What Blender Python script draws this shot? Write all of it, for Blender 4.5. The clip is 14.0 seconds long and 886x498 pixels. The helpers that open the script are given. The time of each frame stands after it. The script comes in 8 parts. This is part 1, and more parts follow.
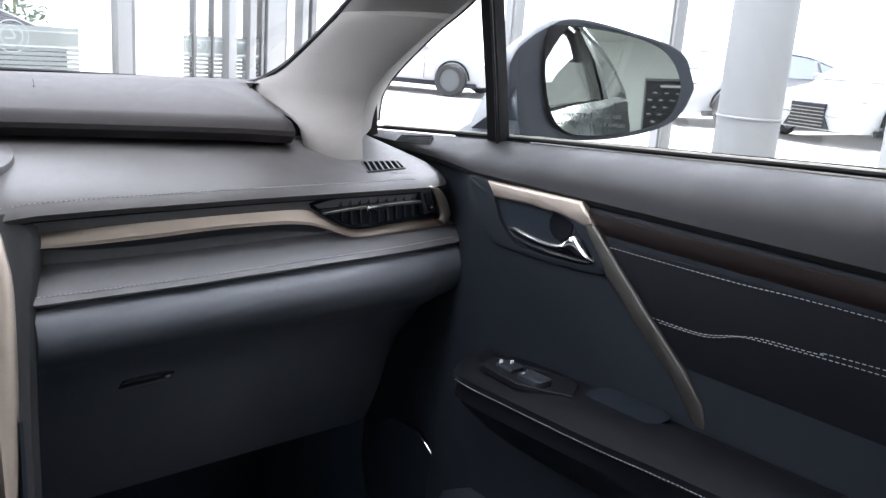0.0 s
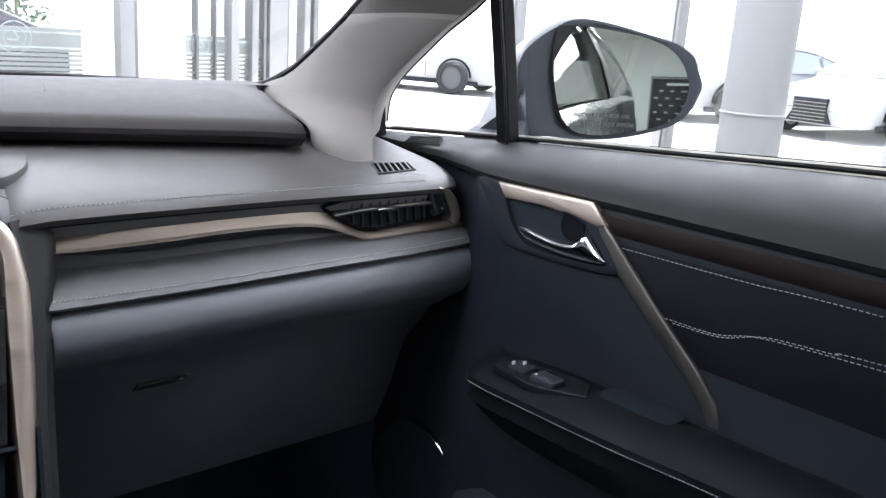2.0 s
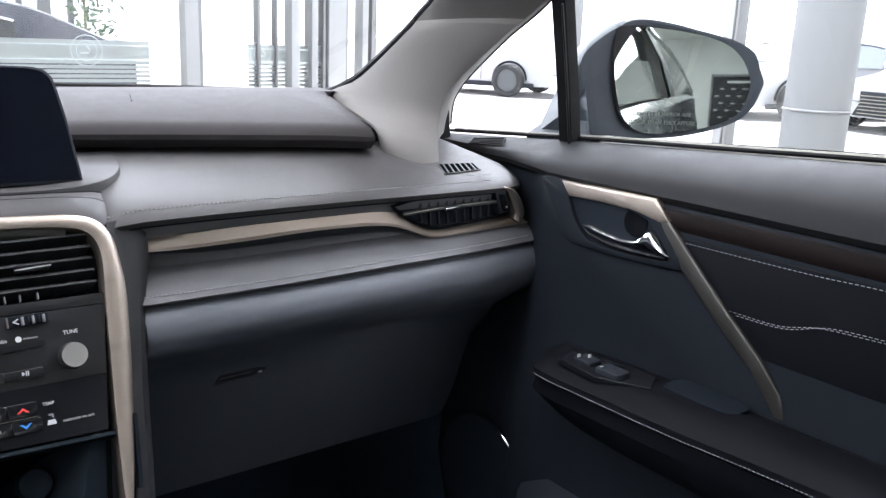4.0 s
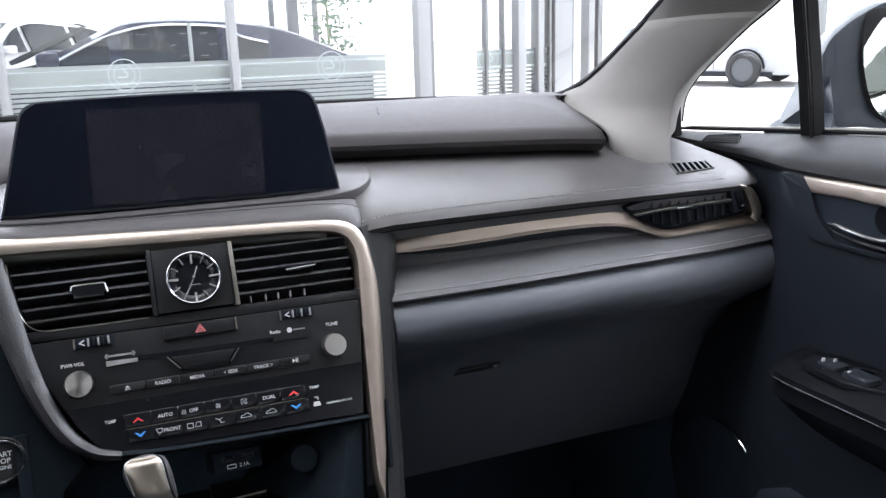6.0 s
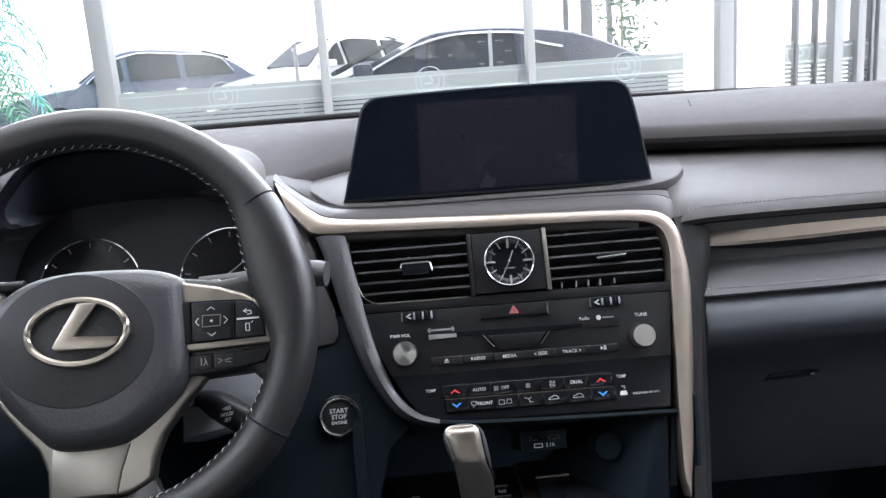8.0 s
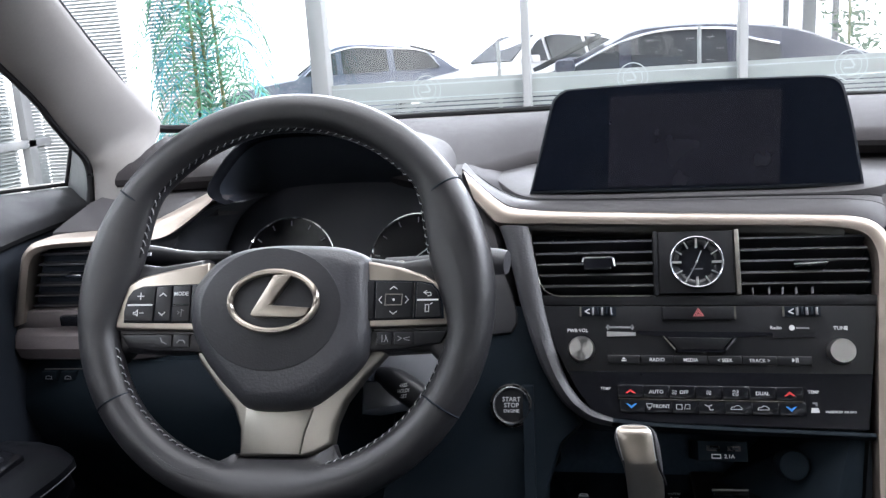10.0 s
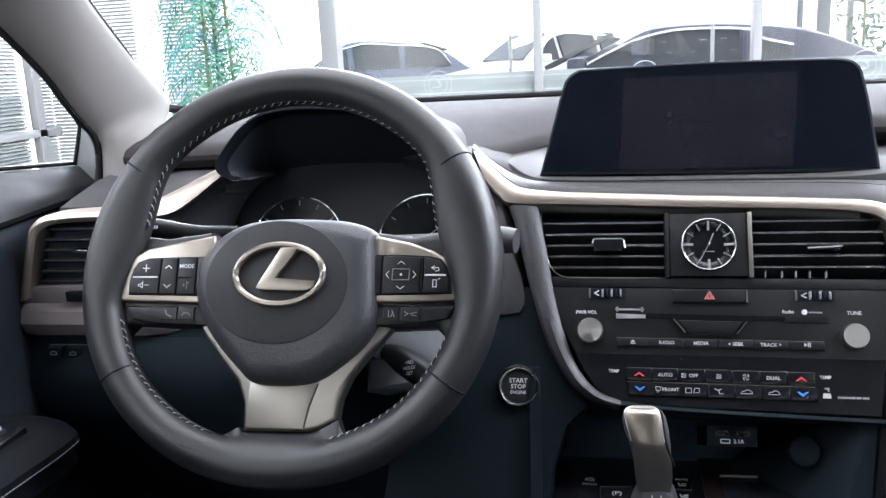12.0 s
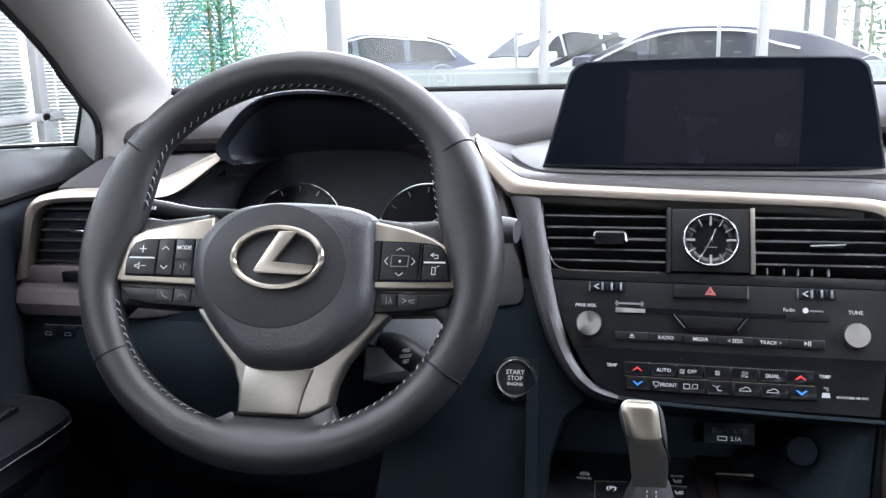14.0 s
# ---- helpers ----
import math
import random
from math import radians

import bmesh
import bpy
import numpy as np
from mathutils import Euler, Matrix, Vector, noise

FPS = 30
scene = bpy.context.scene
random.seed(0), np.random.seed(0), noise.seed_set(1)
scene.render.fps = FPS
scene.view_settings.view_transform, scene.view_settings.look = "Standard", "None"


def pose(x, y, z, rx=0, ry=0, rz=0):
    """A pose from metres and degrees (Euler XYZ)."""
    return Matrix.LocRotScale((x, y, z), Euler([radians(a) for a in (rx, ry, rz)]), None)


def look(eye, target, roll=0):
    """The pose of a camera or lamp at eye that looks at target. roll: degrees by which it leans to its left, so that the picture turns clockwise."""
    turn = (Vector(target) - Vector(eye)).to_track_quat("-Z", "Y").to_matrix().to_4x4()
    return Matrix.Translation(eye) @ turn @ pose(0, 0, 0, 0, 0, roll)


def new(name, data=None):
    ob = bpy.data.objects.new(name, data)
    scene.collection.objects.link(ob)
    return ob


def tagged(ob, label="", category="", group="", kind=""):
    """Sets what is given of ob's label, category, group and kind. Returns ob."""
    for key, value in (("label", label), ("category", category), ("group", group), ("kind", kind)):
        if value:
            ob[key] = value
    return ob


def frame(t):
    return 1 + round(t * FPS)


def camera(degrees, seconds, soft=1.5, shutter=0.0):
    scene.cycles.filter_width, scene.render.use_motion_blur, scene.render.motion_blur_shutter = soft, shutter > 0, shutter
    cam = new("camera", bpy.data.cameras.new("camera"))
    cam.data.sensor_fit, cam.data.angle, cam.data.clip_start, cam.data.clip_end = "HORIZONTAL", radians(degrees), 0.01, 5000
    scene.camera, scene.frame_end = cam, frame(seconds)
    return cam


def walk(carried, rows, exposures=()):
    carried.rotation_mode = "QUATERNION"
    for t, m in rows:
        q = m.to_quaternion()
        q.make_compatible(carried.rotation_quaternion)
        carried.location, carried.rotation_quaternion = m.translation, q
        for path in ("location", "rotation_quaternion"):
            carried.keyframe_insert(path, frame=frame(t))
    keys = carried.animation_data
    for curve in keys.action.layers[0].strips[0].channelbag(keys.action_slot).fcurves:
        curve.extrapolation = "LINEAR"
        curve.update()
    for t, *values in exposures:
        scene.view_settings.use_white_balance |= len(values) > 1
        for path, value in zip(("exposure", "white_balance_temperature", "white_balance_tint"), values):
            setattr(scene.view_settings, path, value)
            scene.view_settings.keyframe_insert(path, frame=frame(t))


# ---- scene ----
cam = camera(55.1, 14.0, soft=1.4)
EXPOSURE = 2.3
PATH = [
    (0, (-0.008, 0.049, 1.256), (1.279, 1.5, 0.768), 4.3),
    (0.5, (-0.006, 0.051, 1.255), (1.279, 1.503, 0.766), 4.2),
    (1, (-0.006, 0.052, 1.256), (1.278, 1.505, 0.763), 4.1),
    (1.5, (-0.011, 0.056, 1.258), (1.273, 1.508, 0.766), 4.0),
    (2, (-0.017, 0.056, 1.26), (1.266, 1.509, 0.766), 3.9),
    (2.2, (-0.019, 0.055, 1.261), (1.264, 1.508, 0.766), 3.9),
    (4.3, (-0.051, 0.034, 1.261), (1.084, 1.605, 0.766), 2.0),
    (4.5, (-0.052, 0.033, 1.263), (1.047, 1.629, 0.766), 1.7),
    (5, (-0.055, 0.025, 1.267), (0.933, 1.689, 0.762), 0.7),
    (5.5, (-0.062, 0.016, 1.27), (0.798, 1.751, 0.77), -0.6),
    (6, (-0.07, 0.012, 1.27), (0.651, 1.81, 0.772), -1.7),
    (6.5, (-0.079, 0.013, 1.266), (0.499, 1.863, 0.774), -3.0),
    (7, (-0.088, 0.012, 1.265), (0.341, 1.905, 0.782), -3.9),
    (7.5, (-0.097, 0.012, 1.26), (0.166, 1.938, 0.789), -4.4),
    (8, (-0.101, 0.007, 1.258), (-0.02, 1.953, 0.802), -4.2),
    (8.5, (-0.097, 0.0, 1.257), (-0.209, 1.947, 0.813), -4.1),
    (9, (-0.093, -0.003, 1.256), (-0.368, 1.93, 0.822), -4.3),
    (9.2, (-0.091, 0.0, 1.256), (-0.416, 1.925, 0.824), -4.6),
    (11.5, (-0.091, 0.006, 1.236), (-0.477, 1.92, 0.801), -3.3),
    (12, (-0.093, 0.008, 1.231), (-0.48, 1.922, 0.795), -2.9),
    (12.5, (-0.094, 0.011, 1.228), (-0.482, 1.923, 0.788), -2.3),
    (13, (-0.094, 0.011, 1.225), (-0.482, 1.923, 0.786), -1.9),
    (13.5, (-0.094, 0.012, 1.223), (-0.482, 1.924, 0.781), -1.5),
    (14, (-0.094, 0.013, 1.223), (-0.481, 1.924, 0.777), -1.4),
]
walk(cam, [(t, look(eye, target, roll)) for t, eye, target, roll in PATH], exposures=[(0.0, EXPOSURE, 6120, 16), (9.2, EXPOSURE, 6120, 16), (11.5, EXPOSURE + 0.15, 6050, 16), (14.0, EXPOSURE + 0.35, 6000, 15)])

# ---- world, sun and showroom lamps ----
world = bpy.data.worlds.new("sky")
scene.world = world
world.use_nodes = True
wn = world.node_tree
sky = wn.nodes.new("ShaderNodeTexSky")
sky.sky_type, sky.sun_disc = "NISHITA", False
sky.sun_elevation, sky.sun_rotation = radians(74), radians(45)
sky.air_density, sky.dust_density = 1.0, 2.0
hazy = wn.nodes.new("ShaderNodeHueSaturation")
hazy.inputs["Saturation"].default_value = 0.35
wn.links.new(sky.outputs[0], hazy.inputs["Color"])
wn.links.new(hazy.outputs[0], wn.nodes["Background"].inputs[0])
wn.nodes["Background"].inputs[1].default_value = 0.12

sun_data = bpy.data.lights.new("sun", "SUN")
sun_data.energy, sun_data.angle, sun_data.color = 2.6, radians(0.5), (1.0, 0.96, 0.9)
sun = new("sun", sun_data)
sun.matrix_world = look((3, 3, 15), (0, 0, 0))

# front lamp stands in for upper-window daylight; unseen ceiling lamps assumed for cabin light
def area_lamp(name, eye, target, w, d, watts, tint=(0.93, 0.97, 1.0)):
    ld = bpy.data.lights.new(name, "AREA")
    ld.shape, ld.size, ld.size_y, ld.energy, ld.color = "RECTANGLE", w, d, watts, tint
    new(name, ld).matrix_world = look(eye, target)


area_lamp("front_window_light", (0.2, 5.40, 2.95), (0.2, 0.0, 1.6), 6.5, 1.3, 130)
area_lamp("ceiling_lamp_right", (3.4, 2.0, 3.64), (3.4, 2.001, 0.0), 1.2, 4.0, 135)
area_lamp("ceiling_lamp_left", (-3.2, 0.3, 3.64), (-3.2, 0.301, 0.0), 1.2, 4.0, 38)
area_lamp("ceiling_lamp_rear", (0.2, -6.5, 3.66), (0.2, -6.499, 0.0), 5.0, 3.0, 330, (1.0, 0.99, 0.97))
area_lamp("ceiling_lamp_front", (0.1, 1.3, 3.64), (0.1, 1.301, 0.0), 4.0, 2.4, 30, (1.0, 0.99, 0.97))


# ---- mesh helpers ----
def smooth(bm, degrees=38):
    lim = radians(degrees)
    bmesh.ops.recalc_face_normals(bm, faces=bm.faces)
    for f in bm.faces:
        f.smooth = True
    for e in bm.edges:
        if len(e.link_faces) == 2 and e.calc_face_angle(0) > lim:
            e.smooth = False


PARENT_AT = {}


def thing(name, at, label, category, group="", kind=""):
    ob = new(name)
    ob.location = at
    ob.empty_display_size = 0.05
    PARENT_AT[ob.name] = Vector(at)
    return tagged(ob, label, category, group, kind)


def part(name, bm, material, parent=None, label="", flat=False):
    """One mesh object from bm, whose points are in the world."""
    if not flat:
        smooth(bm)
    me = bpy.data.meshes.new(name)
    bm.to_mesh(me)
    bm.free()
    me.materials.append(material)
    ob = new(name, me)
    if parent is not None:
        ob.parent = parent
        ob.matrix_parent_inverse = Matrix.Translation(-PARENT_AT.get(parent.name, Vector((0, 0, 0))))
    if label:
        ob["label"] = label
    return ob


def lone(name, bm, material, label, category, kind="", group=""):
    return tagged(part(name, bm, material), label, category, group, kind)


def tilted(c, degrees):
    """A plane at c that leans back: local x right, y up along it, z out towards the seats."""
    r = radians(degrees)
    return Matrix(((1, 0, 0, c[0]), (0, math.sin(r), -math.cos(r), c[1]), (0, math.cos(r), math.sin(r), c[2]), (0, 0, 0, 1)))


def spline(pts, n):
    """n points on a smooth curve through pts."""
    p = [Vector(q) for q in pts]
    p = [p[0] * 2 - p[1]] + p + [p[-1] * 2 - p[-2]]
    out = []
    for i in range(n):
        s = i / (n - 1) * (len(p) - 3)
        k = min(int(s), len(p) - 4)
        t = s - k
        a, b, c, d = p[k:k + 4]
        out.append(0.5 * (2 * b + (c - a) * t + (2 * a - 5 * b + 4 * c - d) * t * t + (3 * b - a - 3 * c + d) * t ** 3))
    return out


def lerp_table(table, x):
    """The value at x of a table of (x, value, ...) rows, eased from row to row."""
    if x <= table[0][0]:
        return table[0][1:]
    for a, b in zip(table, table[1:]):
        if x <= b[0]:
            t = (x - a[0]) / (b[0] - a[0])
            return tuple(u + (v - u) * t for u, v in zip(a[1:], b[1:]))
    return table[-1][1:]


def loft(secs, closed=True, caps=True, m=None):
    bm = bmesh.new()
    rows = [[bm.verts.new(m @ Vector(p) if m else Vector(p)) for p in s] for s in secs]
    n = len(rows[0])
    for a, b in zip(rows, rows[1:]):
        for i in range(n if closed else n - 1):
            j = (i + 1) % n
            bm.faces.new((a[i], a[j], b[j], b[i]))
    if closed and caps:
        bm.faces.new(rows[0])
        bm.faces.new(reversed(rows[-1]))
    return bm


def slab(m, outline, d0, d1, bevel=0.0, seg=2):
    """A plate with that outline in the plane m, from depth d0 to d1 (front), its front edge rounded."""
    bm = bmesh.new()
    lo = [bm.verts.new((x, y, d0)) for x, y in outline]
    hi = [bm.verts.new((x, y, d1)) for x, y in outline]
    n = len(outline)
    bm.faces.new(lo)
    top = bm.faces.new(hi)
    for i in range(n):
        j = (i + 1) % n
        bm.faces.new((lo[i], lo[j], hi[j], hi[i]))
    bmesh.ops.recalc_face_normals(bm, faces=bm.faces)
    if bevel:
        bmesh.ops.bevel(bm, geom=list(top.edges), offset=bevel, segments=seg, profile=0.5, affect="EDGES", clamp_overlap=True)
    bm.transform(m)
    return bm


def rect(x0, x1, y0, y1):
    return [(x0, y0), (x1, y0), (x1, y1), (x0, y1)]


def round_rect(x0, x1, y0, y1, r, n=4):
    out = []
    for cx, cy, a0 in ((x1 - r, y0 + r, -90), (x1 - r, y1 - r, 0), (x0 + r, y1 - r, 90), (x0 + r, y0 + r, 180)):
        for i in range(n + 1):
            a = radians(a0 + 90 * i / n)
            out.append((cx + r * math.cos(a), cy + r * math.sin(a)))
    return out


def circle(cx, cy, r, n=32, ry=None):
    return [(cx + r * math.cos(2 * math.pi * i / n), cy + (ry or r) * math.sin(2 * math.pi * i / n)) for i in range(n)]


def box(x0, x1, y0, y1, z0, z1, bevel=0.0, m=None, seg=2):
    bm = bmesh.new()
    bmesh.ops.create_cube(bm, size=1)
    for v in bm.verts:
        v.co = Vector(((x0 + x1) / 2 + v.co.x * (x1 - x0), (y0 + y1) / 2 + v.co.y * (y1 - y0), (z0 + z1) / 2 + v.co.z * (z1 - z0)))
    if bevel:
        bmesh.ops.bevel(bm, geom=list(bm.edges), offset=bevel, segments=seg, profile=0.5, affect="EDGES", clamp_overlap=True)
    if m:
        bm.transform(m)
    return bm


def tube(path, radius, n=10, closed=False, flat=1.0, up=(0, 0, 1)):
    """A rod along the path; radius: a number or one for each point."""
    p = [Vector(q) for q in path]
    secs = []
    for i, q in enumerate(p):
        a = p[i - 1] if (i or closed) else p[0]
        b = p[(i + 1) % len(p)] if (i < len(p) - 1 or closed) else p[-1]
        d = (b - a).normalized()
        s = d.cross(Vector(up))
        s = s.normalized() if s.length > 1e-4 else Vector((1, 0, 0))
        w = s.cross(d)
        r = radius[i] if isinstance(radius, (list, tuple)) else radius
        secs.append([q + s * r * math.cos(2 * math.pi * k / n) + w * r * flat * math.sin(2 * math.pi * k / n) for k in range(n)])
    if closed:
        secs.append(secs[0])
        bm = loft(secs, caps=False)
        bmesh.ops.remove_doubles(bm, verts=bm.verts, dist=1e-6)
        return bm
    return loft(secs)


def ribbon(m, top, bot, d_top, d_mid, d_bot, back, n=40, bow=0.5):
    """A strip of trim between two edges in the plane m, crowned in the middle, with depth behind it."""
    a, b = spline([(*p, 0) for p in top], n), spline([(*p, 0) for p in bot], n)
    secs = []
    for u, v in zip(a, b):
        w = u.lerp(v, bow)
        q = u.lerp(v, bow * 0.35)
        r = u.lerp(v, 1 - (1 - bow) * 0.35)
        secs.append([(u.x, u.y, back), (u.x, u.y, d_top), (q.x, q.y, d_top * 0.3 + d_mid * 0.7), (w.x, w.y, d_mid), (r.x, r.y, d_bot * 0.3 + d_mid * 0.7), (v.x, v.y, d_bot), (v.x, v.y, back)])
    return loft(secs, m=m)


def stitches(path, pitch=0.0042, share=0.62, r=0.00058, n=200):
    """A row of thread stitches along a smooth curve, joined into one mesh."""
    p = spline(path, n)
    run = [0.0]
    for a, b in zip(p, p[1:]):
        run.append(run[-1] + (b - a).length)

    def at(s):
        s = min(max(s, 0), run[-1])
        k = min(max(next((i for i, q in enumerate(run) if q >= s), 1), 1), len(p) - 1)
        return p[k - 1].lerp(p[k], (s - run[k - 1]) / max(run[k] - run[k - 1], 1e-9))
    bm = bmesh.new()
    for i in range(int(run[-1] / pitch)):
        a, b = at(i * pitch), at((i + share) * pitch)
        d = (b - a).normalized()
        s = d.cross(Vector((0.3, -0.5, 0.8))).normalized() * r
        w = s.cross(d).normalized() * r
        q = [[bm.verts.new(c + o) for o in (s, w, -s, -w)] for c in (a, b)]
        for k in range(4):
            bm.faces.new((q[0][k], q[0][(k + 1) % 4], q[1][(k + 1) % 4], q[1][k]))
        bm.faces.new(q[0][::-1])
        bm.faces.new(q[1])
    return bm


def lettering(text, m, x, y, size, material, parent, name="lettering", d=0.0005, align="CENTER", wide=1.0):
    cu = bpy.data.curves.new("print", "FONT")
    cu.body, cu.size, cu.align_x, cu.align_y = text, size, align, "CENTER"
    cu.extrude, cu.resolution_u, cu.offset = 0.00008, 2, size * 0.012
    tmp = bpy.data.objects.new("print", cu)
    scene.collection.objects.link(tmp)
    me = bpy.data.meshes.new_from_object(tmp.evaluated_get(bpy.context.evaluated_depsgraph_get()))
    bpy.data.objects.remove(tmp)
    bm = bmesh.new()
    bm.from_mesh(me)
    bpy.data.meshes.remove(me)
    bm.transform(m @ Matrix.Translation((x, y, d)) @ Matrix.Diagonal((wide, 1, 1, 1)))
    return part(name, bm, material, parent, flat=True)


def strokes(m, lines, w, d0, d1):
    """Thin raised strokes along polylines in the plane m, for printed signs."""
    bm = bmesh.new()
    for line in lines:
        for (x0, y0), (x1, y1) in zip(line, line[1:]):
            dx, dy = x1 - x0, y1 - y0
            k = math.hypot(dx, dy) or 1
            nx, ny = -dy / k * w / 2, dx / k * w / 2
            ex, ey = dx / k * w / 2, dy / k * w / 2
            q = [(x0 - ex + nx, y0 - ey + ny), (x1 + ex + nx, y1 + ey + ny), (x1 + ex - nx, y1 + ey - ny), (x0 - ex - nx, y0 - ey - ny)]
            lo = [bm.verts.new((*p, d0)) for p in q]
            hi = [bm.verts.new((*p, d1)) for p in q]
            bm.faces.new(hi)
            for i in range(4):
                bm.faces.new((lo[i], lo[(i + 1) % 4], hi[(i + 1) % 4], hi[i]))
    bm.transform(m)
    return bm


# ---- materials ----
def material(name, rgb, rough, metal=0.0, vary=0.12, scale=25.0, bump=0.0, grain=900.0, kind="noise", coat=0.0, stretch=(1, 1, 1), rough_vary=0.08, spec=0.5):
    mt = bpy.data.materials.new(name)
    mt.use_nodes = True
    nt = mt.node_tree
    ns, ln = nt.nodes, nt.links
    bs = ns["Principled BSDF"]
    tc = ns.new("ShaderNodeTexCoord")
    mp = ns.new("ShaderNodeMapping")
    mp.inputs["Scale"].default_value = stretch
    ln.new(tc.outputs["Object"], mp.inputs[0])
    n1 = ns.new("ShaderNodeTexNoise")
    n1.inputs["Scale"].default_value, n1.inputs["Detail"].default_value = scale, 6
    ln.new(mp.outputs[0], n1.inputs[0])
    n2 = ns.new("ShaderNodeTexNoise")
    n2.inputs["Scale"].default_value, n2.inputs["Detail"].default_value = scale * 9, 4
    ln.new(mp.outputs[0], n2.inputs[0])
    mixn = ns.new("ShaderNodeMath")
    mixn.operation = "ADD"
    ln.new(n1.outputs[0], mixn.inputs[0])
    ln.new(n2.outputs[0], mixn.inputs[1])
    ramp = ns.new("ShaderNodeMapRange")
    ramp.inputs[1].default_value, ramp.inputs[2].default_value = 0.6, 1.4
    ramp.inputs[3].default_value, ramp.inputs[4].default_value = 1 - vary, 1 + vary
    ln.new(mixn.outputs[0], ramp.inputs[0])
    mul = ns.new("ShaderNodeMixRGB")
    mul.blend_type, mul.inputs[0].default_value = "MULTIPLY", 1.0
    mul.inputs[1].default_value = (*rgb, 1)
    ln.new(ramp.outputs[0], mul.inputs[2])
    ln.new(mul.outputs[0], bs.inputs["Base Color"])
    rr = ns.new("ShaderNodeMapRange")
    rr.inputs[1].default_value, rr.inputs[2].default_value = 0.3, 0.7
    rr.inputs[3].default_value, rr.inputs[4].default_value = max(rough - rough_vary, 0.02), min(rough + rough_vary, 1)
    ln.new(n1.outputs[0], rr.inputs[0])
    ln.new(rr.outputs[0], bs.inputs["Roughness"])
    bs.inputs["Metallic"].default_value = metal
    bs.inputs["Specular IOR Level"].default_value = spec
    bs.inputs["Coat Weight"].default_value = coat
    bs.inputs["Coat Roughness"].default_value = 0.08
    if bump:
        if kind == "voronoi":
            g = ns.new("ShaderNodeTexVoronoi")
            g.feature = "DISTANCE_TO_EDGE"
        else:
            g = ns.new("ShaderNodeTexNoise")
            g.inputs["Detail"].default_value = 3
        g.inputs["Scale"].default_value = grain
        ln.new(mp.outputs[0], g.inputs[0])
        bp = ns.new("ShaderNodeBump")
        bp.inputs["Strength"].default_value, bp.inputs["Distance"].default_value = bump, 0.0004
        ln.new(g.outputs[0], bp.inputs["Height"])
        ln.new(bp.outputs[0], bs.inputs["Normal"])
    return mt


def clear_glass(name, tint, gloss=0.04):
    mt = bpy.data.materials.new(name)
    mt.use_nodes = True
    ns, ln = mt.node_tree.nodes, mt.node_tree.links
    ns.remove(ns["Principled BSDF"])
    tr, gl, mx = ns.new("ShaderNodeBsdfTransparent"), ns.new("ShaderNodeBsdfGlossy"), ns.new("ShaderNodeMixShader")
    tr.inputs[0].default_value = (*tint, 1)
    gl.inputs["Roughness"].default_value = 0.01
    gl.inputs[0].default_value = (0.9, 0.9, 0.9, 1)
    mx.inputs[0].default_value = gloss
    if gloss:
        lw, pw, ad = ns.new("ShaderNodeLayerWeight"), ns.new("ShaderNodeMath"), ns.new("ShaderNodeMath")
        lw.inputs["Blend"].default_value = 0.5
        pw.operation, pw.inputs[1].default_value = "POWER", 5.0
        ad.operation, ad.inputs[1].default_value, ad.inputs[2].default_value = "MULTIPLY_ADD", 1 - gloss, gloss
        ln.new(lw.outputs["Facing"], pw.inputs[0])
        ln.new(pw.outputs[0], ad.inputs[0])
        ln.new(ad.outputs[0], mx.inputs[0])
    ln.new(tr.outputs[0], mx.inputs[1])
    ln.new(gl.outputs[0], mx.inputs[2])
    ln.new(mx.outputs[0], ns["Material Output"].inputs[0])
    return mt


PAD_TOP = material("upper_pad_vinyl", (0.027, 0.0245, 0.0255), 0.65, spec=0.08, bump=0.35, grain=2600, vary=0.08, scale=60, rough_vary=0.03)
DASH_TOP = material("dash_top_leather", (0.042, 0.0398, 0.0407), 0.52, spec=0.28, bump=0.4, grain=1500, kind="voronoi", vary=0.08, scale=70, rough_vary=0.03)
JOINT = material("dark_window_joint", (0.11, 0.111, 0.112), 0.5, vary=0.06)
PAD = material("soft_dash_plastic", (0.043, 0.0405, 0.0425), 0.6, spec=0.12, bump=0.35, grain=2600, vary=0.08, scale=14)
LEATHER = material("black_leather", (0.038, 0.0375, 0.040), 0.5, spec=0.25, bump=0.4, grain=1500, kind="voronoi", vary=0.1, scale=18)
GRAINED = material("grained_leather", (0.036, 0.0365, 0.041), 0.40, bump=0.9, grain=420, vary=0.1, scale=18)
BROWNGREY = material("dark_taupe_vinyl", (0.12, 0.104, 0.105), 0.5, bump=0.8, grain=500, vary=0.1)
SHOULDER = material("door_shoulder_leather", (0.0150, 0.0152, 0.0165), 0.55, spec=0.09, bump=0.4, grain=1500, kind="voronoi", vary=0.1, scale=18)
DOOR_PLASTIC = material("black_door_vinyl", (0.0100, 0.0125, 0.0170), 0.55, spec=0.14, bump=0.25, grain=2000, vary=0.1)
PLASTIC = material("black_plastic", (0.0165, 0.0195, 0.0255), 0.5, spec=0.22, bump=0.2, grain=2000, vary=0.1)
DOOR_LEATHER = material("deep_black_leather", (0.0054, 0.0061, 0.0082), 0.5, bump=0.4, grain=1500, kind="voronoi", vary=0.1, scale=18, spec=0.06)
WHEEL_LEATHER = material("wheel_leather", (0.0165, 0.0162, 0.0178), 0.38, bump=0.3, grain=1700, kind="voronoi", vary=0.1, scale=18, spec=0.46)
# darkened copy of the champagne metal, for the strap's shaded limb
SHADED_STRAP = material("shaded_champagne_metal", (0.105, 0.099, 0.092), 0.5, metal=1.0, vary=0.05, scale=40)
DARK = material("dark_recess_plastic", (0.0095, 0.0130, 0.0185), 0.65, spec=0.1, vary=0.1)
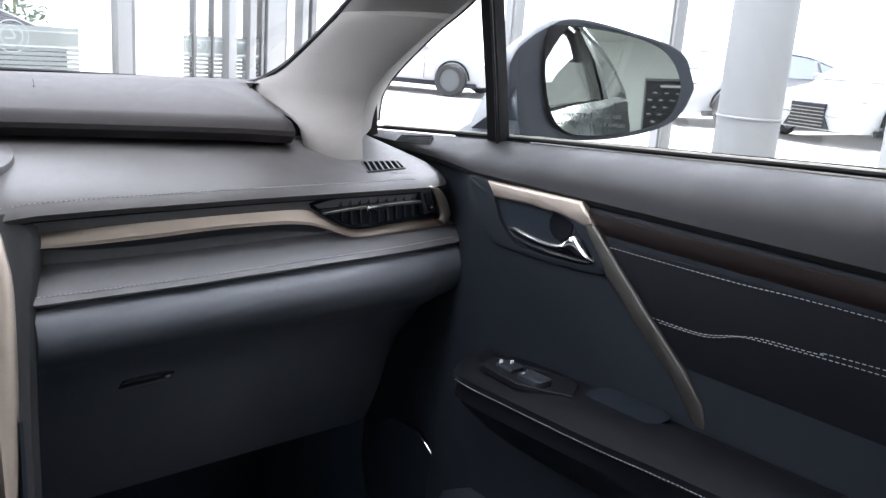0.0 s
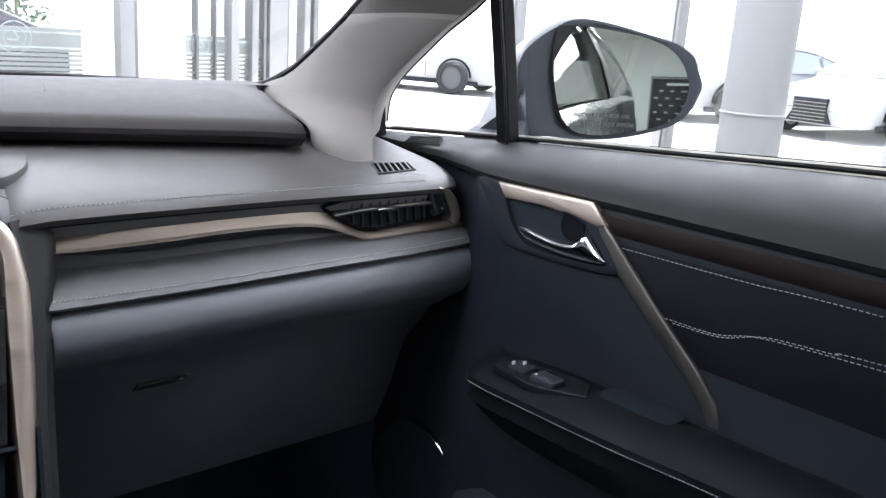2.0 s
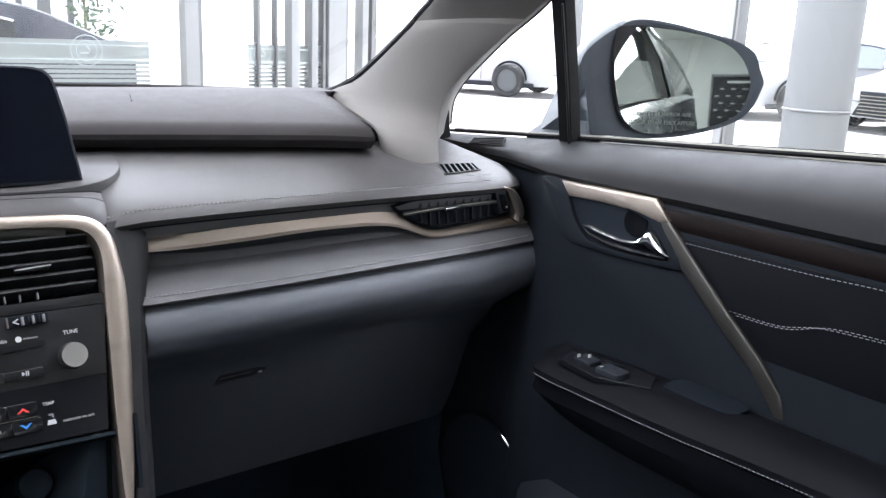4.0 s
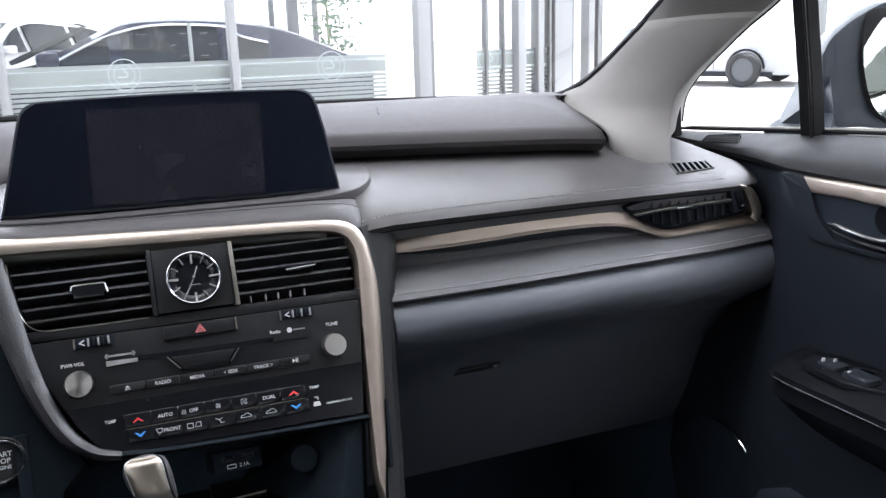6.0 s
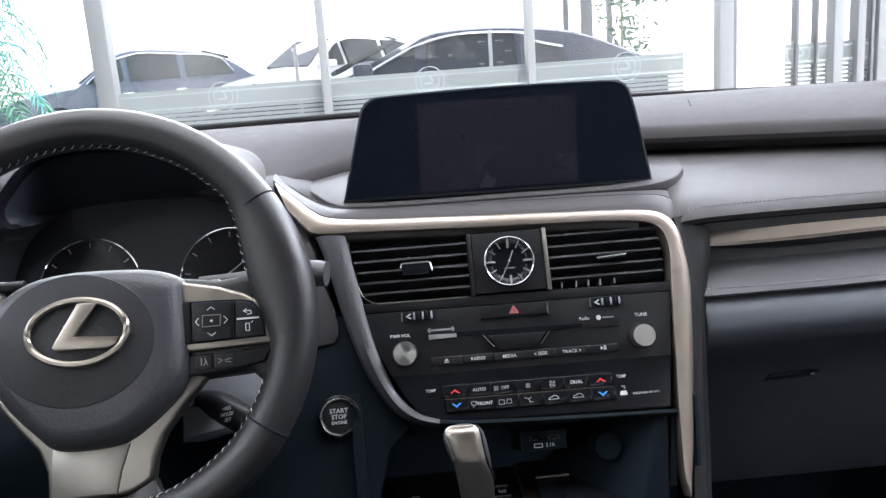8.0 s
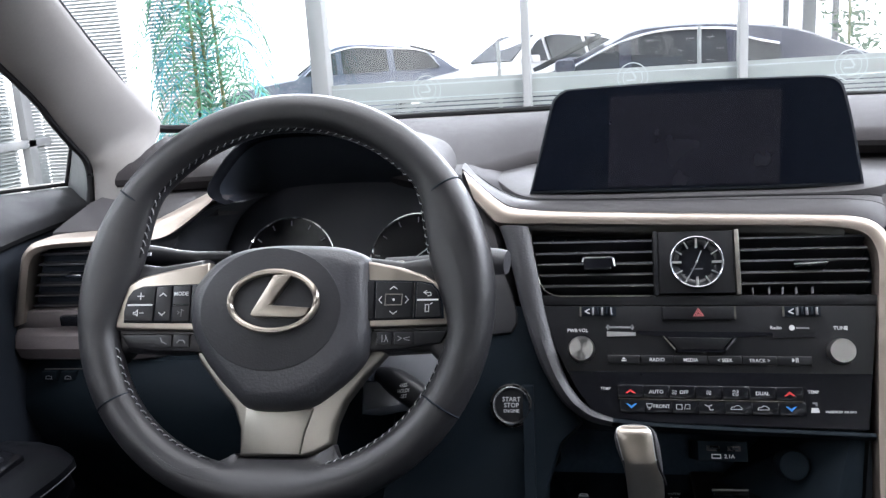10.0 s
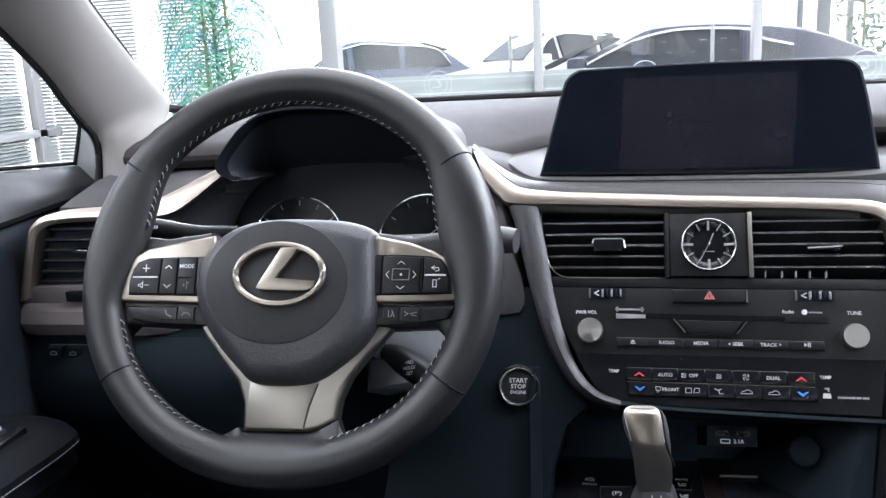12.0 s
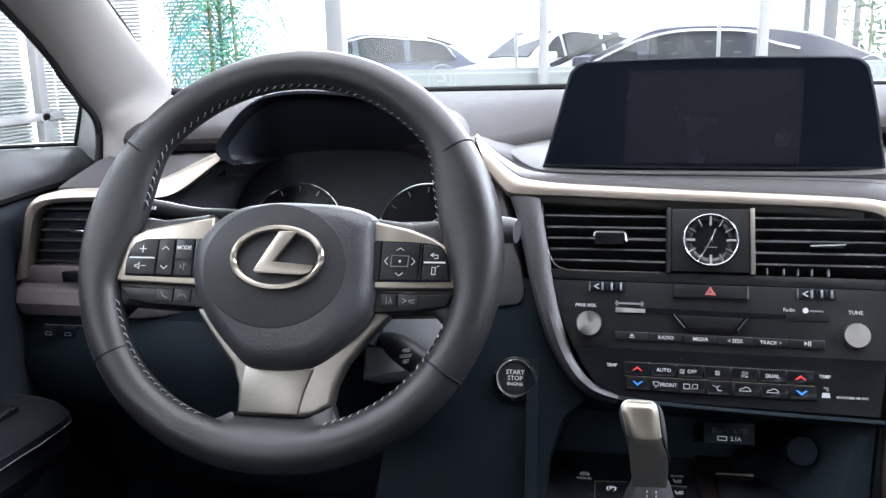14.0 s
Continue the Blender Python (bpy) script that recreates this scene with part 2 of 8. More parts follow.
GLOSS = material("gloss_black", (0.008, 0.0085, 0.011), 0.18, spec=0.35, vary=0.05, rough_vary=0.04)
SATIN_BLACK = material("satin_black_panel", (0.0072, 0.0074, 0.0090), 0.40, spec=0.32, vary=0.06, bump=0.1, grain=3000)
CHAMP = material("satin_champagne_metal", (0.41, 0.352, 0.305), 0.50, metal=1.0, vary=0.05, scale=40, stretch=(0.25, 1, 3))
STEEL = material("brushed_dark_steel", (0.255, 0.242, 0.215), 0.42, metal=1.0, vary=0.03, scale=200, rough_vary=0.02)
BINNACLE = material("binnacle_vinyl", (0.052, 0.054, 0.061), 0.6, spec=0.12, bump=0.3, grain=2400, vary=0.08)
SAIL = material("grey_window_corner_panel", (0.075, 0.080, 0.082), 0.5, spec=0.3, vary=0.05, bump=0.15, grain=2000)
DARK_STEEL = material("dark_brushed_metal", (0.045, 0.044, 0.043), 0.3, metal=1.0, vary=0.04, scale=120)
CHROME = material("chrome", (0.85, 0.86, 0.87), 0.08, metal=1.0, vary=0.02, rough_vary=0.03)
SILVER = material("satin_silver", (0.62, 0.62, 0.62), 0.4, metal=1.0, vary=0.03, scale=60)
CLOCK_CHROME = material("dark_chrome", (0.26, 0.26, 0.27), 0.2, metal=1.0, vary=0.02, rough_vary=0.03)
# flat black in place of the shade inside outlet holes
VOID = material("outlet_shade_black", (0.0025, 0.003, 0.004), 1.0, spec=0.0, vary=0.1)
PEDESTAL = material("display_surround_vinyl", (0.044, 0.042, 0.0435), 0.58, spec=0.2, bump=0.35, grain=2600, vary=0.08, scale=14)
HUB_DISC = material("smooth_dark_vinyl", (0.024, 0.024, 0.0265), 0.5, spec=0.25, bump=0.5, grain=520, vary=0.08, scale=18)
# tyre base raised to grey for the overexposed forecourt
TYRE = material("washed_out_tyre_rubber", (0.05, 0.05, 0.051), 0.85, spec=0.1, vary=0.2, scale=12)
VENT = material("vent_slat_plastic", (0.030, 0.031, 0.036), 0.36, spec=0.5, vary=0.06)
ALLOY = material("cast_wheel_alloy", (0.42, 0.42, 0.43), 0.4, metal=0.6, vary=0.05)
KNOB = material("turned_aluminium", (0.68, 0.665, 0.64), 0.30, metal=1.0, vary=0.02, scale=50, rough_vary=0.02)
kn = KNOB.node_tree
tang = kn.nodes.new("ShaderNodeTangent")
tang.direction_type, tang.axis = "RADIAL", "Z"
kn.nodes["Principled BSDF"].inputs["Anisotropic"].default_value = 0.9
kn.links.new(tang.outputs[0], kn.nodes["Principled BSDF"].inputs["Tangent"])
DASH_LEATHER = material("dash_leather", (0.110, 0.110, 0.117), 0.5, bump=0.4, grain=1500, kind="voronoi", vary=0.08, scale=18, spec=0.4)
GLOVE = material("glovebox_vinyl", (0.094, 0.102, 0.119), 0.52, bump=0.4, grain=1500, kind="voronoi", vary=0.08, scale=18, spec=0.5)
WHEEL_METAL = material("warm_satin_metal", (0.31, 0.275, 0.235), 0.38, metal=1.0, vary=0.04, scale=60)
RIM_GRAIN = material("grained_grey_plastic", (0.044, 0.044, 0.048), 0.5, bump=0.9, grain=420, vary=0.1, scale=18)
COLUMN_GREY = material("satin_grey_plastic", (0.20, 0.205, 0.22), 0.5, vary=0.06, bump=0.2, grain=1500)
PINK = material("pale_red_print", (0.75, 0.20, 0.20), 0.5, vary=0.03)
# self-lit white for the far ring; also sends light into the cabin
GLOW_RING = bpy.data.materials.new("glowing_distance")
GLOW_RING.use_nodes = True
GLOW_RING.node_tree.nodes["Principled BSDF"].inputs["Base Color"].default_value = (0.8, 0.8, 0.8, 1)
GLOW_RING.node_tree.nodes["Principled BSDF"].inputs["Emission Color"].default_value = (0.97, 0.99, 1.0, 1)
GLOW_RING.node_tree.nodes["Principled BSDF"].inputs["Emission Strength"].default_value = 0.5
PILLAR = material("grey_pillar_cloth", (0.148, 0.140, 0.132), 0.85, bump=0.4, grain=1800, vary=0.05, scale=40)
# darker copy of the white window frame; shade put into the colour
SHADED_FRAME = material("shaded_window_frame", (0.175, 0.177, 0.178), 0.5, vary=0.05, bump=0.1, grain=300)
WOOD = material("dark_open_pore_wood", (0.0105, 0.0068, 0.0064), 0.42, spec=0.22, vary=0.4, scale=9, stretch=(1, 0.12, 1), coat=0.08)
RUBBER = material("black_rubber", (0.010, 0.010, 0.011), 0.7, spec=0.15, vary=0.15)
SCREEN = material("black_screen_glass", (0.0045, 0.006, 0.0105), 0.12, vary=0.02, rough_vary=0.03, spec=0.3)
LCD = material("unlit_display", (0.0075, 0.0075, 0.0125), 0.25, vary=0.04, rough_vary=0.03)
PRINT = material("white_print", (0.58, 0.58, 0.59), 0.6, vary=0.03)
ETCHED = material("dark_etched_print", (0.055, 0.065, 0.06), 0.6, vary=0.03)
FAINT = material("grey_print", (0.22, 0.22, 0.23), 0.6, vary=0.03)
RED = material("red_print", (0.75, 0.05, 0.05), 0.5, vary=0.03)
BLUE = material("blue_print", (0.05, 0.28, 0.75), 0.5, vary=0.03)
# black plastic; shade low in the cabin is put into this base
SHADE_BLACK = material("shade_black_plastic", (0.0056, 0.0096, 0.0136), 0.6, spec=0.08, vary=0.1, bump=0.2, grain=2000)
HOOD_BLACK = material("black_hood_vinyl", (0.0052, 0.0058, 0.0076), 0.8, spec=0.02, bump=0.3, grain=2400, vary=0.08)
SMOKE = material("smoked_cluster_lens", (0.0250, 0.0265, 0.0330), 0.45, spec=0.3, vary=0.04)
THREAD = material("white_thread", (0.36, 0.36, 0.37), 0.8, vary=0.15, scale=300)
# lining and carpet are black; bluish lift draws lens haze over them
FOOTWELL = material("haze_lifted_lining", (0.030, 0.044, 0.062), 0.9, spec=0.05, vary=0.2, bump=0.4, grain=800)
CARPET = material("haze_lifted_carpet", (0.085, 0.110, 0.145), 0.95, spec=0.1, bump=1.0, grain=900, vary=0.3, scale=90)
PAINT = material("dark_grey_car_paint", (0.024, 0.030, 0.038), 0.5, metal=0.0, vary=0.04, coat=0.0, spec=0.18)
BODY_PAINT = material("dark_grey_gloss_paint", (0.030, 0.036, 0.044), 0.3, vary=0.04, coat=1.0)
WHITE_PAINT = material("white_car_paint", (0.42, 0.42, 0.43), 0.3, vary=0.03, coat=0.8)
DARK_PAINT = material("dark_car_paint", (0.020, 0.022, 0.036), 0.32, metal=0.0, vary=0.04, coat=0.15, spec=0.4)
BLUE_PAINT = material("blue_grey_car_paint", (0.060, 0.072, 0.105), 0.32, metal=0.0, vary=0.04, coat=0.2, spec=0.4)
TAIL_RED = material("red_lamp_glass", (0.55, 0.02, 0.02), 0.15, vary=0.05)
CAR_GLASS = material("tinted_car_glass", (0.016, 0.018, 0.019), 0.2, spec=0.3, vary=0.05, rough_vary=0.02)
SKY_GLASS = material("sky_reflecting_glass", (0.50, 0.52, 0.54), 0.08, metal=0.85, vary=0.03, rough_vary=0.02)
COLUMN = material("grey_column_paint", (0.105, 0.107, 0.108), 0.6, vary=0.04, spec=0.3, bump=0.1, grain=300)
# lighter tinted glass; pale sky reflection put into the grey base
SIDE_GLASS = material("pale_reflection_glass", (0.10, 0.11, 0.105), 0.08, spec=0.6, coat=1.0, vary=0.03, rough_vary=0.02)
MIRROR = material("mirror_silver", (0.21, 0.235, 0.222), 0.02, metal=1.0, vary=0.01, rough_vary=0.005)
WINDOW = clear_glass("window_glass", (0.97, 0.985, 0.98), 0.05)
SCREEN_GLASS = clear_glass("windscreen_glass", (0.95, 0.965, 0.955), 0.04)
FROST = clear_glass("etched_glass_film", (0.62, 0.645, 0.64), 0.0)
frost_nodes = FROST.node_tree
film = frost_nodes.nodes.new("ShaderNodeBsdfTranslucent")
film.inputs[0].default_value = (0.42, 0.44, 0.436, 1)
frost_mix = next(n for n in frost_nodes.nodes if n.type == "MIX_SHADER")
frost_mix.inputs[0].default_value = 0.62
frost_nodes.links.new(film.outputs[0], frost_mix.inputs[2])
FILM_MARK = material("grey_film_mark", (0.30, 0.33, 0.33), 0.7, vary=0.04)
# white frame, its base lowered to grey for backlit shade
ALU = material("white_window_frame", (0.20, 0.203, 0.205), 0.5, spec=0.3, vary=0.04)
WALL = material("white_plaster", (0.55, 0.56, 0.55), 0.85, bump=0.3, grain=200, vary=0.03, scale=3)
TILE = material("pale_floor_tile", (0.52, 0.51, 0.49), 0.25, vary=0.06, scale=3)
CONCRETE = material("pale_concrete", (0.46, 0.45, 0.43), 0.85, bump=0.5, grain=60, vary=0.12, scale=1.2)
LEAF = material("palm_leaf", (0.035, 0.15, 0.085), 0.5, vary=0.4, scale=8)
TEAL_LEAF = material("bluish_palm_leaf", (0.03, 0.20, 0.22), 0.5, vary=0.4, scale=8)
BARK = material("palm_stem", (0.10, 0.12, 0.045), 0.7, vary=0.3, scale=20)
DARK_ALU = material("dark_grey_metal_frame", (0.10, 0.105, 0.11), 0.45, vary=0.06)
SAPLING = material("sapling_leaf", (0.04, 0.09, 0.04), 0.6, vary=0.3, scale=6)
BANNER = material("black_banner_cloth", (0.012, 0.011, 0.014), 0.7, vary=0.1)
BLIND = material("pale_blind_slat", (0.20, 0.215, 0.21), 0.6, vary=0.06)


# ---- car shell ----
def facing(y):
    """The upright plane at that y: local x right, y up, z towards the seats."""
    return tilted((0, y, 0), 0)


def doorway(side, x):
    """The upright plane of a door: local x forward, y up, z into the cabin."""
    return Matrix(((0, 0, -side, side * x), (1, 0, 0, 0), (0, 1, 0, 0), (0, 0, 0, 1)))


lone("car_floor", box(-0.80, 0.80, -2.3, 1.32, 0.30, 0.36, 0.01), CARPET, "black carpeted floor of the car", "car floor", "structure")
lone("firewall", box(-0.80, 0.80, 1.30, 1.36, 0.36, 1.13, 0.01), FOOTWELL, "dark bulkhead behind the dashboard", "bulkhead", "structure")
roof = loft([[(x * s, y, z - 0.02 * (x / 0.6) ** 2) for x, z in ((-0.64, 1.57), (-0.4, 1.60), (0, 1.615), (0.4, 1.60), (0.64, 1.57), (0.64, 1.62), (0, 1.665), (-0.64, 1.62))]
             for y, s in ((0.42, 0.92), (0.2, 1.0), (-1.0, 1.0), (-2.1, 0.95))])
lone("car_roof", roof, PILLAR, "pale grey cloth headliner under the car roof", "car roof", "structure")
lone("rear_bulkhead", box(-0.74, 0.74, -2.30, -2.22, 0.36, 1.12, 0.02), DARK, "plain dark panel behind the cabin", "panel", "structure")
lone("rear_seat_wall", box(-0.70, 0.70, -1.35, -1.10, 0.36, 1.10, 0.05), PLASTIC, "plain black upholstery closing the rear of the cabin", "seat back", "structure")

# windscreen: glass from the cowl to the roof edge
ws = loft([[(x, y - 0.06 * (x / 0.6) ** 2, z) for x in (-0.66, -0.4, 0.0, 0.35, 0.62)] for y, z in ((1.34, 1.160), (0.95, 1.350), (0.43, 1.575))], closed=False)
wind = lone("windscreen", ws, SCREEN_GLASS, "clear laminated windscreen of the car", "windscreen")
wind.visible_shadow = False
cowl = tube(spline([(-0.735, 1.14, 1.186), (-0.70, 1.2, 1.176), (-0.5, 1.26, 1.171), (0.0, 1.29, 1.172), (0.3, 1.27, 1.168), (0.5, 1.24, 1.164), (0.598, 1.205, 1.163), (0.626, 1.155, 1.186), (0.633, 1.10, 1.218), (0.635, 1.02, 1.267), (0.637, 0.985, 1.293), (0.61, 0.75, 1.42), (0.56, 0.47, 1.565)], 60), 0.006, 8)
part("seal", cowl, RUBBER, wind, "black rubber edge seal")
seal_l = tube(spline([(-0.735, 1.14, 1.186), (-0.727, 1.08, 1.250), (-0.714, 0.98, 1.318), (-0.66, 0.75, 1.44), (-0.60, 0.47, 1.565)], 24), 0.006, 8)
part("seal", seal_l, RUBBER, wind, "black rubber edge seal")


def pillar(side, inner, outer):
    secs = []
    a, b = spline(inner, 24), spline(outer, 24)
    for p, q in zip(a, b):
        d = q - p
        out = Vector((-side * 0.62, -0.78, 0.1))
        row = [p + Vector((side * 0.02, 0.04, 0))]
        for t, k in ((0, 0.0), (0.08, 0.010), (0.25, 0.019), (0.5, 0.024), (0.75, 0.019), (0.92, 0.010), (1, 0.0)):
            row.append(p + d * t + out * k)
        row.append(q + Vector((side * 0.03, 0.05, 0)))
        secs.append(row)
    return lone("a_pillar", loft(secs), PILLAR, "pale grey cloth-covered windscreen pillar", "car pillar", group="windscreen pillars")


pillar(1, [(0.570, 0.98, 1.06), (0.577, 0.995, 1.114), (0.590, 1.055, 1.134), (0.602, 1.195, 1.162), (0.624, 1.15, 1.185), (0.630, 1.10, 1.216), (0.631, 1.02, 1.264), (0.633, 0.985, 1.290), (0.60, 0.74, 1.42), (0.56, 0.46, 1.57)],
       [(0.632, 0.93, 1.06), (0.639, 0.95, 1.101), (0.648, 0.965, 1.128), (0.653, 0.97, 1.152), (0.657, 0.96, 1.183), (0.668, 0.935, 1.212), (0.693, 0.88, 1.267), (0.714, 0.85, 1.299), (0.68, 0.62, 1.43), (0.64, 0.36, 1.56)])
LEFT_EDGE = [(-0.752, 1.030, 1.06), (-0.756, 1.0271, 1.0967), (-0.757, 1.0343, 1.1333), (-0.757, 1.0272, 1.156), (-0.757, 1.006, 1.1747), (-0.757, 0.9762, 1.2027), (-0.757, 0.9222, 1.255), (-0.742, 0.70, 1.40), (-0.690, 0.40, 1.55)]
pillar(-1, [(-0.655, 0.965, 1.06), (-0.668, 0.985, 1.10), (-0.690, 1.05, 1.14), (-0.722, 1.165, 1.183), (-0.723, 1.13, 1.216), (-0.719, 1.08, 1.247), (-0.708, 0.98, 1.314), (-0.65, 0.74, 1.44), (-0.59, 0.46, 1.57)],
       LEFT_EDGE)
lone("door_seal", tube(spline([(x - 0.004, y - 0.002, z) for x, y, z in LEFT_EDGE[1:]], 40), 0.0045, 8), RUBBER, "black rubber seal along the pillar", "door seal", "structure")


# ---- doors ----
def belt(y):
    return lerp_table([(-1.2, 1.215), (-0.6, 1.20), (0.358, 1.159), (0.576, 1.144), (0.835, 1.127), (1.078, 1.108), (1.16, 1.102)], y)[0]


def car_door(side, off, arm_off):
    door = thing("car_door", (side * (0.76 + off), 0.2, 0.42), "closed car door with black trim, stitched armrest and champagne strap" if side > 0 else "closed driver's door with black trim and stitched armrest", "car door", "front doors")

    def X(x):
        return side * (x + off)

    def D(x):
        return doorway(side, x + off)
    ys = [-1.1, -0.6, -0.2, 0.1, 0.3, 0.5, 0.7, 0.80, 0.86, 0.92, 1.0, 1.06, 1.12, 1.16]
    secs = []
    for y in ys:
        zb = belt(y)
        t = lerp_table([(0.80, 0.0), (0.86, 0.35), (0.92, 0.65), (1.16, 1.0)], min(max(y, 0.80), 1.16))[0]
        xi = 0.70 + 0.055 * t
        zi = 1.0995 - 0.0015 * t
        if side < 0:
            xi = lerp_table([(-1.1, 0.675), (0.6, 0.680), (0.842, 0.6944), (0.923, 0.7109), (0.98, 0.7200), (1.16, 0.726)], y)[0]
            zi = 1.078
        secs.append([(X(0.82), y, 1.06), (X(0.82), y, zb - 0.004), (X(0.795), y, zb), (X(0.782), y, zb - 0.001), (X(0.782 + (xi - 0.782) * 0.42), y, zb + (zi - zb) * (0.26 if side > 0 else 0.36)), (X(0.782 + (xi - 0.782) * 0.78), y, zb + (zi - zb) * (0.60 if side > 0 else 0.70)),
                     (X(xi + 0.003), y, zi + 0.004), (X(xi - 0.001), y, zi - 0.003), (X(xi + 0.004), y, zi - 0.010), (X(xi + 0.02), y, zi - 0.013), (X(xi + 0.02), y, 1.06)])
    part("shoulder_pad", loft(secs), SHOULDER, door, "soft black upper pad")
    secs = []
    ztop = 1.098 if side > 0 else 1.068
    for y in [-1.1, -0.4, 0.0, 0.3, 0.5, 0.7, 0.80, 0.86, 0.92, 0.98, 1.1]:
        k = lerp_table([(0.80, 0.0), (0.86, 0.032), (0.92, 0.048), (1.16, 0.07)], min(max(y, 0.80), 1.16))[0]
        if side < 0:
            k = lerp_table([(0.842, -0.002), (0.923, 0.015), (0.98, 0.024), (1.16, 0.030)], min(max(y, 0.842), 1.16))[0]
        secs.append([(X(0.80), y, 0.36), (X(0.80), y, ztop), (X(0.715 + k), y, ztop), (X(0.703 + k), y, ztop - 0.013), (X(0.701 + k), y, 1.03), (X(0.701 + k), y, 0.97), (X(0.697 + k), y, 0.91), (X(0.69 + k), y, 0.86), (X(0.675 + k), y, 0.78), (X(0.67 + k), y, 0.60), (X(0.69 + k), y, 0.36)])
    part("door_panel", loft(secs), DOOR_PLASTIC, door, "black door panel")
    # stitched leather field below the wood strip
    fld = [(0.612, 1.055), (0.56, 1.058), (-0.6, 1.060), (-0.6, 0.885), (0.432, 0.885), (0.49, 0.955), (0.535, 0.999)]
    part("leather_insert", slab(D(0.704), fld, -0.004, 0.004, 0.003), DOOR_LEATHER, door, "padded black leather field")
    sx = X(0.6993)
    part("stitching", stitches([(sx, 0.583, 1.0525), (sx, 0.438, 1.0538), (sx, 0.302, 1.0575), (sx, -0.3, 1.062)], 0.0055, r=0.00036), THREAD, door)
    part("stitching", stitches([(sx, 0.520, 0.994), (sx, 0.464, 0.995), (sx, 0.423, 1.005), (sx, 0.374, 1.009), (sx, 0.293, 1.013), (sx, -0.2, 1.035)], 0.0055, r=0.00033), THREAD, door)
    part("stitching", stitches([(sx, 0.511, 0.9915), (sx, 0.457, 0.994), (sx, 0.412, 1.008), (sx, 0.349, 1.013), (sx, 0.294, 1.018), (sx, -0.2, 1.041)], 0.0055, r=0.00033), THREAD, door)
    secs = [[(X(0.71), y, 1.090), (X(0.708), y, 1.0885), (X(0.7005), y, 1.083), (X(0.6995), y, 1.073), (X(0.702), y, 1.063), (X(0.708), y, 1.0575), (X(0.71), y, 1.0575)] for y in (0.625, 0.3, 0.0, -0.6)]
    part("wood_trim", loft(secs), WOOD, door, "dark brown open-pore wood strip")
    # inner release: raised plate, cup, champagne bezel and strap, chrome lever
    rim_p = [(0.770, 1.0905), (0.8073, 1.0905), (0.7985, 1.076), (0.7895, 1.0618), (0.7765, 1.0420), (0.7634, 1.0235), (0.7505, 1.0170), (0.7121, 1.0160), (0.6473, 1.0165), (0.5788, 1.0235), (0.585, 1.040), (0.600, 1.058), (0.625, 1.088), (0.70, 1.0905)]
    cup_p = [(0.750, 1.0765), (0.757, 1.0745), (0.752, 1.062), (0.7448, 1.0484), (0.733, 1.036), (0.719, 1.0262), (0.705, 1.0236), (0.6797, 1.0232), (0.6334, 1.0250), (0.600, 1.0290), (0.604, 1.0400), (0.6181, 1.0560), (0.640, 1.0705), (0.69, 1.0770)]
    ro, co = ([(p.x, p.y) for p in spline([(*p, 0) for p in q + q[:1]], 71)[:-1]] for q in (rim_p, cup_p))
    rows = [[(x, y, -0.003) for x, y in ro], [(x, y, 0.004) for x, y in ro], [(0.68 + (x - 0.68) * 0.985, 1.05 + (y - 1.05) * 0.98, 0.0052) for x, y in ro], [(0.675 + (x - 0.675) * 1.03, 1.05 + (y - 1.05) * 1.05, 0.0072) for x, y in co],
            [(x, y, 0.0068) for x, y in co], [(0.675 + (x - 0.675) * 0.985, 1.05 + (y - 1.05) * 0.96, 0.0)  for x, y in co]]
    part("release_plate", loft(rows, m=D(0.702), caps=False), DOOR_PLASTIC, door)
    part("plate_groove", tube([D(0.702) @ Vector((x, y, 0.0012)) for x, y in ro], 0.0014, 6, closed=True), RUBBER, door)
    part("release_cup", slab(D(0.702), co, 0.0006, 0.0022), DARK, door, "dark hollow behind the lever")
    dish = [(0.0175, 0.0022), (0.0165, 0.0034), (0.0150, 0.0030), (0.0, 0.0024)]
    part("cup_dish", loft([[(0.653 + r * math.cos(a), 1.0610 + r * math.sin(a), d) for r, d in dish] for a in [2 * math.pi * i / 32 for i in range(33)]], closed=False, m=D(0.702)), HOOD_BLACK, door, "round finger dish")
    so = [(0.770, 1.090), (0.70, 1.0915), (0.627, 1.0925), (0.587, 1.055), (0.524, 0.997), (0.476, 0.956), (0.449, 0.927), (0.4385, 0.901)]
    si = [(0.757, 1.0765), (0.70, 1.0785), (0.655, 1.0765), (0.640, 1.072), (0.595, 1.033), (0.535, 0.979), (0.487, 0.940), (0.459, 0.907), (0.4525, 0.896)]
    # one champagne piece: shaded limb here, lit upward-facing top below
    part("strap_bezel", slab(D(0.702), so + si[::-1], -0.002, 0.006, 0.0035, 3), SHADED_STRAP, door, "satin champagne strap bezel, drawn in a shaded tone")
    part("bezel_top", slab(D(0.702), [(0.772, 1.091), (0.70, 1.0925), (0.626, 1.0935), (0.604, 1.072), (0.618, 1.068), (0.640, 1.0715), (0.655, 1.0735), (0.70, 1.0755), (0.758, 1.0735)], -0.002, 0.0075, 0.0035, 3), CHAMP, door, "champagne top of the bezel, drawn in a lit tone")
    # blade: centre line and half heights from tip to root, crowned in section
    blade = [(0.7275, 1.0435, 0.0012), (0.715, 1.0437, 0.0026), (0.700, 1.0412, 0.0030), (0.682, 1.0388, 0.0031), (0.664, 1.0375, 0.0032), (0.648, 1.0385, 0.0040), (0.638, 1.0415, 0.0062), (0.630, 1.0455, 0.0105), (0.623, 1.0440, 0.0095), (0.612, 1.0385, 0.0055), (0.602, 1.0345, 0.0022), (0.598, 1.0335, 0.0008)]
    bl = spline(blade, 40)
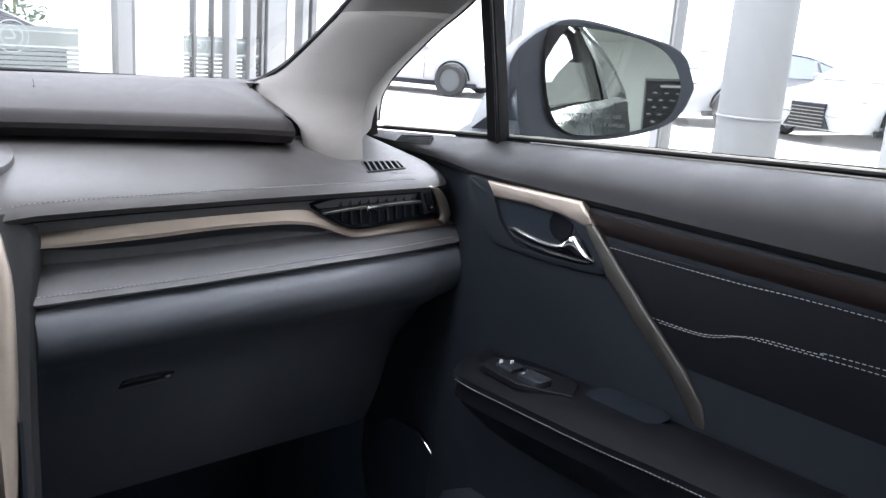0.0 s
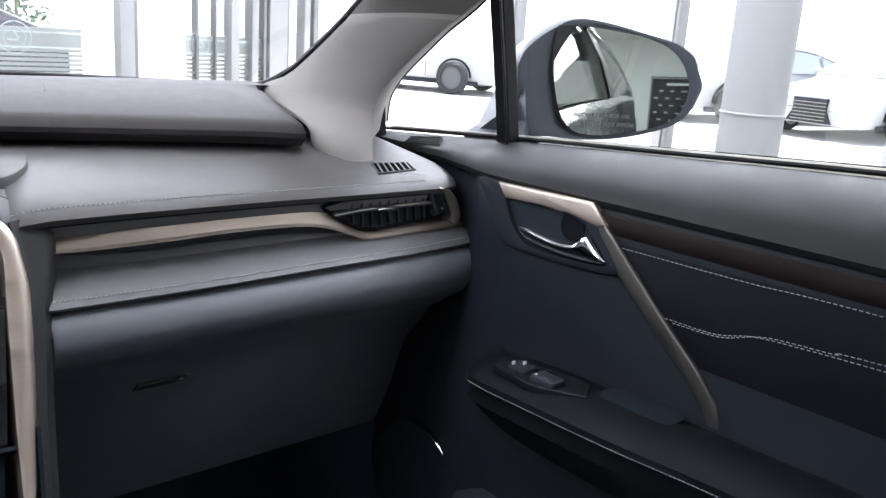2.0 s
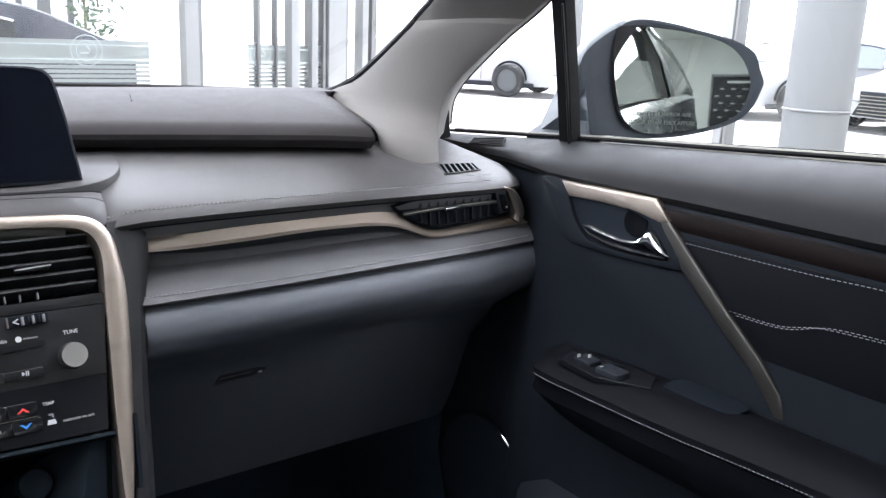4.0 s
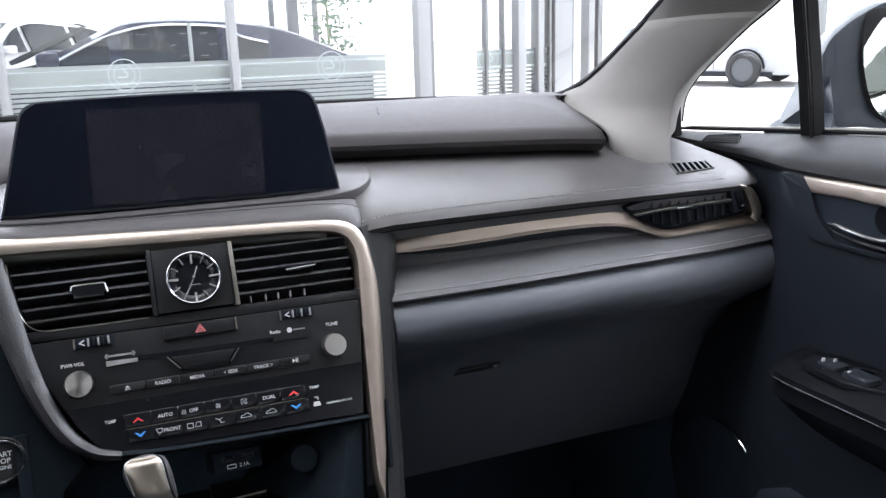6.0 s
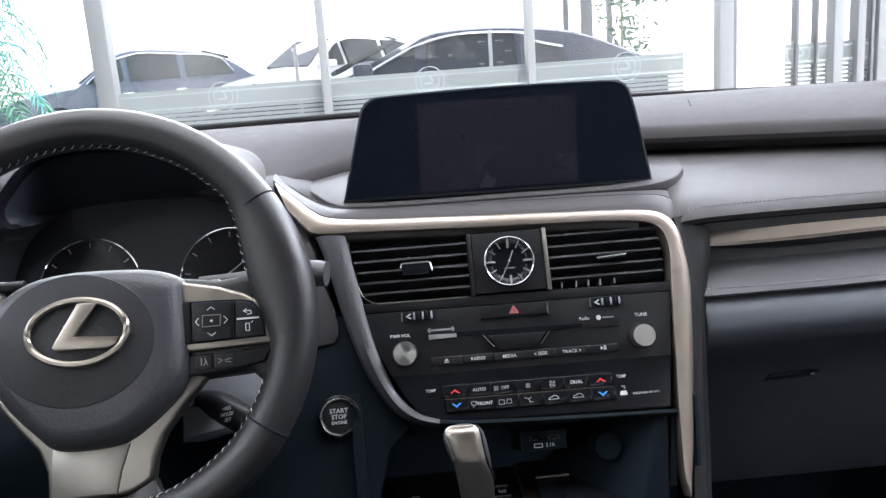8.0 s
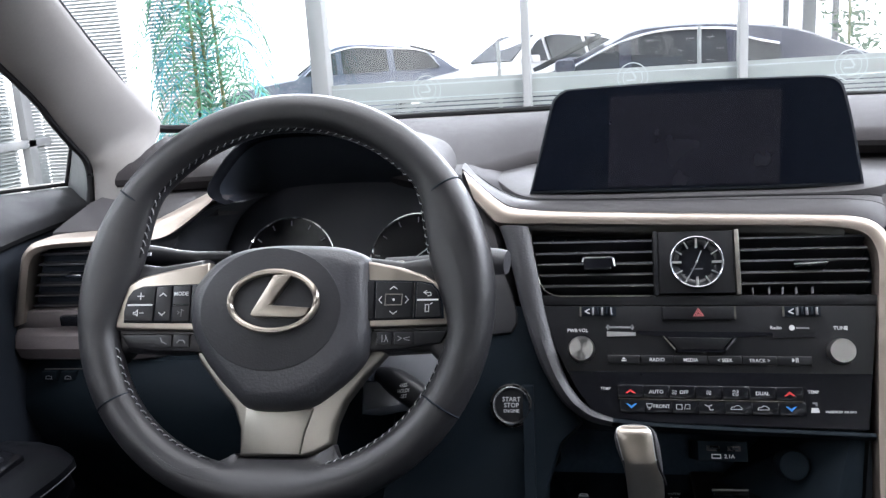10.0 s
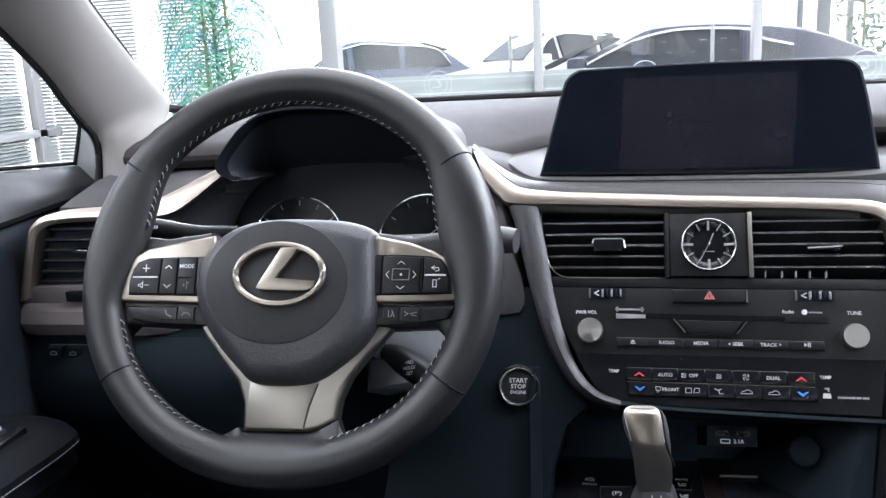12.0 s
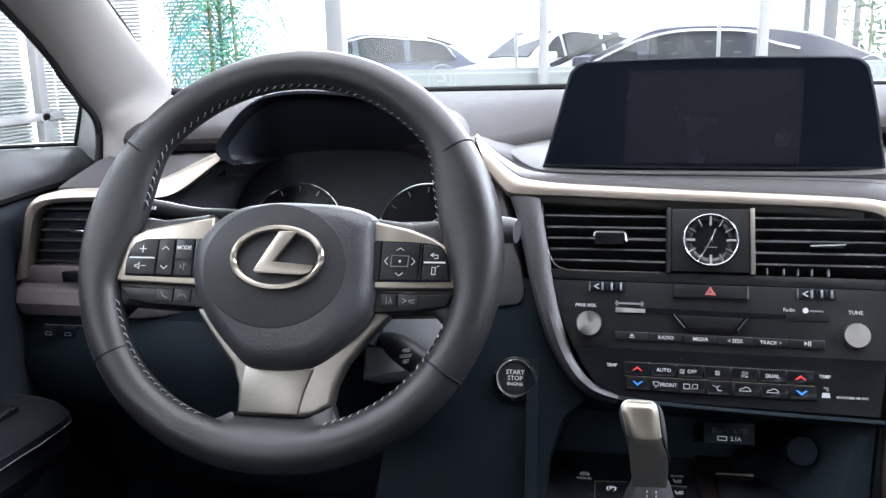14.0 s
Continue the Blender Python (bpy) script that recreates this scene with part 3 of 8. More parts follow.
    part("release_lever", loft([[(p.x, p.y + p.z * a, 0.007 + 0.0055 * b * min(1.0, p.z / 0.003)) for a, b in ((-1, 0.0), (-0.85, 0.55), (-0.35, 0.95), (0.3, 1.0), (0.8, 0.7), (1.0, 0.15), (1.0, -0.3), (-1.0, -0.3))] for p in bl], m=D(0.702)), CHROME, door, "chrome release lever")
    part("lever_base", tube([D(0.702) @ Vector((x, y, 0.0075)) for x, y in ((0.728, 1.0400), (0.715, 1.0345), (0.69, 1.0305), (0.66, 1.0290), (0.63, 1.0295), (0.602, 1.0310))], [0.0012, 0.0022, 0.0028, 0.0030, 0.0028, 0.0015], 8), GLOSS, door, "gloss black lever base")
    # armrest
    def A(x):
        return side * (x + arm_off)

    ay = [(0.80, 0.69, 0.71, 0.85, 0.02), (0.76, 0.640, 0.71, 0.875, 0.03), (0.72, 0.594, 0.71, 0.892, 0.05), (0.68, 0.578, 0.71, 0.898, 0.06), (0.62, 0.575, 0.71, 0.901, 0.07), (0.50, 0.577, 0.71, 0.903, 0.075), (0.37, 0.586, 0.71, 0.905, 0.08), (0.0, 0.60, 0.71, 0.910, 0.08), (-0.4, 0.60, 0.71, 0.915, 0.08)]
    shift = 0.024 if side > 0 else 0.0
    secs = []
    rows_a, rows_b = spline([(y, xi, z) for y, xi, xo, z, h in ay], 40), spline([(h, 0, 0) for y, xi, xo, z, h in ay], 40)
    for qa, qb in zip(rows_a, rows_b):
        y, xi, z, h, xo = qa.x, qa.y + shift, qa.z, qb.x, 0.71
        secs.append([(A(xo + 0.02 + off - arm_off), y, z - 0.01), (A(xo - 0.02 + off - arm_off), y, z - 0.004), (A(xi + 0.06), y, z + 0.004), (A(xi + 0.03), y, z + 0.003), (A(xi + 0.012), y, z - 0.001), (A(xi), y, z - 0.010), (A(xi - 0.001), y, z - 0.018), (A(xi + 0.008), y, z - 0.024),
                     (A(xi + 0.004), y, z - 0.04), (A(xi + 0.02), y, z - h), (A(xi + 0.07), y, z - h - 0.03), (A(xo + 0.02 + off - arm_off), y, z - h - 0.04)])
    arm = part("armrest", loft(secs), DOOR_LEATHER, door, "padded armrest")
    part("stitching", stitches([(A(0.583 + shift), 0.705, 0.879), (A(0.575 + shift), 0.67, 0.8825), (A(0.5725 + shift), 0.62, 0.885), (A(0.5745 + shift), 0.50, 0.887), (A(0.5835 + shift), 0.37, 0.889), (A(0.5975 + shift), 0.0, 0.894)], 0.0045, r=0.00034), THREAD, arm)
    sw = part("switch_panel", slab(Matrix(((side, 0, 0, 0), (0, 1, 0, 0), (0, 0, 1, arm_off * 0))) .to_4x4() @ Matrix.Translation((arm_off, 0, 0.905)), [(0.612, 0.672), (0.643, 0.682), (0.666, 0.61), (0.668, 0.578), (0.636, 0.558), (0.608, 0.612)], -0.004, 0.003, 0.0015), GLOSS, arm, "black window switch panel")
    SW = Matrix.Translation((0, 0.012, 0.908)) @ Matrix.Diagonal((side, 1, 1, 1)) @ Matrix.Translation((arm_off + 0.018, 0, 0))
    part("window_switch", slab(SW, round_rect(0.600, 0.624, 0.578, 0.612, 0.006), 0.0, 0.006, 0.003), PLASTIC, sw)
    part("lock_switch", slab(SW, round_rect(0.606, 0.628, 0.624, 0.650, 0.004), 0.0, 0.003, 0.0015), PLASTIC, sw)
    for mx_, my_ in ((0.611, 0.645), (0.621, 0.638), (0.606, 0.606)):
        part("switch_mark", strokes(SW, [[(mx_ - 0.001, my_), (mx_ + 0.001, my_)]], 0.0018, 0.003, 0.0065), PRINT, sw)
    part("switch_edge", strokes(SW, [[(0.618, 0.612), (0.626, 0.606), (0.628, 0.594)]], 0.0008, 0.003, 0.0063), CHROME, sw)
    part("pull_pocket", slab(Matrix.Translation((0, 0, 0.907)) @ Matrix.Diagonal((side, 1, 1, 1)) @ Matrix.Translation((arm_off, 0, 0)), round_rect(0.650, 0.690, 0.47, 0.56, 0.015), -0.01, 0.0006), DARK, arm, "dark pull pocket")
    # lower door: map pocket and loudspeaker
    secs = []
    for y, b in ((0.78, 0.0), (0.70, 0.03), (0.5, 0.045), (0.2, 0.05), (-0.4, 0.05)):
        secs.append([(X(0.70), y, 0.72), (X(0.685 - b), y, 0.70), (X(0.665 - b), y, 0.67), (X(0.662 - b), y, 0.55), (X(0.70), y, 0.50)])
    part("map_pocket", loft(secs), PLASTIC, door)
    # only the lit arc is shaped, tapering out where the ring falls dark
    spk = [(X(0.687), 0.885 + 0.095 * math.cos(a), 0.635 + 0.095 * math.sin(a)) for a in [radians(105 + 4 * i) for i in range(41)]]
    if side > 0:
        part("speaker_ring", tube(spk, [0.0004 + 0.0016 * math.sin(math.pi * min(i + 0.01, 39.99) / 40) ** 0.4 for i in range(41)], 6, up=(1, 0, 0)), CHROME, door, "lit arc of a thin metal loudspeaker ring")
    part("speaker_grille", slab(D(0.69), circle(0.885, 0.635, 0.092, 32), -0.004, 0.002), DARK, door)
    # demister outlet in the shoulder pad
    vo = Vector((0.755, 0.983, 1.1089) if side > 0 else (0.8415, 1.0275, 1.0990))
    tip = Matrix(((0.86, 0, -0.51, 0), (0, 1, 0, 0), (0.51, -0.045, 0.86, 0), (0, 0, 0, 1))) if side > 0 else Matrix(((0.8836, 0, -0.468, 0), (0, 1, 0, 0), (0.468, -0.105, 0.8836, 0), (0, 0, 0, 1)))
    VM = Matrix.Diagonal((side, 1, 1, 1)) @ Matrix.Translation(vo) @ tip
    slot_o = [(-0.0085, 0.037), (0.0045, 0.039), (0.0135, -0.021), (-0.0045, -0.035)] if side > 0 else [(-0.0027, 0.0468), (0.0141, 0.0477), (0.0, -0.048), (-0.0113, -0.0466)]
    # flush slab, no hole; the slot's shade is its dark colour
    vent = part("demister", slab(VM, slot_o, -0.008, 0.0008, 0.0003), VOID if side > 0 else PLASTIC, door, "small dark demister outlet")
    part("rim", strokes(VM, [slot_o + slot_o[:1]], 0.0012, 0.0, 0.0014), SHOULDER, vent)
    s0, s1, s2, s3 = (Vector(q) for q in slot_o)
    for k in (0.28, 0.5, 0.72):
        part("slat", strokes(VM, [[tuple(s0.lerp(s1, k)), tuple(s3.lerp(s2, k))]], 0.0012, 0.0004, 0.0012), SHOULDER, vent)
    # window frame: belt seal, divider, front corner
    part("belt_seal", tube(spline([(X(0.797), y, belt(y) + 0.004) for y in (1.15, 1.0, 0.85, 0.6, 0.3, -0.2, -0.35)], 24), 0.0028, 6), RUBBER, door, "black belt seal with a bright lip")
    part("belt_strip", tube(spline([(X(0.806), y, belt(y) + 0.006) for y in (1.15, 1.0, 0.85, 0.6, 0.3, -0.2, -0.35)], 24), 0.0022, 6), STEEL, door, "bright outer belt moulding")
    div = loft([[(X(x - 0.003), y - 0.014, z), (X(x - 0.003), y + 0.010, z), (X(x + 0.014), y + 0.012, z), (X(x + 0.014), y - 0.014, z)] for x, y, z in ((0.790, 0.860, 1.112), (0.766, 0.850, 1.20), (0.730, 0.833, 1.301), (0.66, 0.79, 1.50))])
    part("window_divider", div, RUBBER, door, "black upright window divider")
    part("divider_edge", tube([(X(0.776), 0.841, 1.12), (X(0.752), 0.830, 1.20), (X(0.716), 0.813, 1.301)], 0.002, 6), SATIN_BLACK, door)
    if side > 0:
        fr_c = spline([(0.80, 1.136, 1.118), (0.799, 1.132, 1.142), (0.795, 1.118, 1.165), (0.78, 1.065, 1.200), (0.755, 0.955, 1.258), (0.735, 0.855, 1.306), (0.69, 0.66, 1.42), (0.65, 0.42, 1.53), (0.64, 0.1, 1.55), (0.64, -0.35, 1.555)], 50)
        pil_c = spline([(0.648, 0.99, 1.095), (0.650, 0.985, 1.120), (0.653, 0.97, 1.152), (0.657, 0.96, 1.183), (0.690, 0.89, 1.262), (0.714, 0.85, 1.299), (0.68, 0.62, 1.43), (0.64, 0.36, 1.56), (0.63, 0.1, 1.57), (0.63, -0.35, 1.57)], 50)
        part("frame_cover", loft([[p, p + Vector((0.006, 0.012, 0)), q + Vector((0.012, 0.02, 0)), q] for p, q in zip(fr_c, pil_c)]), PILLAR, door, "cover between pillar and window")
        part("corner_cover", slab(doorway(side, 0.745), [(1.112, 1.080), (1.112, 1.135), (1.106, 1.160), (1.097, 1.166), (1.095, 1.145), (1.092, 1.118), (1.088, 1.100)], -0.020, -0.002, 0.002), RUBBER, door, "black window corner cover")
    else:
        up_l = [(-0.8546, 1.1388, 1.1627), (-0.8481, 1.1156, 1.1823), (-0.8388, 1.0794, 1.2106), (-0.8308, 1.0463, 1.2348), (-0.8231, 1.0107, 1.2581), (-0.795, 0.86, 1.335), (-0.765, 0.68, 1.42), (-0.725, 0.42, 1.53), (-0.715, 0.1, 1.55), (-0.715, -0.35, 1.555)]
        up_f = spline([(-0.8736, 1.1419, 1.105), (-0.8638, 1.1415, 1.1348), (-0.8555, 1.1405, 1.1600)], 12)
        fr_c = up_f + spline(up_l, 40)
        pil_l = [Vector((x - 0.004, y + 0.012, z)) for x, y, z in LEFT_EDGE]
        part("frame_cover", loft([[p, p + Vector((-0.006, 0.012, 0)), q + Vector((-0.012, 0.02, 0)), q] for p, q in zip(spline(up_l, 40), spline(pil_l[3:] + [Vector((-0.70, 0.1, 1.57)), Vector((-0.70, -0.35, 1.57))], 40))]), RUBBER, door, "dark trim between pillar and window")
        part("corner_panel", loft([[p + Vector((0, 0.002, 0)), p + Vector((-0.004, 0.012, 0)), q + Vector((-0.012, 0.03, 0)), q] for p, q in zip(up_f, spline([(-0.772, 1.052, 1.082), (-0.772, 1.055, 1.12), (-0.772, 1.045, 1.158)], 12))]), SAIL, door, "grey window corner panel")
        part("corner_joint", tube(spline([(-0.772, 1.043, 1.086), (-0.771, 1.046, 1.12), (-0.770, 1.040, 1.152)], 10), [0.0075, 0.007, 0.0065, 0.006, 0.005, 0.0042, 0.0034, 0.0026, 0.002, 0.0015], 8), RUBBER, door, "black joint beside the corner panel")
    part("window_frame", tube(fr_c, 0.0022 if side > 0 else 0.0032, 8), RUBBER, door, "black window frame seal")
    gl = loft([[(X(x), y, z) for y, x, z in row] for row in ([(-0.35, 0.80, belt(-0.35)), (0.3, 0.80, belt(0.3)), (0.85, 0.80, belt(0.85)), (1.15, 0.80, 1.11)], [(-0.35, 0.72, 1.36), (0.3, 0.72, 1.36), (0.7, 0.73, 1.34), (0.82, 0.735, 1.318)], [(-0.35, 0.645, 1.55), (0.1, 0.64, 1.545), (0.42, 0.65, 1.53), (0.44, 0.65, 1.525)])], closed=False)
    g = part("door_glass", gl, WINDOW, door, "clear door glass")
    g.visible_shadow = False
    return door


for side in (1, -1):
    kp = loft([[(side * 0.735, 1.02, z), (side * 0.70, 1.14, z), (side * 0.70, 1.33, z), (side * 0.84, 1.33, z), (side * 0.84, 1.02, z)] for z in (0.36, 0.8, 1.06)])
    lone("kick_panel", kp, FOOTWELL, "plain black footwell side panel", "kick panel", "structure")
car_door(1, 0.0, 0.0)
car_door(-1, 0.075, 0.030)

# closing side panels behind the front doors
for side in (1, -1):
    bp = loft([[(side * (x - 0.03), y0, z), (side * (x + 0.03), y0, z), (side * (x + 0.03), y0 - 0.12, z), (side * (x - 0.03), y0 - 0.12, z)] for x, y0, z in ((0.80, -0.33, 0.4), (0.80, -0.34, 1.15), (0.73, -0.36, 1.36), (0.65, -0.38, 1.56))])
    lone("b_pillar", bp, PILLAR, "grey centre pillar between the doors", "car pillar", group="centre pillars")
    lone("side_wall", box(*sorted((side * 0.76, side * 0.84)), -2.25, -0.40, 0.40, 1.14, 0.01), PLASTIC, "plain black rear side trim of the cabin", "side panel", "structure")

# outer skin on the mirror side
def flank_top(y):
    return lerp_table([(-2.3, 1.235), (-2.1, 1.29), (-1.9, 1.36), (-1.6, 1.45), (-1.3, 1.505), (-1.0, 1.535), (-0.4, 1.55), (0.3, 1.55), (0.45, 1.53)], y)[0]


def flank_row(y):
    """Belt edge, middle and roof edge of the side glass at y."""
    zb, zt = belt(max(y, -1.2)) + 0.008, flank_top(y)
    lean = (zt - zb) / 0.34
    return [(0.840, y, zb), (0.840 - 0.060 * lean, y, zb + (zt - zb) * 0.5), (0.840 - 0.150 * lean, y, zt)]


skin = loft([[(x * k, y, z) for x, z in ((0.86, 0.42), (0.93, 0.46), (0.948, 0.70), (0.945, 0.88), (0.93, 0.98), (0.905, 1.06), (0.885, belt(max(y, -1.2)) - 0.02), (0.845, belt(max(y, -1.2)) + 0.006))] for y, k in ((0.95, 1.0), (0.4, 1.0), (-0.3, 1.0), (-0.9, 1.0), (-1.3, 1.005), (-1.7, 1.0), (-2.0, 0.98), (-2.25, 0.94))], closed=False)
body_side = lone("car_body_side", skin, BODY_PAINT, "dark grey painted outer body side", "car body", "structure")
part("door_gap", tube([(0.949, -0.36, 0.50), (0.951, -0.36, 0.80), (0.938, -0.36, 0.98), (0.890, -0.37, belt(-0.36) - 0.01)], 0.003, 6), RUBBER, body_side)
part("door_handle", tube(spline([(0.952, -0.12, 0.985), (0.972, -0.16, 0.99), (0.972, -0.27, 0.995), (0.952, -0.31, 0.995)], 14), 0.012, 8), BODY_PAINT, body_side, "painted door handle")
side_glass = loft([flank_row(y) for y in (-0.45, -0.8, -1.1, -1.35, -1.5)], closed=False)
lone("rear_door_glass", side_glass, SIDE_GLASS, "tinted rear door glass", "car window", "structure")
# gloss trim drawn grey for the reflection on it
lone("pillar_trim", loft([flank_row(y) for y in (-0.30, -0.45)], closed=False), JOINT, "outer pillar trim, its pale reflection drawn in grey", "car body", "structure")
lone("rear_pillar_panel", loft([flank_row(y) for y in (-1.5, -1.65, -1.8, -1.95, -2.1, -2.25)], closed=False), BODY_PAINT, "dark grey rear pillar of the car", "car body", "structure")
rail = tube(spline([(flank_row(y)[2][0] - 0.01, y, flank_top(y) + 0.012) for y in (0.42, 0.0, -0.5, -1.0, -1.5, -1.9, -2.2)], 30), 0.02, 8)
lone("roof_rail_panel", rail, BODY_PAINT, "dark grey roof edge of the car", "car body", "structure")
lone("window_moulding", tube(spline([(0.852, y, belt(max(y, -1.2)) - 0.010) for y in (0.9, 0.4, -0.2, -0.8, -1.3, -1.5)], 30), 0.006, 6), STEEL, "bright moulding below the side glass", "car trim", "structure")

# ---- outer mirror ----
mx, my, mz = 1.0, 0.88, 1.21
nx, ny = -0.415, -0.91
MIRROR_YAW = -4.6
MP = Matrix(((0.91, 0, nx, mx), (-0.415, 0, ny, my), (0, 1, 0, mz), (0, 0, 0, 1)))
mirror = thing("outer_mirror", (0.86, 0.90, 1.10), "dark grey passenger door mirror with clear glass", "door mirror")
hous = [(-0.135, 0.013), (-0.126, 0.033), (-0.104, 0.054), (-0.079, 0.07), (-0.056, 0.081), (-0.026, 0.083), (0.017, 0.078), (0.065, 0.069), (0.11, 0.06), (0.138, 0.05), (0.155, 0.038), (0.165, 0.019), (0.175, -0.004), (0.171, -0.02), (0.162, -0.041), (0.143, -0.061), (0.111, -0.075), (0.067, -0.086), (0.019, -0.093), (-0.029, -0.094), (-0.073, -0.091), (-0.113, -0.088), (-0.127, -0.06), (-0.133, -0.02)]
hs = [(p.x, p.y) for p in spline([(*p, 0) for p in hous + hous[:1]], 97)[:-1]]
secs = []
for k, d in ((0.80, -0.003), (0.94, 0.002), (0.985, 0.001), (1.0, -0.008), (0.99, -0.03), (0.93, -0.07), (0.78, -0.11), (0.45, -0.135)):
    secs.append([((x - 0.015) * k + 0.015, y * k, d) for x, y in hs])
part("housing", loft(secs, m=MP), PAINT, mirror, "dark blue-grey mirror housing")
glass_o = [(-0.072, 0.069), (-0.032, 0.071), (0.028, 0.066), (0.072, 0.058), (0.102, 0.046), (0.122, 0.028), (0.133, 0.008), (0.137, -0.007), (0.134, -0.026), (0.125, -0.047), (0.104, -0.062), (0.071, -0.073), (0.033, -0.081), (-0.007, -0.084), (-0.033, -0.082), (-0.052, -0.071), (-0.065, -0.052), (-0.075, -0.019), (-0.079, 0.013), (-0.079, 0.041), (-0.078, 0.061)]
go = [(p.x, p.y) for p in spline([(*p, 0) for p in glass_o + glass_o[:1]], 64)[:-1]]
part("glass_rim", slab(MP, [((x - 0.03) * 1.025 + 0.03, (y + 0.008) * 1.035 - 0.008) for x, y in go], -0.002, 0.004, 0.002), RUBBER, mirror)
MG = MP @ pose(0, 0, 0.006, -3.0, MIRROR_YAW, 0)
secs = []
for k in (1.0, 0.9, 0.78, 0.64, 0.5, 0.36, 0.22, 0.1, 0.02):
    secs.append([(0.03 + (x - 0.03) * k, -0.008 + (y + 0.008) * k, 0.010 - ((x - 0.03) ** 2 + (y + 0.008) ** 2) * k * k / 2.8) for x, y in go])
mg = part("mirror_glass", loft([[(x, y, -0.006) for x, y in go]] + secs, m=MG), MIRROR, mirror, "convex mirror glass with a printed notice")
for txt, ty in (("OBJECTS IN MIRROR ARE", -0.055), ("CLOSER THAN THEY APPEAR", -0.0675)):
    lettering(txt, MG, -0.002, ty, 0.0082, ETCHED, mg, d=0.0120)
foot = loft([[(0.825, 0.86, 1.085), (0.825, 0.98, 1.085), (0.825, 0.98, 1.12), (0.825, 0.86, 1.125)], [(0.87, 0.89, 1.09), (0.88, 0.99, 1.09), (0.88, 0.99, 1.14), (0.87, 0.90, 1.145)], [(0.92, 0.94, 1.12), (0.93, 1.01, 1.12), (0.92, 1.01, 1.22), (0.90, 0.945, 1.22)]])
part("mirror_foot", foot, PAINT, mirror)
part("mirror_lower", loft([[(0.84, 0.93, 1.10), (0.84, 0.985, 1.10), (0.84, 0.975, 1.12), (0.84, 0.93, 1.15)], [(0.92, 0.96, 1.11), (0.91, 1.02, 1.11), (0.90, 1.00, 1.18), (0.93, 0.95, 1.21)], [(0.99, 0.94, 1.14), (0.99, 1.0, 1.14), (0.97, 0.99, 1.22), (0.99, 0.94, 1.25)]]), PAINT, mirror)


# ---- dashboard ----
dash = thing("dashboard", (0.0, 1.05, 0.36), "black soft-touch dashboard with stitched leather and champagne trim", "dashboard")
# upper pad under the windscreen: rows of x, lip y, lip z
LIP = [(-0.76, 1.00, 1.128), (-0.62, 0.99, 1.128), (-0.52, 1.00, 1.130), (-0.42, 1.03, 1.136), (-0.36, 1.00, 1.128), (-0.27, 0.965, 1.112), (-0.22, 1.03, 1.112), (-0.17, 1.08, 1.120), (0.0, 1.08, 1.124), (0.15, 1.075, 1.128), (0.20, 1.062, 1.131), (0.30, 1.030, 1.131), (0.385, 1.000, 1.131), (0.48, 0.965, 1.131), (0.52, 0.945, 1.130), (0.535, 0.945, 1.129), (0.548, 0.965, 1.128), (0.562, 1.01, 1.132), (0.578, 1.07, 1.140), (0.597, 1.16, 1.152), (0.61, 1.18, 1.155)]
secs = []
for i in range(110):
    x = -0.705 + 1.315 * i / 109
    yl, zl = lerp_table(LIP, x)
    yb = 1.29 - 0.10 * (x / 0.7) ** 2
    secs.append([(x, 1.34, 1.10), (x, 1.34, 1.162), (x, yb, 1.170), (x, yb - 0.05, 1.169), (x, yl + (yb - yl) * 0.45, zl + (1.169 - zl) * 0.72), (x, yl + 0.03, zl + 0.014), (x, yl + 0.010, zl + 0.008), (x, yl + 0.002, zl), (x, yl + 0.002, zl - 0.006), (x, yl + 0.012, zl - 0.016), (x, yl + 0.05, zl - 0.019), (x, 1.22, 1.10)])
pad = part("upper_pad", loft(secs), PAD_TOP, dash, "dark grey soft upper pad")
part("pad_seam", tube(spline([(0.306, 1.19, 1.1655), (0.30, 1.165, 1.1635), (0.294, 1.145, 1.1610)], 6), 0.0006, 6), DARK, pad)


# closing ends of the dashboard below the pillars
part("end_block", box(0.555, 0.74, 1.075, 1.32, 1.03, 1.131, 0.01), PAD_TOP, dash)
part("end_block", box(-0.80, -0.67, 1.07, 1.30, 1.03, 1.098, 0.01), PAD_TOP, dash)


# passenger side: rows of x, front edge y, edge z
EDGE = [(0.160, 0.884, 1.060), (0.178, 0.868, 1.0645), (0.19, 0.862, 1.069), (0.213, 0.858, 1.0720), (0.272, 0.857, 1.0730), (0.434, 0.857, 1.0730), (0.634, 0.856, 1.0715), (0.690, 0.856, 1.0715), (0.712, 0.864, 1.0715), (0.727, 0.882, 1.072), (0.734, 0.91, 1.073)]


def lipy(x):
    return lerp_table(LIP, x)[0]


xs = [0.160, 0.17, 0.178, 0.19, 0.20, 0.213, 0.24, 0.272, 0.32, 0.38, 0.44, 0.50, 0.55, 0.60, 0.64, 0.67, 0.69, 0.702, 0.712, 0.720, 0.727, 0.734]
secs = []
for x in xs:
    ye, ze = lerp_table(EDGE, x)
    yb = max(lipy(x) + 0.06, ye + 0.09)
    secs.append([(x, yb, 1.04), (x, yb, 1.112), (x, (yb + ye) / 2, 1.104), (x, ye + 0.045, ze + 0.016), (x, ye + 0.020, ze + 0.009), (x, ye + 0.006, ze + 0.003), (x, ye, ze - 0.003), (x, ye + 0.002, ze - 0.008), (x, ye + 0.012, ze - 0.012), (x, ye + 0.03, 1.04)])
top = part("dash_top", loft(secs), DASH_TOP, dash, "dark leather-wrapped top with a stitched front edge")
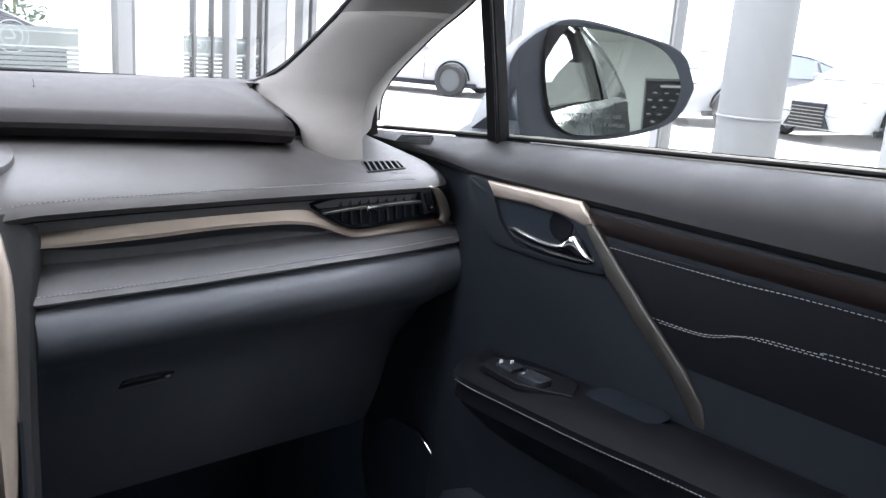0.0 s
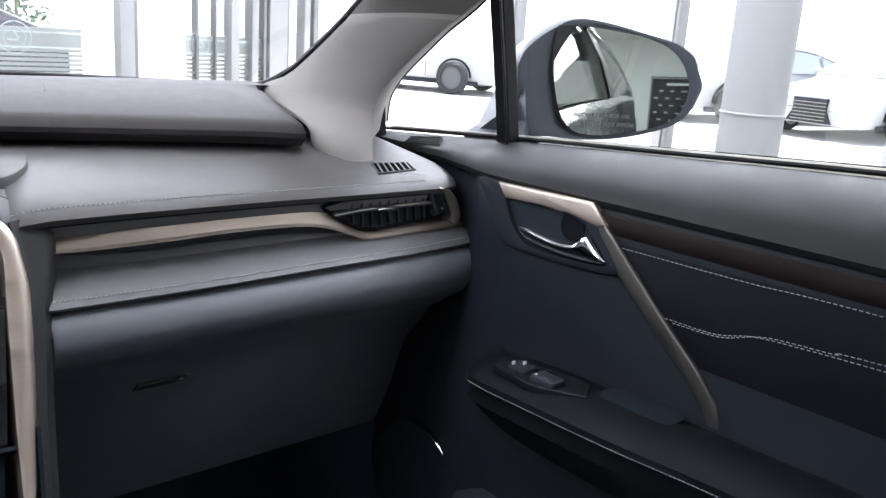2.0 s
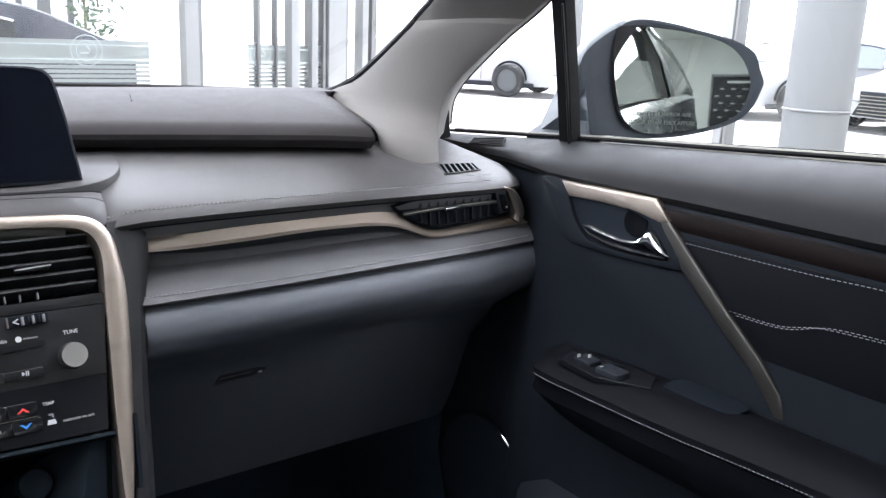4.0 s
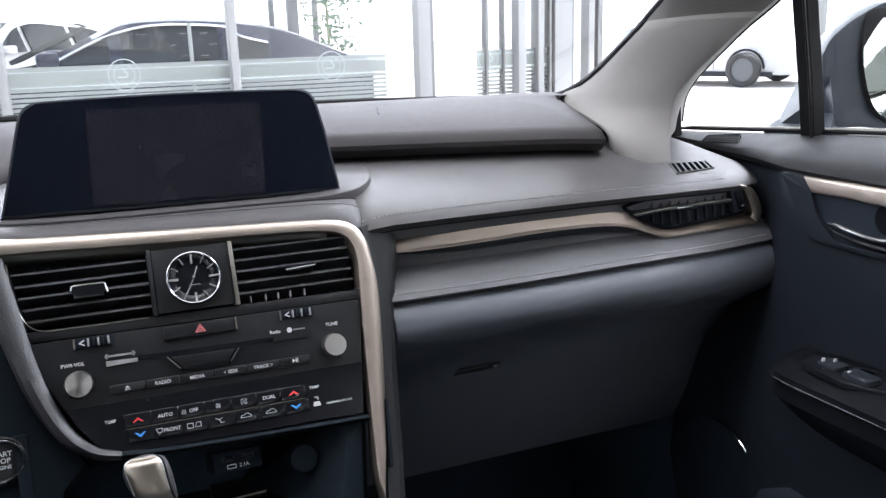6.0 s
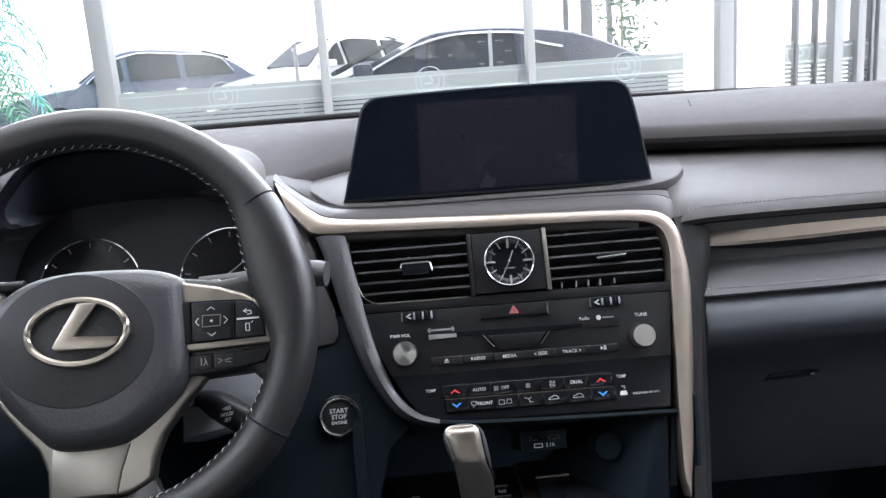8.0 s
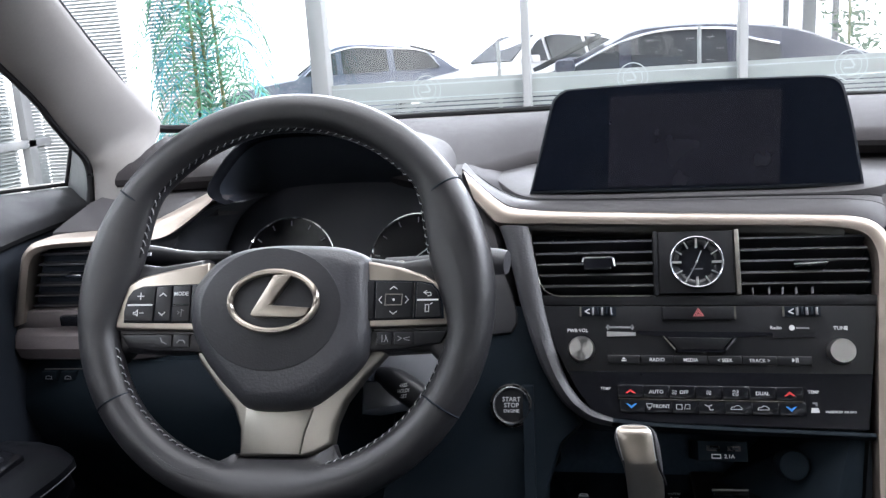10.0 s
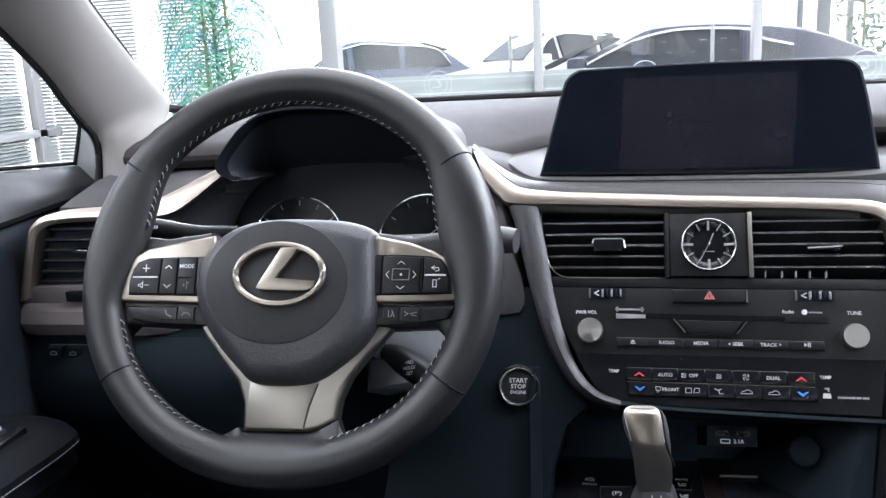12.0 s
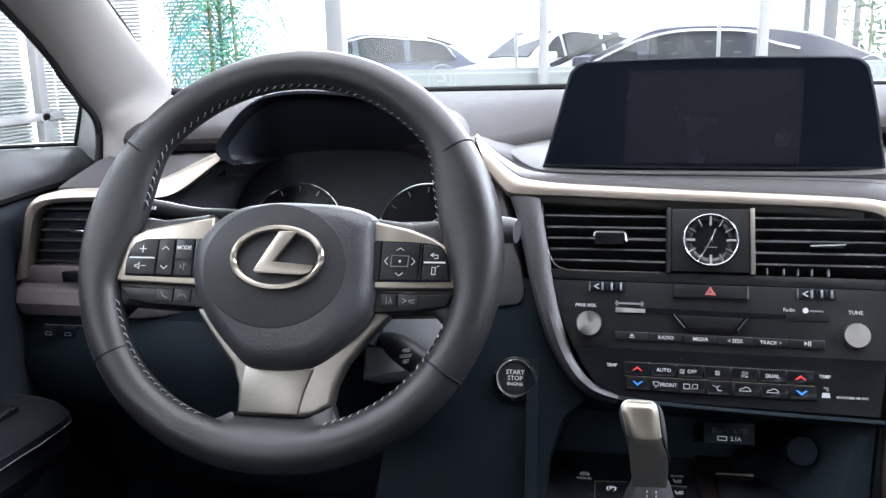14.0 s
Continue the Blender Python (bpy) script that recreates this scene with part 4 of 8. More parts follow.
part("stitching", stitches([(x, lerp_table(EDGE, x)[0] + 0.0125, lerp_table(EDGE, x)[1] + 0.0062) for x in (0.172, 0.182, 0.20, 0.215, 0.25, 0.32, 0.40, 0.48, 0.56, 0.62, 0.665)], 0.0046), THREAD, top)
part("edge_groove", tube(spline([(x, lerp_table(EDGE, x)[0] + 0.0045, lerp_table(EDGE, x)[1] - 0.0095) for x in (0.172, 0.182, 0.20, 0.215, 0.25, 0.32, 0.40, 0.48, 0.56, 0.62, 0.665)], 40), 0.0012, 6), DARK, top)
VO = Matrix.Translation((0, 0.91, 1.0890)) @ pose(0, 0, 0, 9, 0, 0)
# no opening is cut here; a black slab draws its shade
av = part("corner_outlet", slab(VO, [(0.606, -0.020), (0.668, -0.014), (0.677, 0.014), (0.622, 0.018)], -0.010, 0.0004, 0.0002), VOID, top, "dark corner air outlet")
part("outlet_rim", strokes(VO, [[(0.606, -0.020), (0.668, -0.014), (0.677, 0.014), (0.622, 0.018), (0.606, -0.020)]], 0.0012, -0.001, 0.0008), DASH_TOP, av)
for i in range(6):
    t = 0.12 + 0.155 * i
    part("slat", strokes(VO, [[(0.606 + 0.062 * t, -0.018 + 0.006 * t), (0.622 + 0.055 * t, 0.016 - 0.004 * t)]], 0.0022, 0.0002, 0.0009), DASH_TOP, av)
lettering("SRS AIRBAG", Matrix.Translation((0.650, 0.876, 1.0845)) @ pose(0, 0, 0, 18, 0, -4), 0, 0, 0.0075, PLASTIC, top, d=0.0006)

# face under the stitched edge
secs = []
for x in (0.165, 0.178, 0.20, 0.26, 0.35, 0.45, 0.53, 0.60, 0.66, 0.70, 0.722):
    ye, ze = lerp_table(EDGE, x)
    secs.append([(x, 0.97, 1.064), (x, ye + 0.008, 1.0645), (x, ye + 0.011, 1.056), (x, ye + 0.018, 1.046), (x, ye + 0.025, 1.030), (x, ye + 0.024, 1.015), (x, ye + 0.02, 1.005), (x, 0.97, 1.0)])
part("upper_face", loft(secs), DASH_LEATHER, dash)
# leather shelf below the trim
secs = []
for x, dy, z in ((0.1985, -0.004, -0.006), (0.200, -0.009, 0.0), (0.206, -0.0105, 0.0), (0.35, -0.0105, 0.0), (0.50, -0.009, 0.002), (0.62, -0.008, 0.003), (0.715, -0.006, 0.006), (0.735, 0.002, 0.006), (0.746, 0.03, 0.0)):
    secs.append([(x, 0.96, 1.016 + z), (x, 0.905 + dy, 1.018 + z), (x, 0.885 + dy, 1.013 + z), (x, 0.865 + dy, 1.004 + z), (x, 0.850 + dy, 0.995 + z), (x, 0.8455 + dy, 0.991 + z), (x, 0.848 + dy, 0.988 + z), (x, 0.96, 0.985)])
shelf = part("shelf", loft(secs), DASH_LEATHER, dash, "stitched leather shelf")
part("stitching", stitches([(0.201, 0.8415, 0.9970), (0.256, 0.8400, 0.9968), (0.369, 0.8402, 0.9968), (0.517, 0.8415, 0.9990), (0.62, 0.8425, 1.000), (0.72, 0.846, 1.003)], 0.0046), THREAD, shelf)
# glovebox
secs = []
for x, dy, z in ((0.1985, 0.002, 0.0), (0.200, -0.006, 0.0), (0.206, -0.0075, 0.0), (0.35, -0.0075, 0.0), (0.50, -0.006, 0.002), (0.62, -0.005, 0.003), (0.715, -0.003, 0.006), (0.740, 0.004, 0.006), (0.756, 0.028, 0.002), (0.762, 0.06, 0.0)):
    secs.append([(x, 0.97, 0.985 + z), (x, 0.852 + dy, 0.985 + z), (x, 0.843 + dy, 0.981 + z), (x, 0.835 + dy, 0.972 + z), (x, 0.8305 + dy, 0.962 + z), (x, 0.8300 + dy, 0.952 + z * 0.5), (x, 0.836 + dy, 0.941), (x, 0.853 + dy, 0.927), (x, 0.886 + dy, 0.908), (x, 0.928 + dy, 0.880), (x, 0.975 + dy, 0.82), (x, 1.00 + dy, 0.74), (x, 1.04, 0.66), (x, 1.12, 0.66)])
glove = part("glovebox", loft(secs), GLOVE, dash, "black padded glovebox lid")
LP = tilted((0.345, 0.946, 0.850), -48)
lt = part("latch", slab(LP, [(-0.030, -0.012), (0.030, -0.010), (0.034, 0.004), (0.020, 0.008), (-0.026, 0.006)], -0.006, 0.004, 0.002), PLASTIC, glove, "dark latch")
part("latch_edge", strokes(LP, [[(-0.028, 0.004), (0.014, 0.0065)], [(-0.032, -0.014), (0.028, -0.011)]], 0.0005, 0.004, 0.0045), STEEL, lt)
part("latch_dot", slab(LP, circle(0.026, 0.001, 0.003, 12), 0.003, 0.0055, 0.001), PRINT, lt)

# champagne spear and air outlet on the passenger side
FY = facing(0.872)
ptop = [(0.204, 1.0405), (0.211, 1.046), (0.230, 1.0505), (0.272, 1.053), (0.325, 1.055), (0.402, 1.0565), (0.47, 1.056), (0.490, 1.0550), (0.523, 1.049), (0.555, 1.030), (0.579, 1.0225), (0.63, 1.0225), (0.722, 1.026)]
pbot = [(0.2035, 1.0385), (0.211, 1.0375), (0.235, 1.0365), (0.275, 1.0363), (0.326, 1.037), (0.390, 1.039), (0.45, 1.0385), (0.487, 1.0365), (0.521, 1.030), (0.561, 1.015), (0.583, 1.0125), (0.64, 1.0135), (0.729, 1.0160)]
part("champagne_spear", ribbon(FY, ptop, pbot, -0.008, 0.004, 0.011, -0.02, 64, 0.6), CHAMP, dash, "satin champagne trim spear")
# shadow wedge below the spear, put in as a black strip
part("spear_base", ribbon(FY, [(0.205, 1.0380), (0.235, 1.0362), (0.326, 1.0368), (0.42, 1.0386), (0.495, 1.035), (0.53, 1.026)], [(0.207, 1.0360), (0.237, 1.0300), (0.298, 1.0260), (0.40, 1.0270), (0.475, 1.0265), (0.53, 1.022)], 0.0095, 0.006, -0.004, -0.02, 36), PLASTIC, dash, "spear underside, its shadow wedge drawn in black")
vin = [(0.508, 1.0565), (0.535, 1.0615), (0.565, 1.0640), (0.63, 1.0660), (0.664, 1.0655), (0.678, 1.0610), (0.688, 1.047), (0.694, 1.0340), (0.681, 1.0295), (0.63, 1.0258), (0.577, 1.0236), (0.547, 1.0335), (0.525, 1.0455)]
# shallow slab; the shade of a deep outlet is its dark colour
ov = part("air_outlet", slab(facing(0.862), vin, -0.02, -0.010), DARK, dash, "dark passenger air outlet")
for i in range(9):
    x = 0.552 + i * 0.0135
    part("vane", slab(facing(0.862), [(x + 0.003, 1.027), (x + 0.0048, 1.027), (x + 0.0002, 1.0635), (x - 0.0016, 1.0635)], -0.011, -0.005), VENT, ov)
part("crossbar", ribbon(facing(0.862), [(0.522, 1.0470), (0.5736, 1.0505), (0.62, 1.0510), (0.6690, 1.0515)], [(0.5255, 1.0440), (0.5736, 1.0468), (0.62, 1.0472), (0.6690, 1.0475)], 0.0, 0.0025, 0.001, -0.008, 20), VENT, ov, "black crossbar")
part("bar_edge", tube([(0.524, 0.8600, 1.0468), (0.5736, 0.8598, 1.0503), (0.62, 0.8598, 1.0508), (0.668, 0.8598, 1.0513)], 0.0007, 6), STEEL, ov, "thin bright edge")
part("tab", box(0.5805, 0.6108, 0.8520, 0.8610, 1.0465, 1.0512, 0.0014), CHROME, ov, "bright sliding tab")
loop = spline([(*q, 0.0) for q in vin + vin[:1]], 81)[:-1]
part("outlet_lip", tube([facing(0.862) @ Vector((q.x, q.y, -0.004)) for q in loop], 0.0022, 8, closed=True), HOOD_BLACK, ov, "black outlet lip")
th = part("thumbwheel_frame", slab(facing(0.861), [(0.6645, 1.0650), (0.6812, 1.0660), (0.6945, 1.0355), (0.6755, 1.0325)], -0.01, 0.002, 0.001), PLASTIC, ov)
wh = part("thumbwheel", slab(facing(0.858), [(0.6700, 1.0600), (0.6785, 1.0605), (0.6885, 1.0390), (0.6795, 1.0375)], -0.008, 0.002, 0.001), GLOSS, th)
part("symbol", slab(facing(0.858), [(0.6815, 1.0410), (0.6855, 1.0415), (0.6830, 1.0445)], 0.0015, 0.0026), FAINT, wh)
cap_o = [(0.678, 1.0712), (0.697, 1.0665), (0.712, 1.0520), (0.7205, 1.0330), (0.719, 1.0240), (0.712, 1.0165)]
cap_i = [(0.678, 1.0668), (0.686, 1.0620), (0.694, 1.0485), (0.7005, 1.0350), (0.701, 1.0290), (0.699, 1.0245)]
part("champagne_end", ribbon(facing(0.860), cap_o, cap_i, -0.004, 0.005, 0.002, -0.03, 24), CHAMP, dash, "satin champagne end cap")

# ---- centre stack ----
SP = tilted((0, 0.80, 0.935), 25)
stack = thing("centre_stack", (0.0, 0.86, 0.75), "black centre console with air outlets, analogue clock and radio controls", "control console")
part("back_plate", slab(SP, [(-0.20, 0.175), (-0.165, 0.06), (-0.11, -0.045), (0.165, -0.05), (0.19, 0.08), (0.178, 0.168)], -0.06, -0.030), DARK, stack)
# champagne frame: across the top and down the right side
o_edge = [(-0.234, 0.222), (-0.215, 0.204), (-0.197, 0.188), (-0.180, 0.179), (-0.141, 0.1745), (-0.06, 0.1705), (0.03, 0.1665), (0.11, 0.163), (0.150, 0.160), (0.170, 0.152), (0.1805, 0.136), (0.1835, 0.115), (0.1848, 0.085), (0.1795, 0.03), (0.1725, -0.025), (0.1650, -0.075), (0.1585, -0.108), (0.1535, -0.130)]
i_edge = [(-0.222, 0.190), (-0.213, 0.180), (-0.205, 0.171), (-0.192, 0.1625), (-0.141, 0.1605), (-0.06, 0.157), (0.03, 0.154), (0.10, 0.1515), (0.140, 0.148), (0.157, 0.142), (0.165, 0.130), (0.167, 0.112), (0.1645, 0.085), (0.1598, 0.03), (0.1552, -0.025), (0.1518, -0.075), (0.1502, -0.108), (0.1525, -0.130)]
part("champagne_frame", ribbon(SP, o_edge, i_edge, 0.000, 0.0055, 0.0040, -0.02, 110, 0.5), CHAMP, stack, "satin champagne console frame")
# unlit lower face of the frame, darkened by a steel strip
part("frame_shade", ribbon(SP, [(x, y - 0.001) for x, y in i_edge[3:9]], [(x, y - 0.008) for x, y in i_edge[3:9]], 0.003, -0.002, -0.012, -0.02, 40), STEEL, stack, "frame underside, its shade drawn in dark steel")
# flank beside the frame, towards the glovebox
part("flank", ribbon(SP, [(0.226, 0.160), (0.222, 0.115), (0.2065, 0.06), (0.196, -0.02), (0.188, -0.09), (0.181, -0.15), (0.166, -0.30)], [(0.178, 0.150), (0.184, 0.115), (0.1835, 0.06), (0.171, -0.02), (0.1635, -0.09), (0.156, -0.15), (0.144, -0.30)], -0.032, -0.005, -0.002, -0.06, 50), HUB_DISC, stack, "soft black flank")
part("flank_slot", strokes(SP, [[(0.1715, -0.035), (0.169, -0.065), (0.1655, -0.10)]], 0.003, -0.002, 0.0045), DARK, stack)
part("side_wall", loft([[(0.150, 0.80, 0.75), (0.165, 0.94, 0.75), (0.165, 0.94, 1.03), (0.168, 0.885, 1.03), (0.160, 0.82, 0.93)], [(0.135, 0.80, 0.75), (0.14, 0.94, 0.75), (0.14, 0.94, 1.03), (0.15, 0.90, 1.03), (0.14, 0.83, 0.93)]]), LEATHER, stack)
# air outlets
def outlet(x0, x1, y0, y1, skew, tab_x, tab_y, lines, name="air_outlet", tab_h=0.009):
    ov = part(name, slab(SP, [(x0 + skew, y0), (x1, y0), (x1, y1), (x0, y1)], -0.036, -0.028), DARK, stack, "black louvred air outlet")
    for y in (0.1416, 0.1300, 0.1187, 0.1073, 0.0960):
        xa = x0 + skew * (1 - (y - y0) / (y1 - y0))
        part("slat", loft([[SP @ Vector((x, y + a, d)) for a, d in ((0.0012, -0.004), (-0.0010, -0.0036), (-0.0060, -0.024), (-0.0040, -0.025))] for x in (xa, x1)]), VENT, ov)
    for i in range(8):
        x = x0 + skew + 0.006 + (x1 - x0 - skew - 0.012) * i / 7
        part("vane", slab(SP, rect(x - 0.0008, x + 0.0008, y0 + 0.001, y1 - 0.001), -0.030, -0.022), PLASTIC, ov)
    for a, b in lines:
        part("bright_line", strokes(SP, [[a, b]], 0.0005, -0.005, -0.0030), STEEL, ov)
    tab = part("tab", slab(SP, [(tab_x - 0.014, tab_y - tab_h), (tab_x + 0.013, tab_y - tab_h), (tab_x + 0.016, tab_y + 0.004), (tab_x - 0.015, tab_y + 0.004)], -0.006, 0.003, 0.002), GLOSS, ov)
    edge = ((tab_x - 0.0155, tab_y - 0.001, 0.003), (tab_x - 0.0145, tab_y + 0.0028, 0.003), (tab_x - 0.012, tab_y + 0.0034, 0.003), (tab_x + 0.013, tab_y + 0.0034, 0.003), (tab_x + 0.0148, tab_y + 0.0022, 0.003), (tab_x + 0.0165, tab_y - 0.006, 0.003)) if tab_h > 0.005 else ((tab_x - 0.016, tab_y, 0.003), (tab_x + 0.015, tab_y + 0.0015, 0.003))
    part("tab_edge", tube([SP @ Vector(q) for q in edge], 0.0008, 6), SILVER, tab, "chrome tab edge")
    return ov


left_vent = outlet(-0.162, -0.041, 0.086, 0.1505, 0.014, -0.095, 0.1205, [((-0.1605, 0.1181), (-0.1130, 0.1187)), ((-0.0775, 0.1180), (-0.042, 0.1168)), ((-0.1585, 0.1080), (-0.042, 0.1066)), ((-0.1550, 0.0967), (-0.042, 0.0950)), ((-0.1570, 0.1416), (-0.142, 0.1412))])
part("outlet_edge", tube([SP @ Vector((p.x, p.y, -0.001)) for p in spline([(-0.1625, 0.1521, 0), (-0.1605, 0.130, 0), (-0.1560, 0.1066, 0), (-0.1492, 0.0924, 0), (-0.1378, 0.0862, 0), (-0.118, 0.0852, 0), (-0.0454, 0.0848, 0)], 40)], 0.0006, 6), STEEL, left_vent, "thin bright outlet edge")
right_vent = outlet(0.043, 0.160, 0.086, 0.147, 0.0, 0.107, 0.1135, [((0.10, 0.1300), (0.158, 0.1290)), ((0.123, 0.1190), (0.158, 0.1185)), ((0.044, 0.1062), (0.158, 0.1066)), ((0.044, 0.0955), (0.158, 0.0958))], tab_h=0.002)
for x in (0.0534, 0.0685, 0.0811, 0.0936, 0.1084):
    part("vane", slab(SP, rect(x - 0.0004, x + 0.0004, 0.0862, 0.0925), -0.012, -0.0045), FAINT, right_vent)
part("ledge", slab(SP, [(-0.154, 0.076), (0.166, 0.073), (0.166, 0.084), (-0.158, 0.087)], -0.03, -0.001, 0.003), SATIN_BLACK, stack, "black ledge under the outlets")
# clock
ck = part("clock_surround", slab(SP, rect(-0.036, 0.0365, 0.0865, 0.149), -0.02, 0.002, 0.001), SATIN_BLACK, stack, "square black clock surround")
part("side_bar", slab(SP, rect(-0.0405, -0.0365, 0.0845, 0.1495), -0.02, 0.004, 0.001), SATIN_BLACK, ck)
part("side_bar", slab(SP, rect(0.037, 0.0415, 0.0845, 0.1495), -0.02, 0.004, 0.001), STEEL, ck, "bright side bar")
CK = SP @ Matrix.Translation((0.0004, 0.1168, 0.002)) @ Matrix.Diagonal((0.94, 0.94, 1, 1))
prof = [(0.0275, -0.004), (0.0280, 0.003), (0.0275, 0.0056), (0.0266, 0.0063), (0.0254, 0.0056), (0.0243, 0.0030), (0.0241, 0.0005)]
part("bezel", loft([[(r * math.cos(a), r * math.sin(a), d) for r, d in prof] for a in [2 * math.pi * i / 48 for i in range(49)]], m=CK, caps=False), CLOCK_CHROME, ck, "polished round bezel")
ch = [(0.0185, 0.0011), (0.0252, 0.0042), (0.0257, 0.0042)]
part("chapter_ring", loft([[(q * math.cos(a), q * math.sin(a), d) for q, d in ch] for a in [2 * math.pi * i / 48 for i in range(49)]], closed=False, m=CK), GLOSS, ck, "black chapter ring")
part("dial", slab(CK, circle(0, 0, 0.0256, 40), -0.002, 0.0010), GLOSS, ck, "black dial")
for h in range(12):
    a = radians(90 - 30 * h)
    r0, r1, w = (0.0165, 0.0240, 0.0021) if h % 3 == 0 else (0.0175, 0.0240, 0.0010)
    part("hour_mark", strokes(CK, [[(r0 * math.cos(a), r0 * math.sin(a)), (r1 * math.cos(a), r1 * math.sin(a))]], w, 0.001, 0.0048), SILVER, ck)
part("pointer", strokes(CK, [[(0, 0), (0.0048, 0.0115)]], 0.0010, 0.003, 0.0036), SILVER, ck)
part("pointer", strokes(CK, [[(0.0012, 0.002), (-0.0095, -0.0175)]], 0.0008, 0.004, 0.0045), SILVER, ck)
part("hub", slab(CK, circle(0, 0, 0.0016, 14), 0.001, 0.0052, 0.0005), CHROME, ck)
part("maker_bar", strokes(CK, [[(-0.0055, -0.0068), (0.0055, -0.0068)]], 0.0009, 0.001, 0.0014), FAINT, ck)

# radio and climate panel
panel = part("radio_panel", slab(SP, [(-0.150, 0.0755), (-0.140, 0.036), (-0.120, -0.004), (-0.104, -0.027), (-0.084, -0.0355), (-0.04, -0.039), (0.147, -0.043), (0.157, 0.03), (0.163, 0.073)], -0.03, 0.0, 0.001), SATIN_BLACK, stack, "satin black radio panel")
part("gloss_band", slab(SP, [(-0.126, 0.0105), (-0.118, -0.006), (-0.104, -0.026), (-0.084, -0.0345), (-0.04, -0.038), (0.146, -0.042), (0.1535, 0.0085)], -0.004, 0.0007), GLOSS, panel, "gloss black climate strip")
b_out = [(-0.196, 0.160), (-0.189, 0.141), (-0.181, 0.11), (-0.173, 0.077), (-0.164, 0.046), (-0.155, 0.020), (-0.145, 0.0), (-0.133, -0.019), (-0.119, -0.031), (-0.105, -0.0385), (-0.085, -0.0425), (-0.05, -0.0450), (0.0, -0.0472), (0.08, -0.0500), (0.152, -0.052)]
b_in = [(-0.165, 0.158), (-0.162, 0.141), (-0.156, 0.11), (-0.150, 0.077), (-0.143, 0.046), (-0.135, 0.020), (-0.127, 0.0), (-0.117, -0.015), (-0.109, -0.023), (-0.100, -0.029), (-0.084, -0.0345), (-0.05, -0.038), (0.0, -0.0405), (0.08, -0.043), (0.152, -0.045)]
part("grained_frame", ribbon(SP, b_out[:11], b_in[:11], -0.002, 0.007, 0.001, -0.03, 60), RIM_GRAIN, stack, "grained dark grey frame beside the panel")
# lower run of the frame turns downward; that shade is its black colour
part("shaded_sill", ribbon(SP, b_out[10:], b_in[10:], -0.010, 0.003, 0.0006, -0.03, 50), SHADE_BLACK, stack, "frame run under the panel, its shade drawn in black")


def button(x0, x1, y0, y1, parent, label="", mat=None, d=0.0022):
    return part("button", slab(SP, rect(x0, x1, y0, y1), -0.002, d, 0.0008), mat or SATIN_BLACK, parent, label)


names = [None, "RADIO", "MEDIA", "< SEEK", "TRACK >", None]
for i, nm in enumerate(names):
    x0 = -0.088 + i * 0.0316
    k = 0.0003 * i
    b = button(x0 + 0.0004, x0 + 0.0312, 0.0178 - k, 0.0262 - k, panel)
    if nm:
        lettering(nm, SP, x0 + 0.0158, 0.0218 - k, 0.0047, PRINT, b, d=0.0024)
    elif i == 0:
        part("symbol", slab(SP, [(x0 + 0.0135, 0.0218), (x0 + 0.0181, 0.0218), (x0 + 0.0158, 0.0242)], 0.002, 0.0025), PRINT, b)
        part("symbol", strokes(SP, [[(x0 + 0.0138, 0.0206), (x0 + 0.0178, 0.0206)]], 0.0008, 0.002, 0.0025), PRINT, b)
    else:
        part("symbol", slab(SP, [(x0 + 0.0135, 0.0192), (x0 + 0.0135, 0.0232), (x0 + 0.0160, 0.0212)], 0.002, 0.0025), PRINT, b)
        part("symbol", strokes(SP, [[(x0 + 0.0170, 0.0194), (x0 + 0.0170, 0.0230)], [(x0 + 0.0186, 0.0194), (x0 + 0.0186, 0.0230)]], 0.0008, 0.002, 0.0025), PRINT, b)
W7 = 0.1705 / 7


def fan(cx, cy, r):
    return [[(cx + r * 0.3 * math.cos(a), cy + r * 0.3 * math.sin(a)), (cx + r * math.cos(a + 0.4), cy + r * math.sin(a + 0.4)), (cx + r * math.cos(a + 1.1), cy + r * math.sin(a + 1.1))] for a in [i * math.pi / 2 for i in range(4)]]


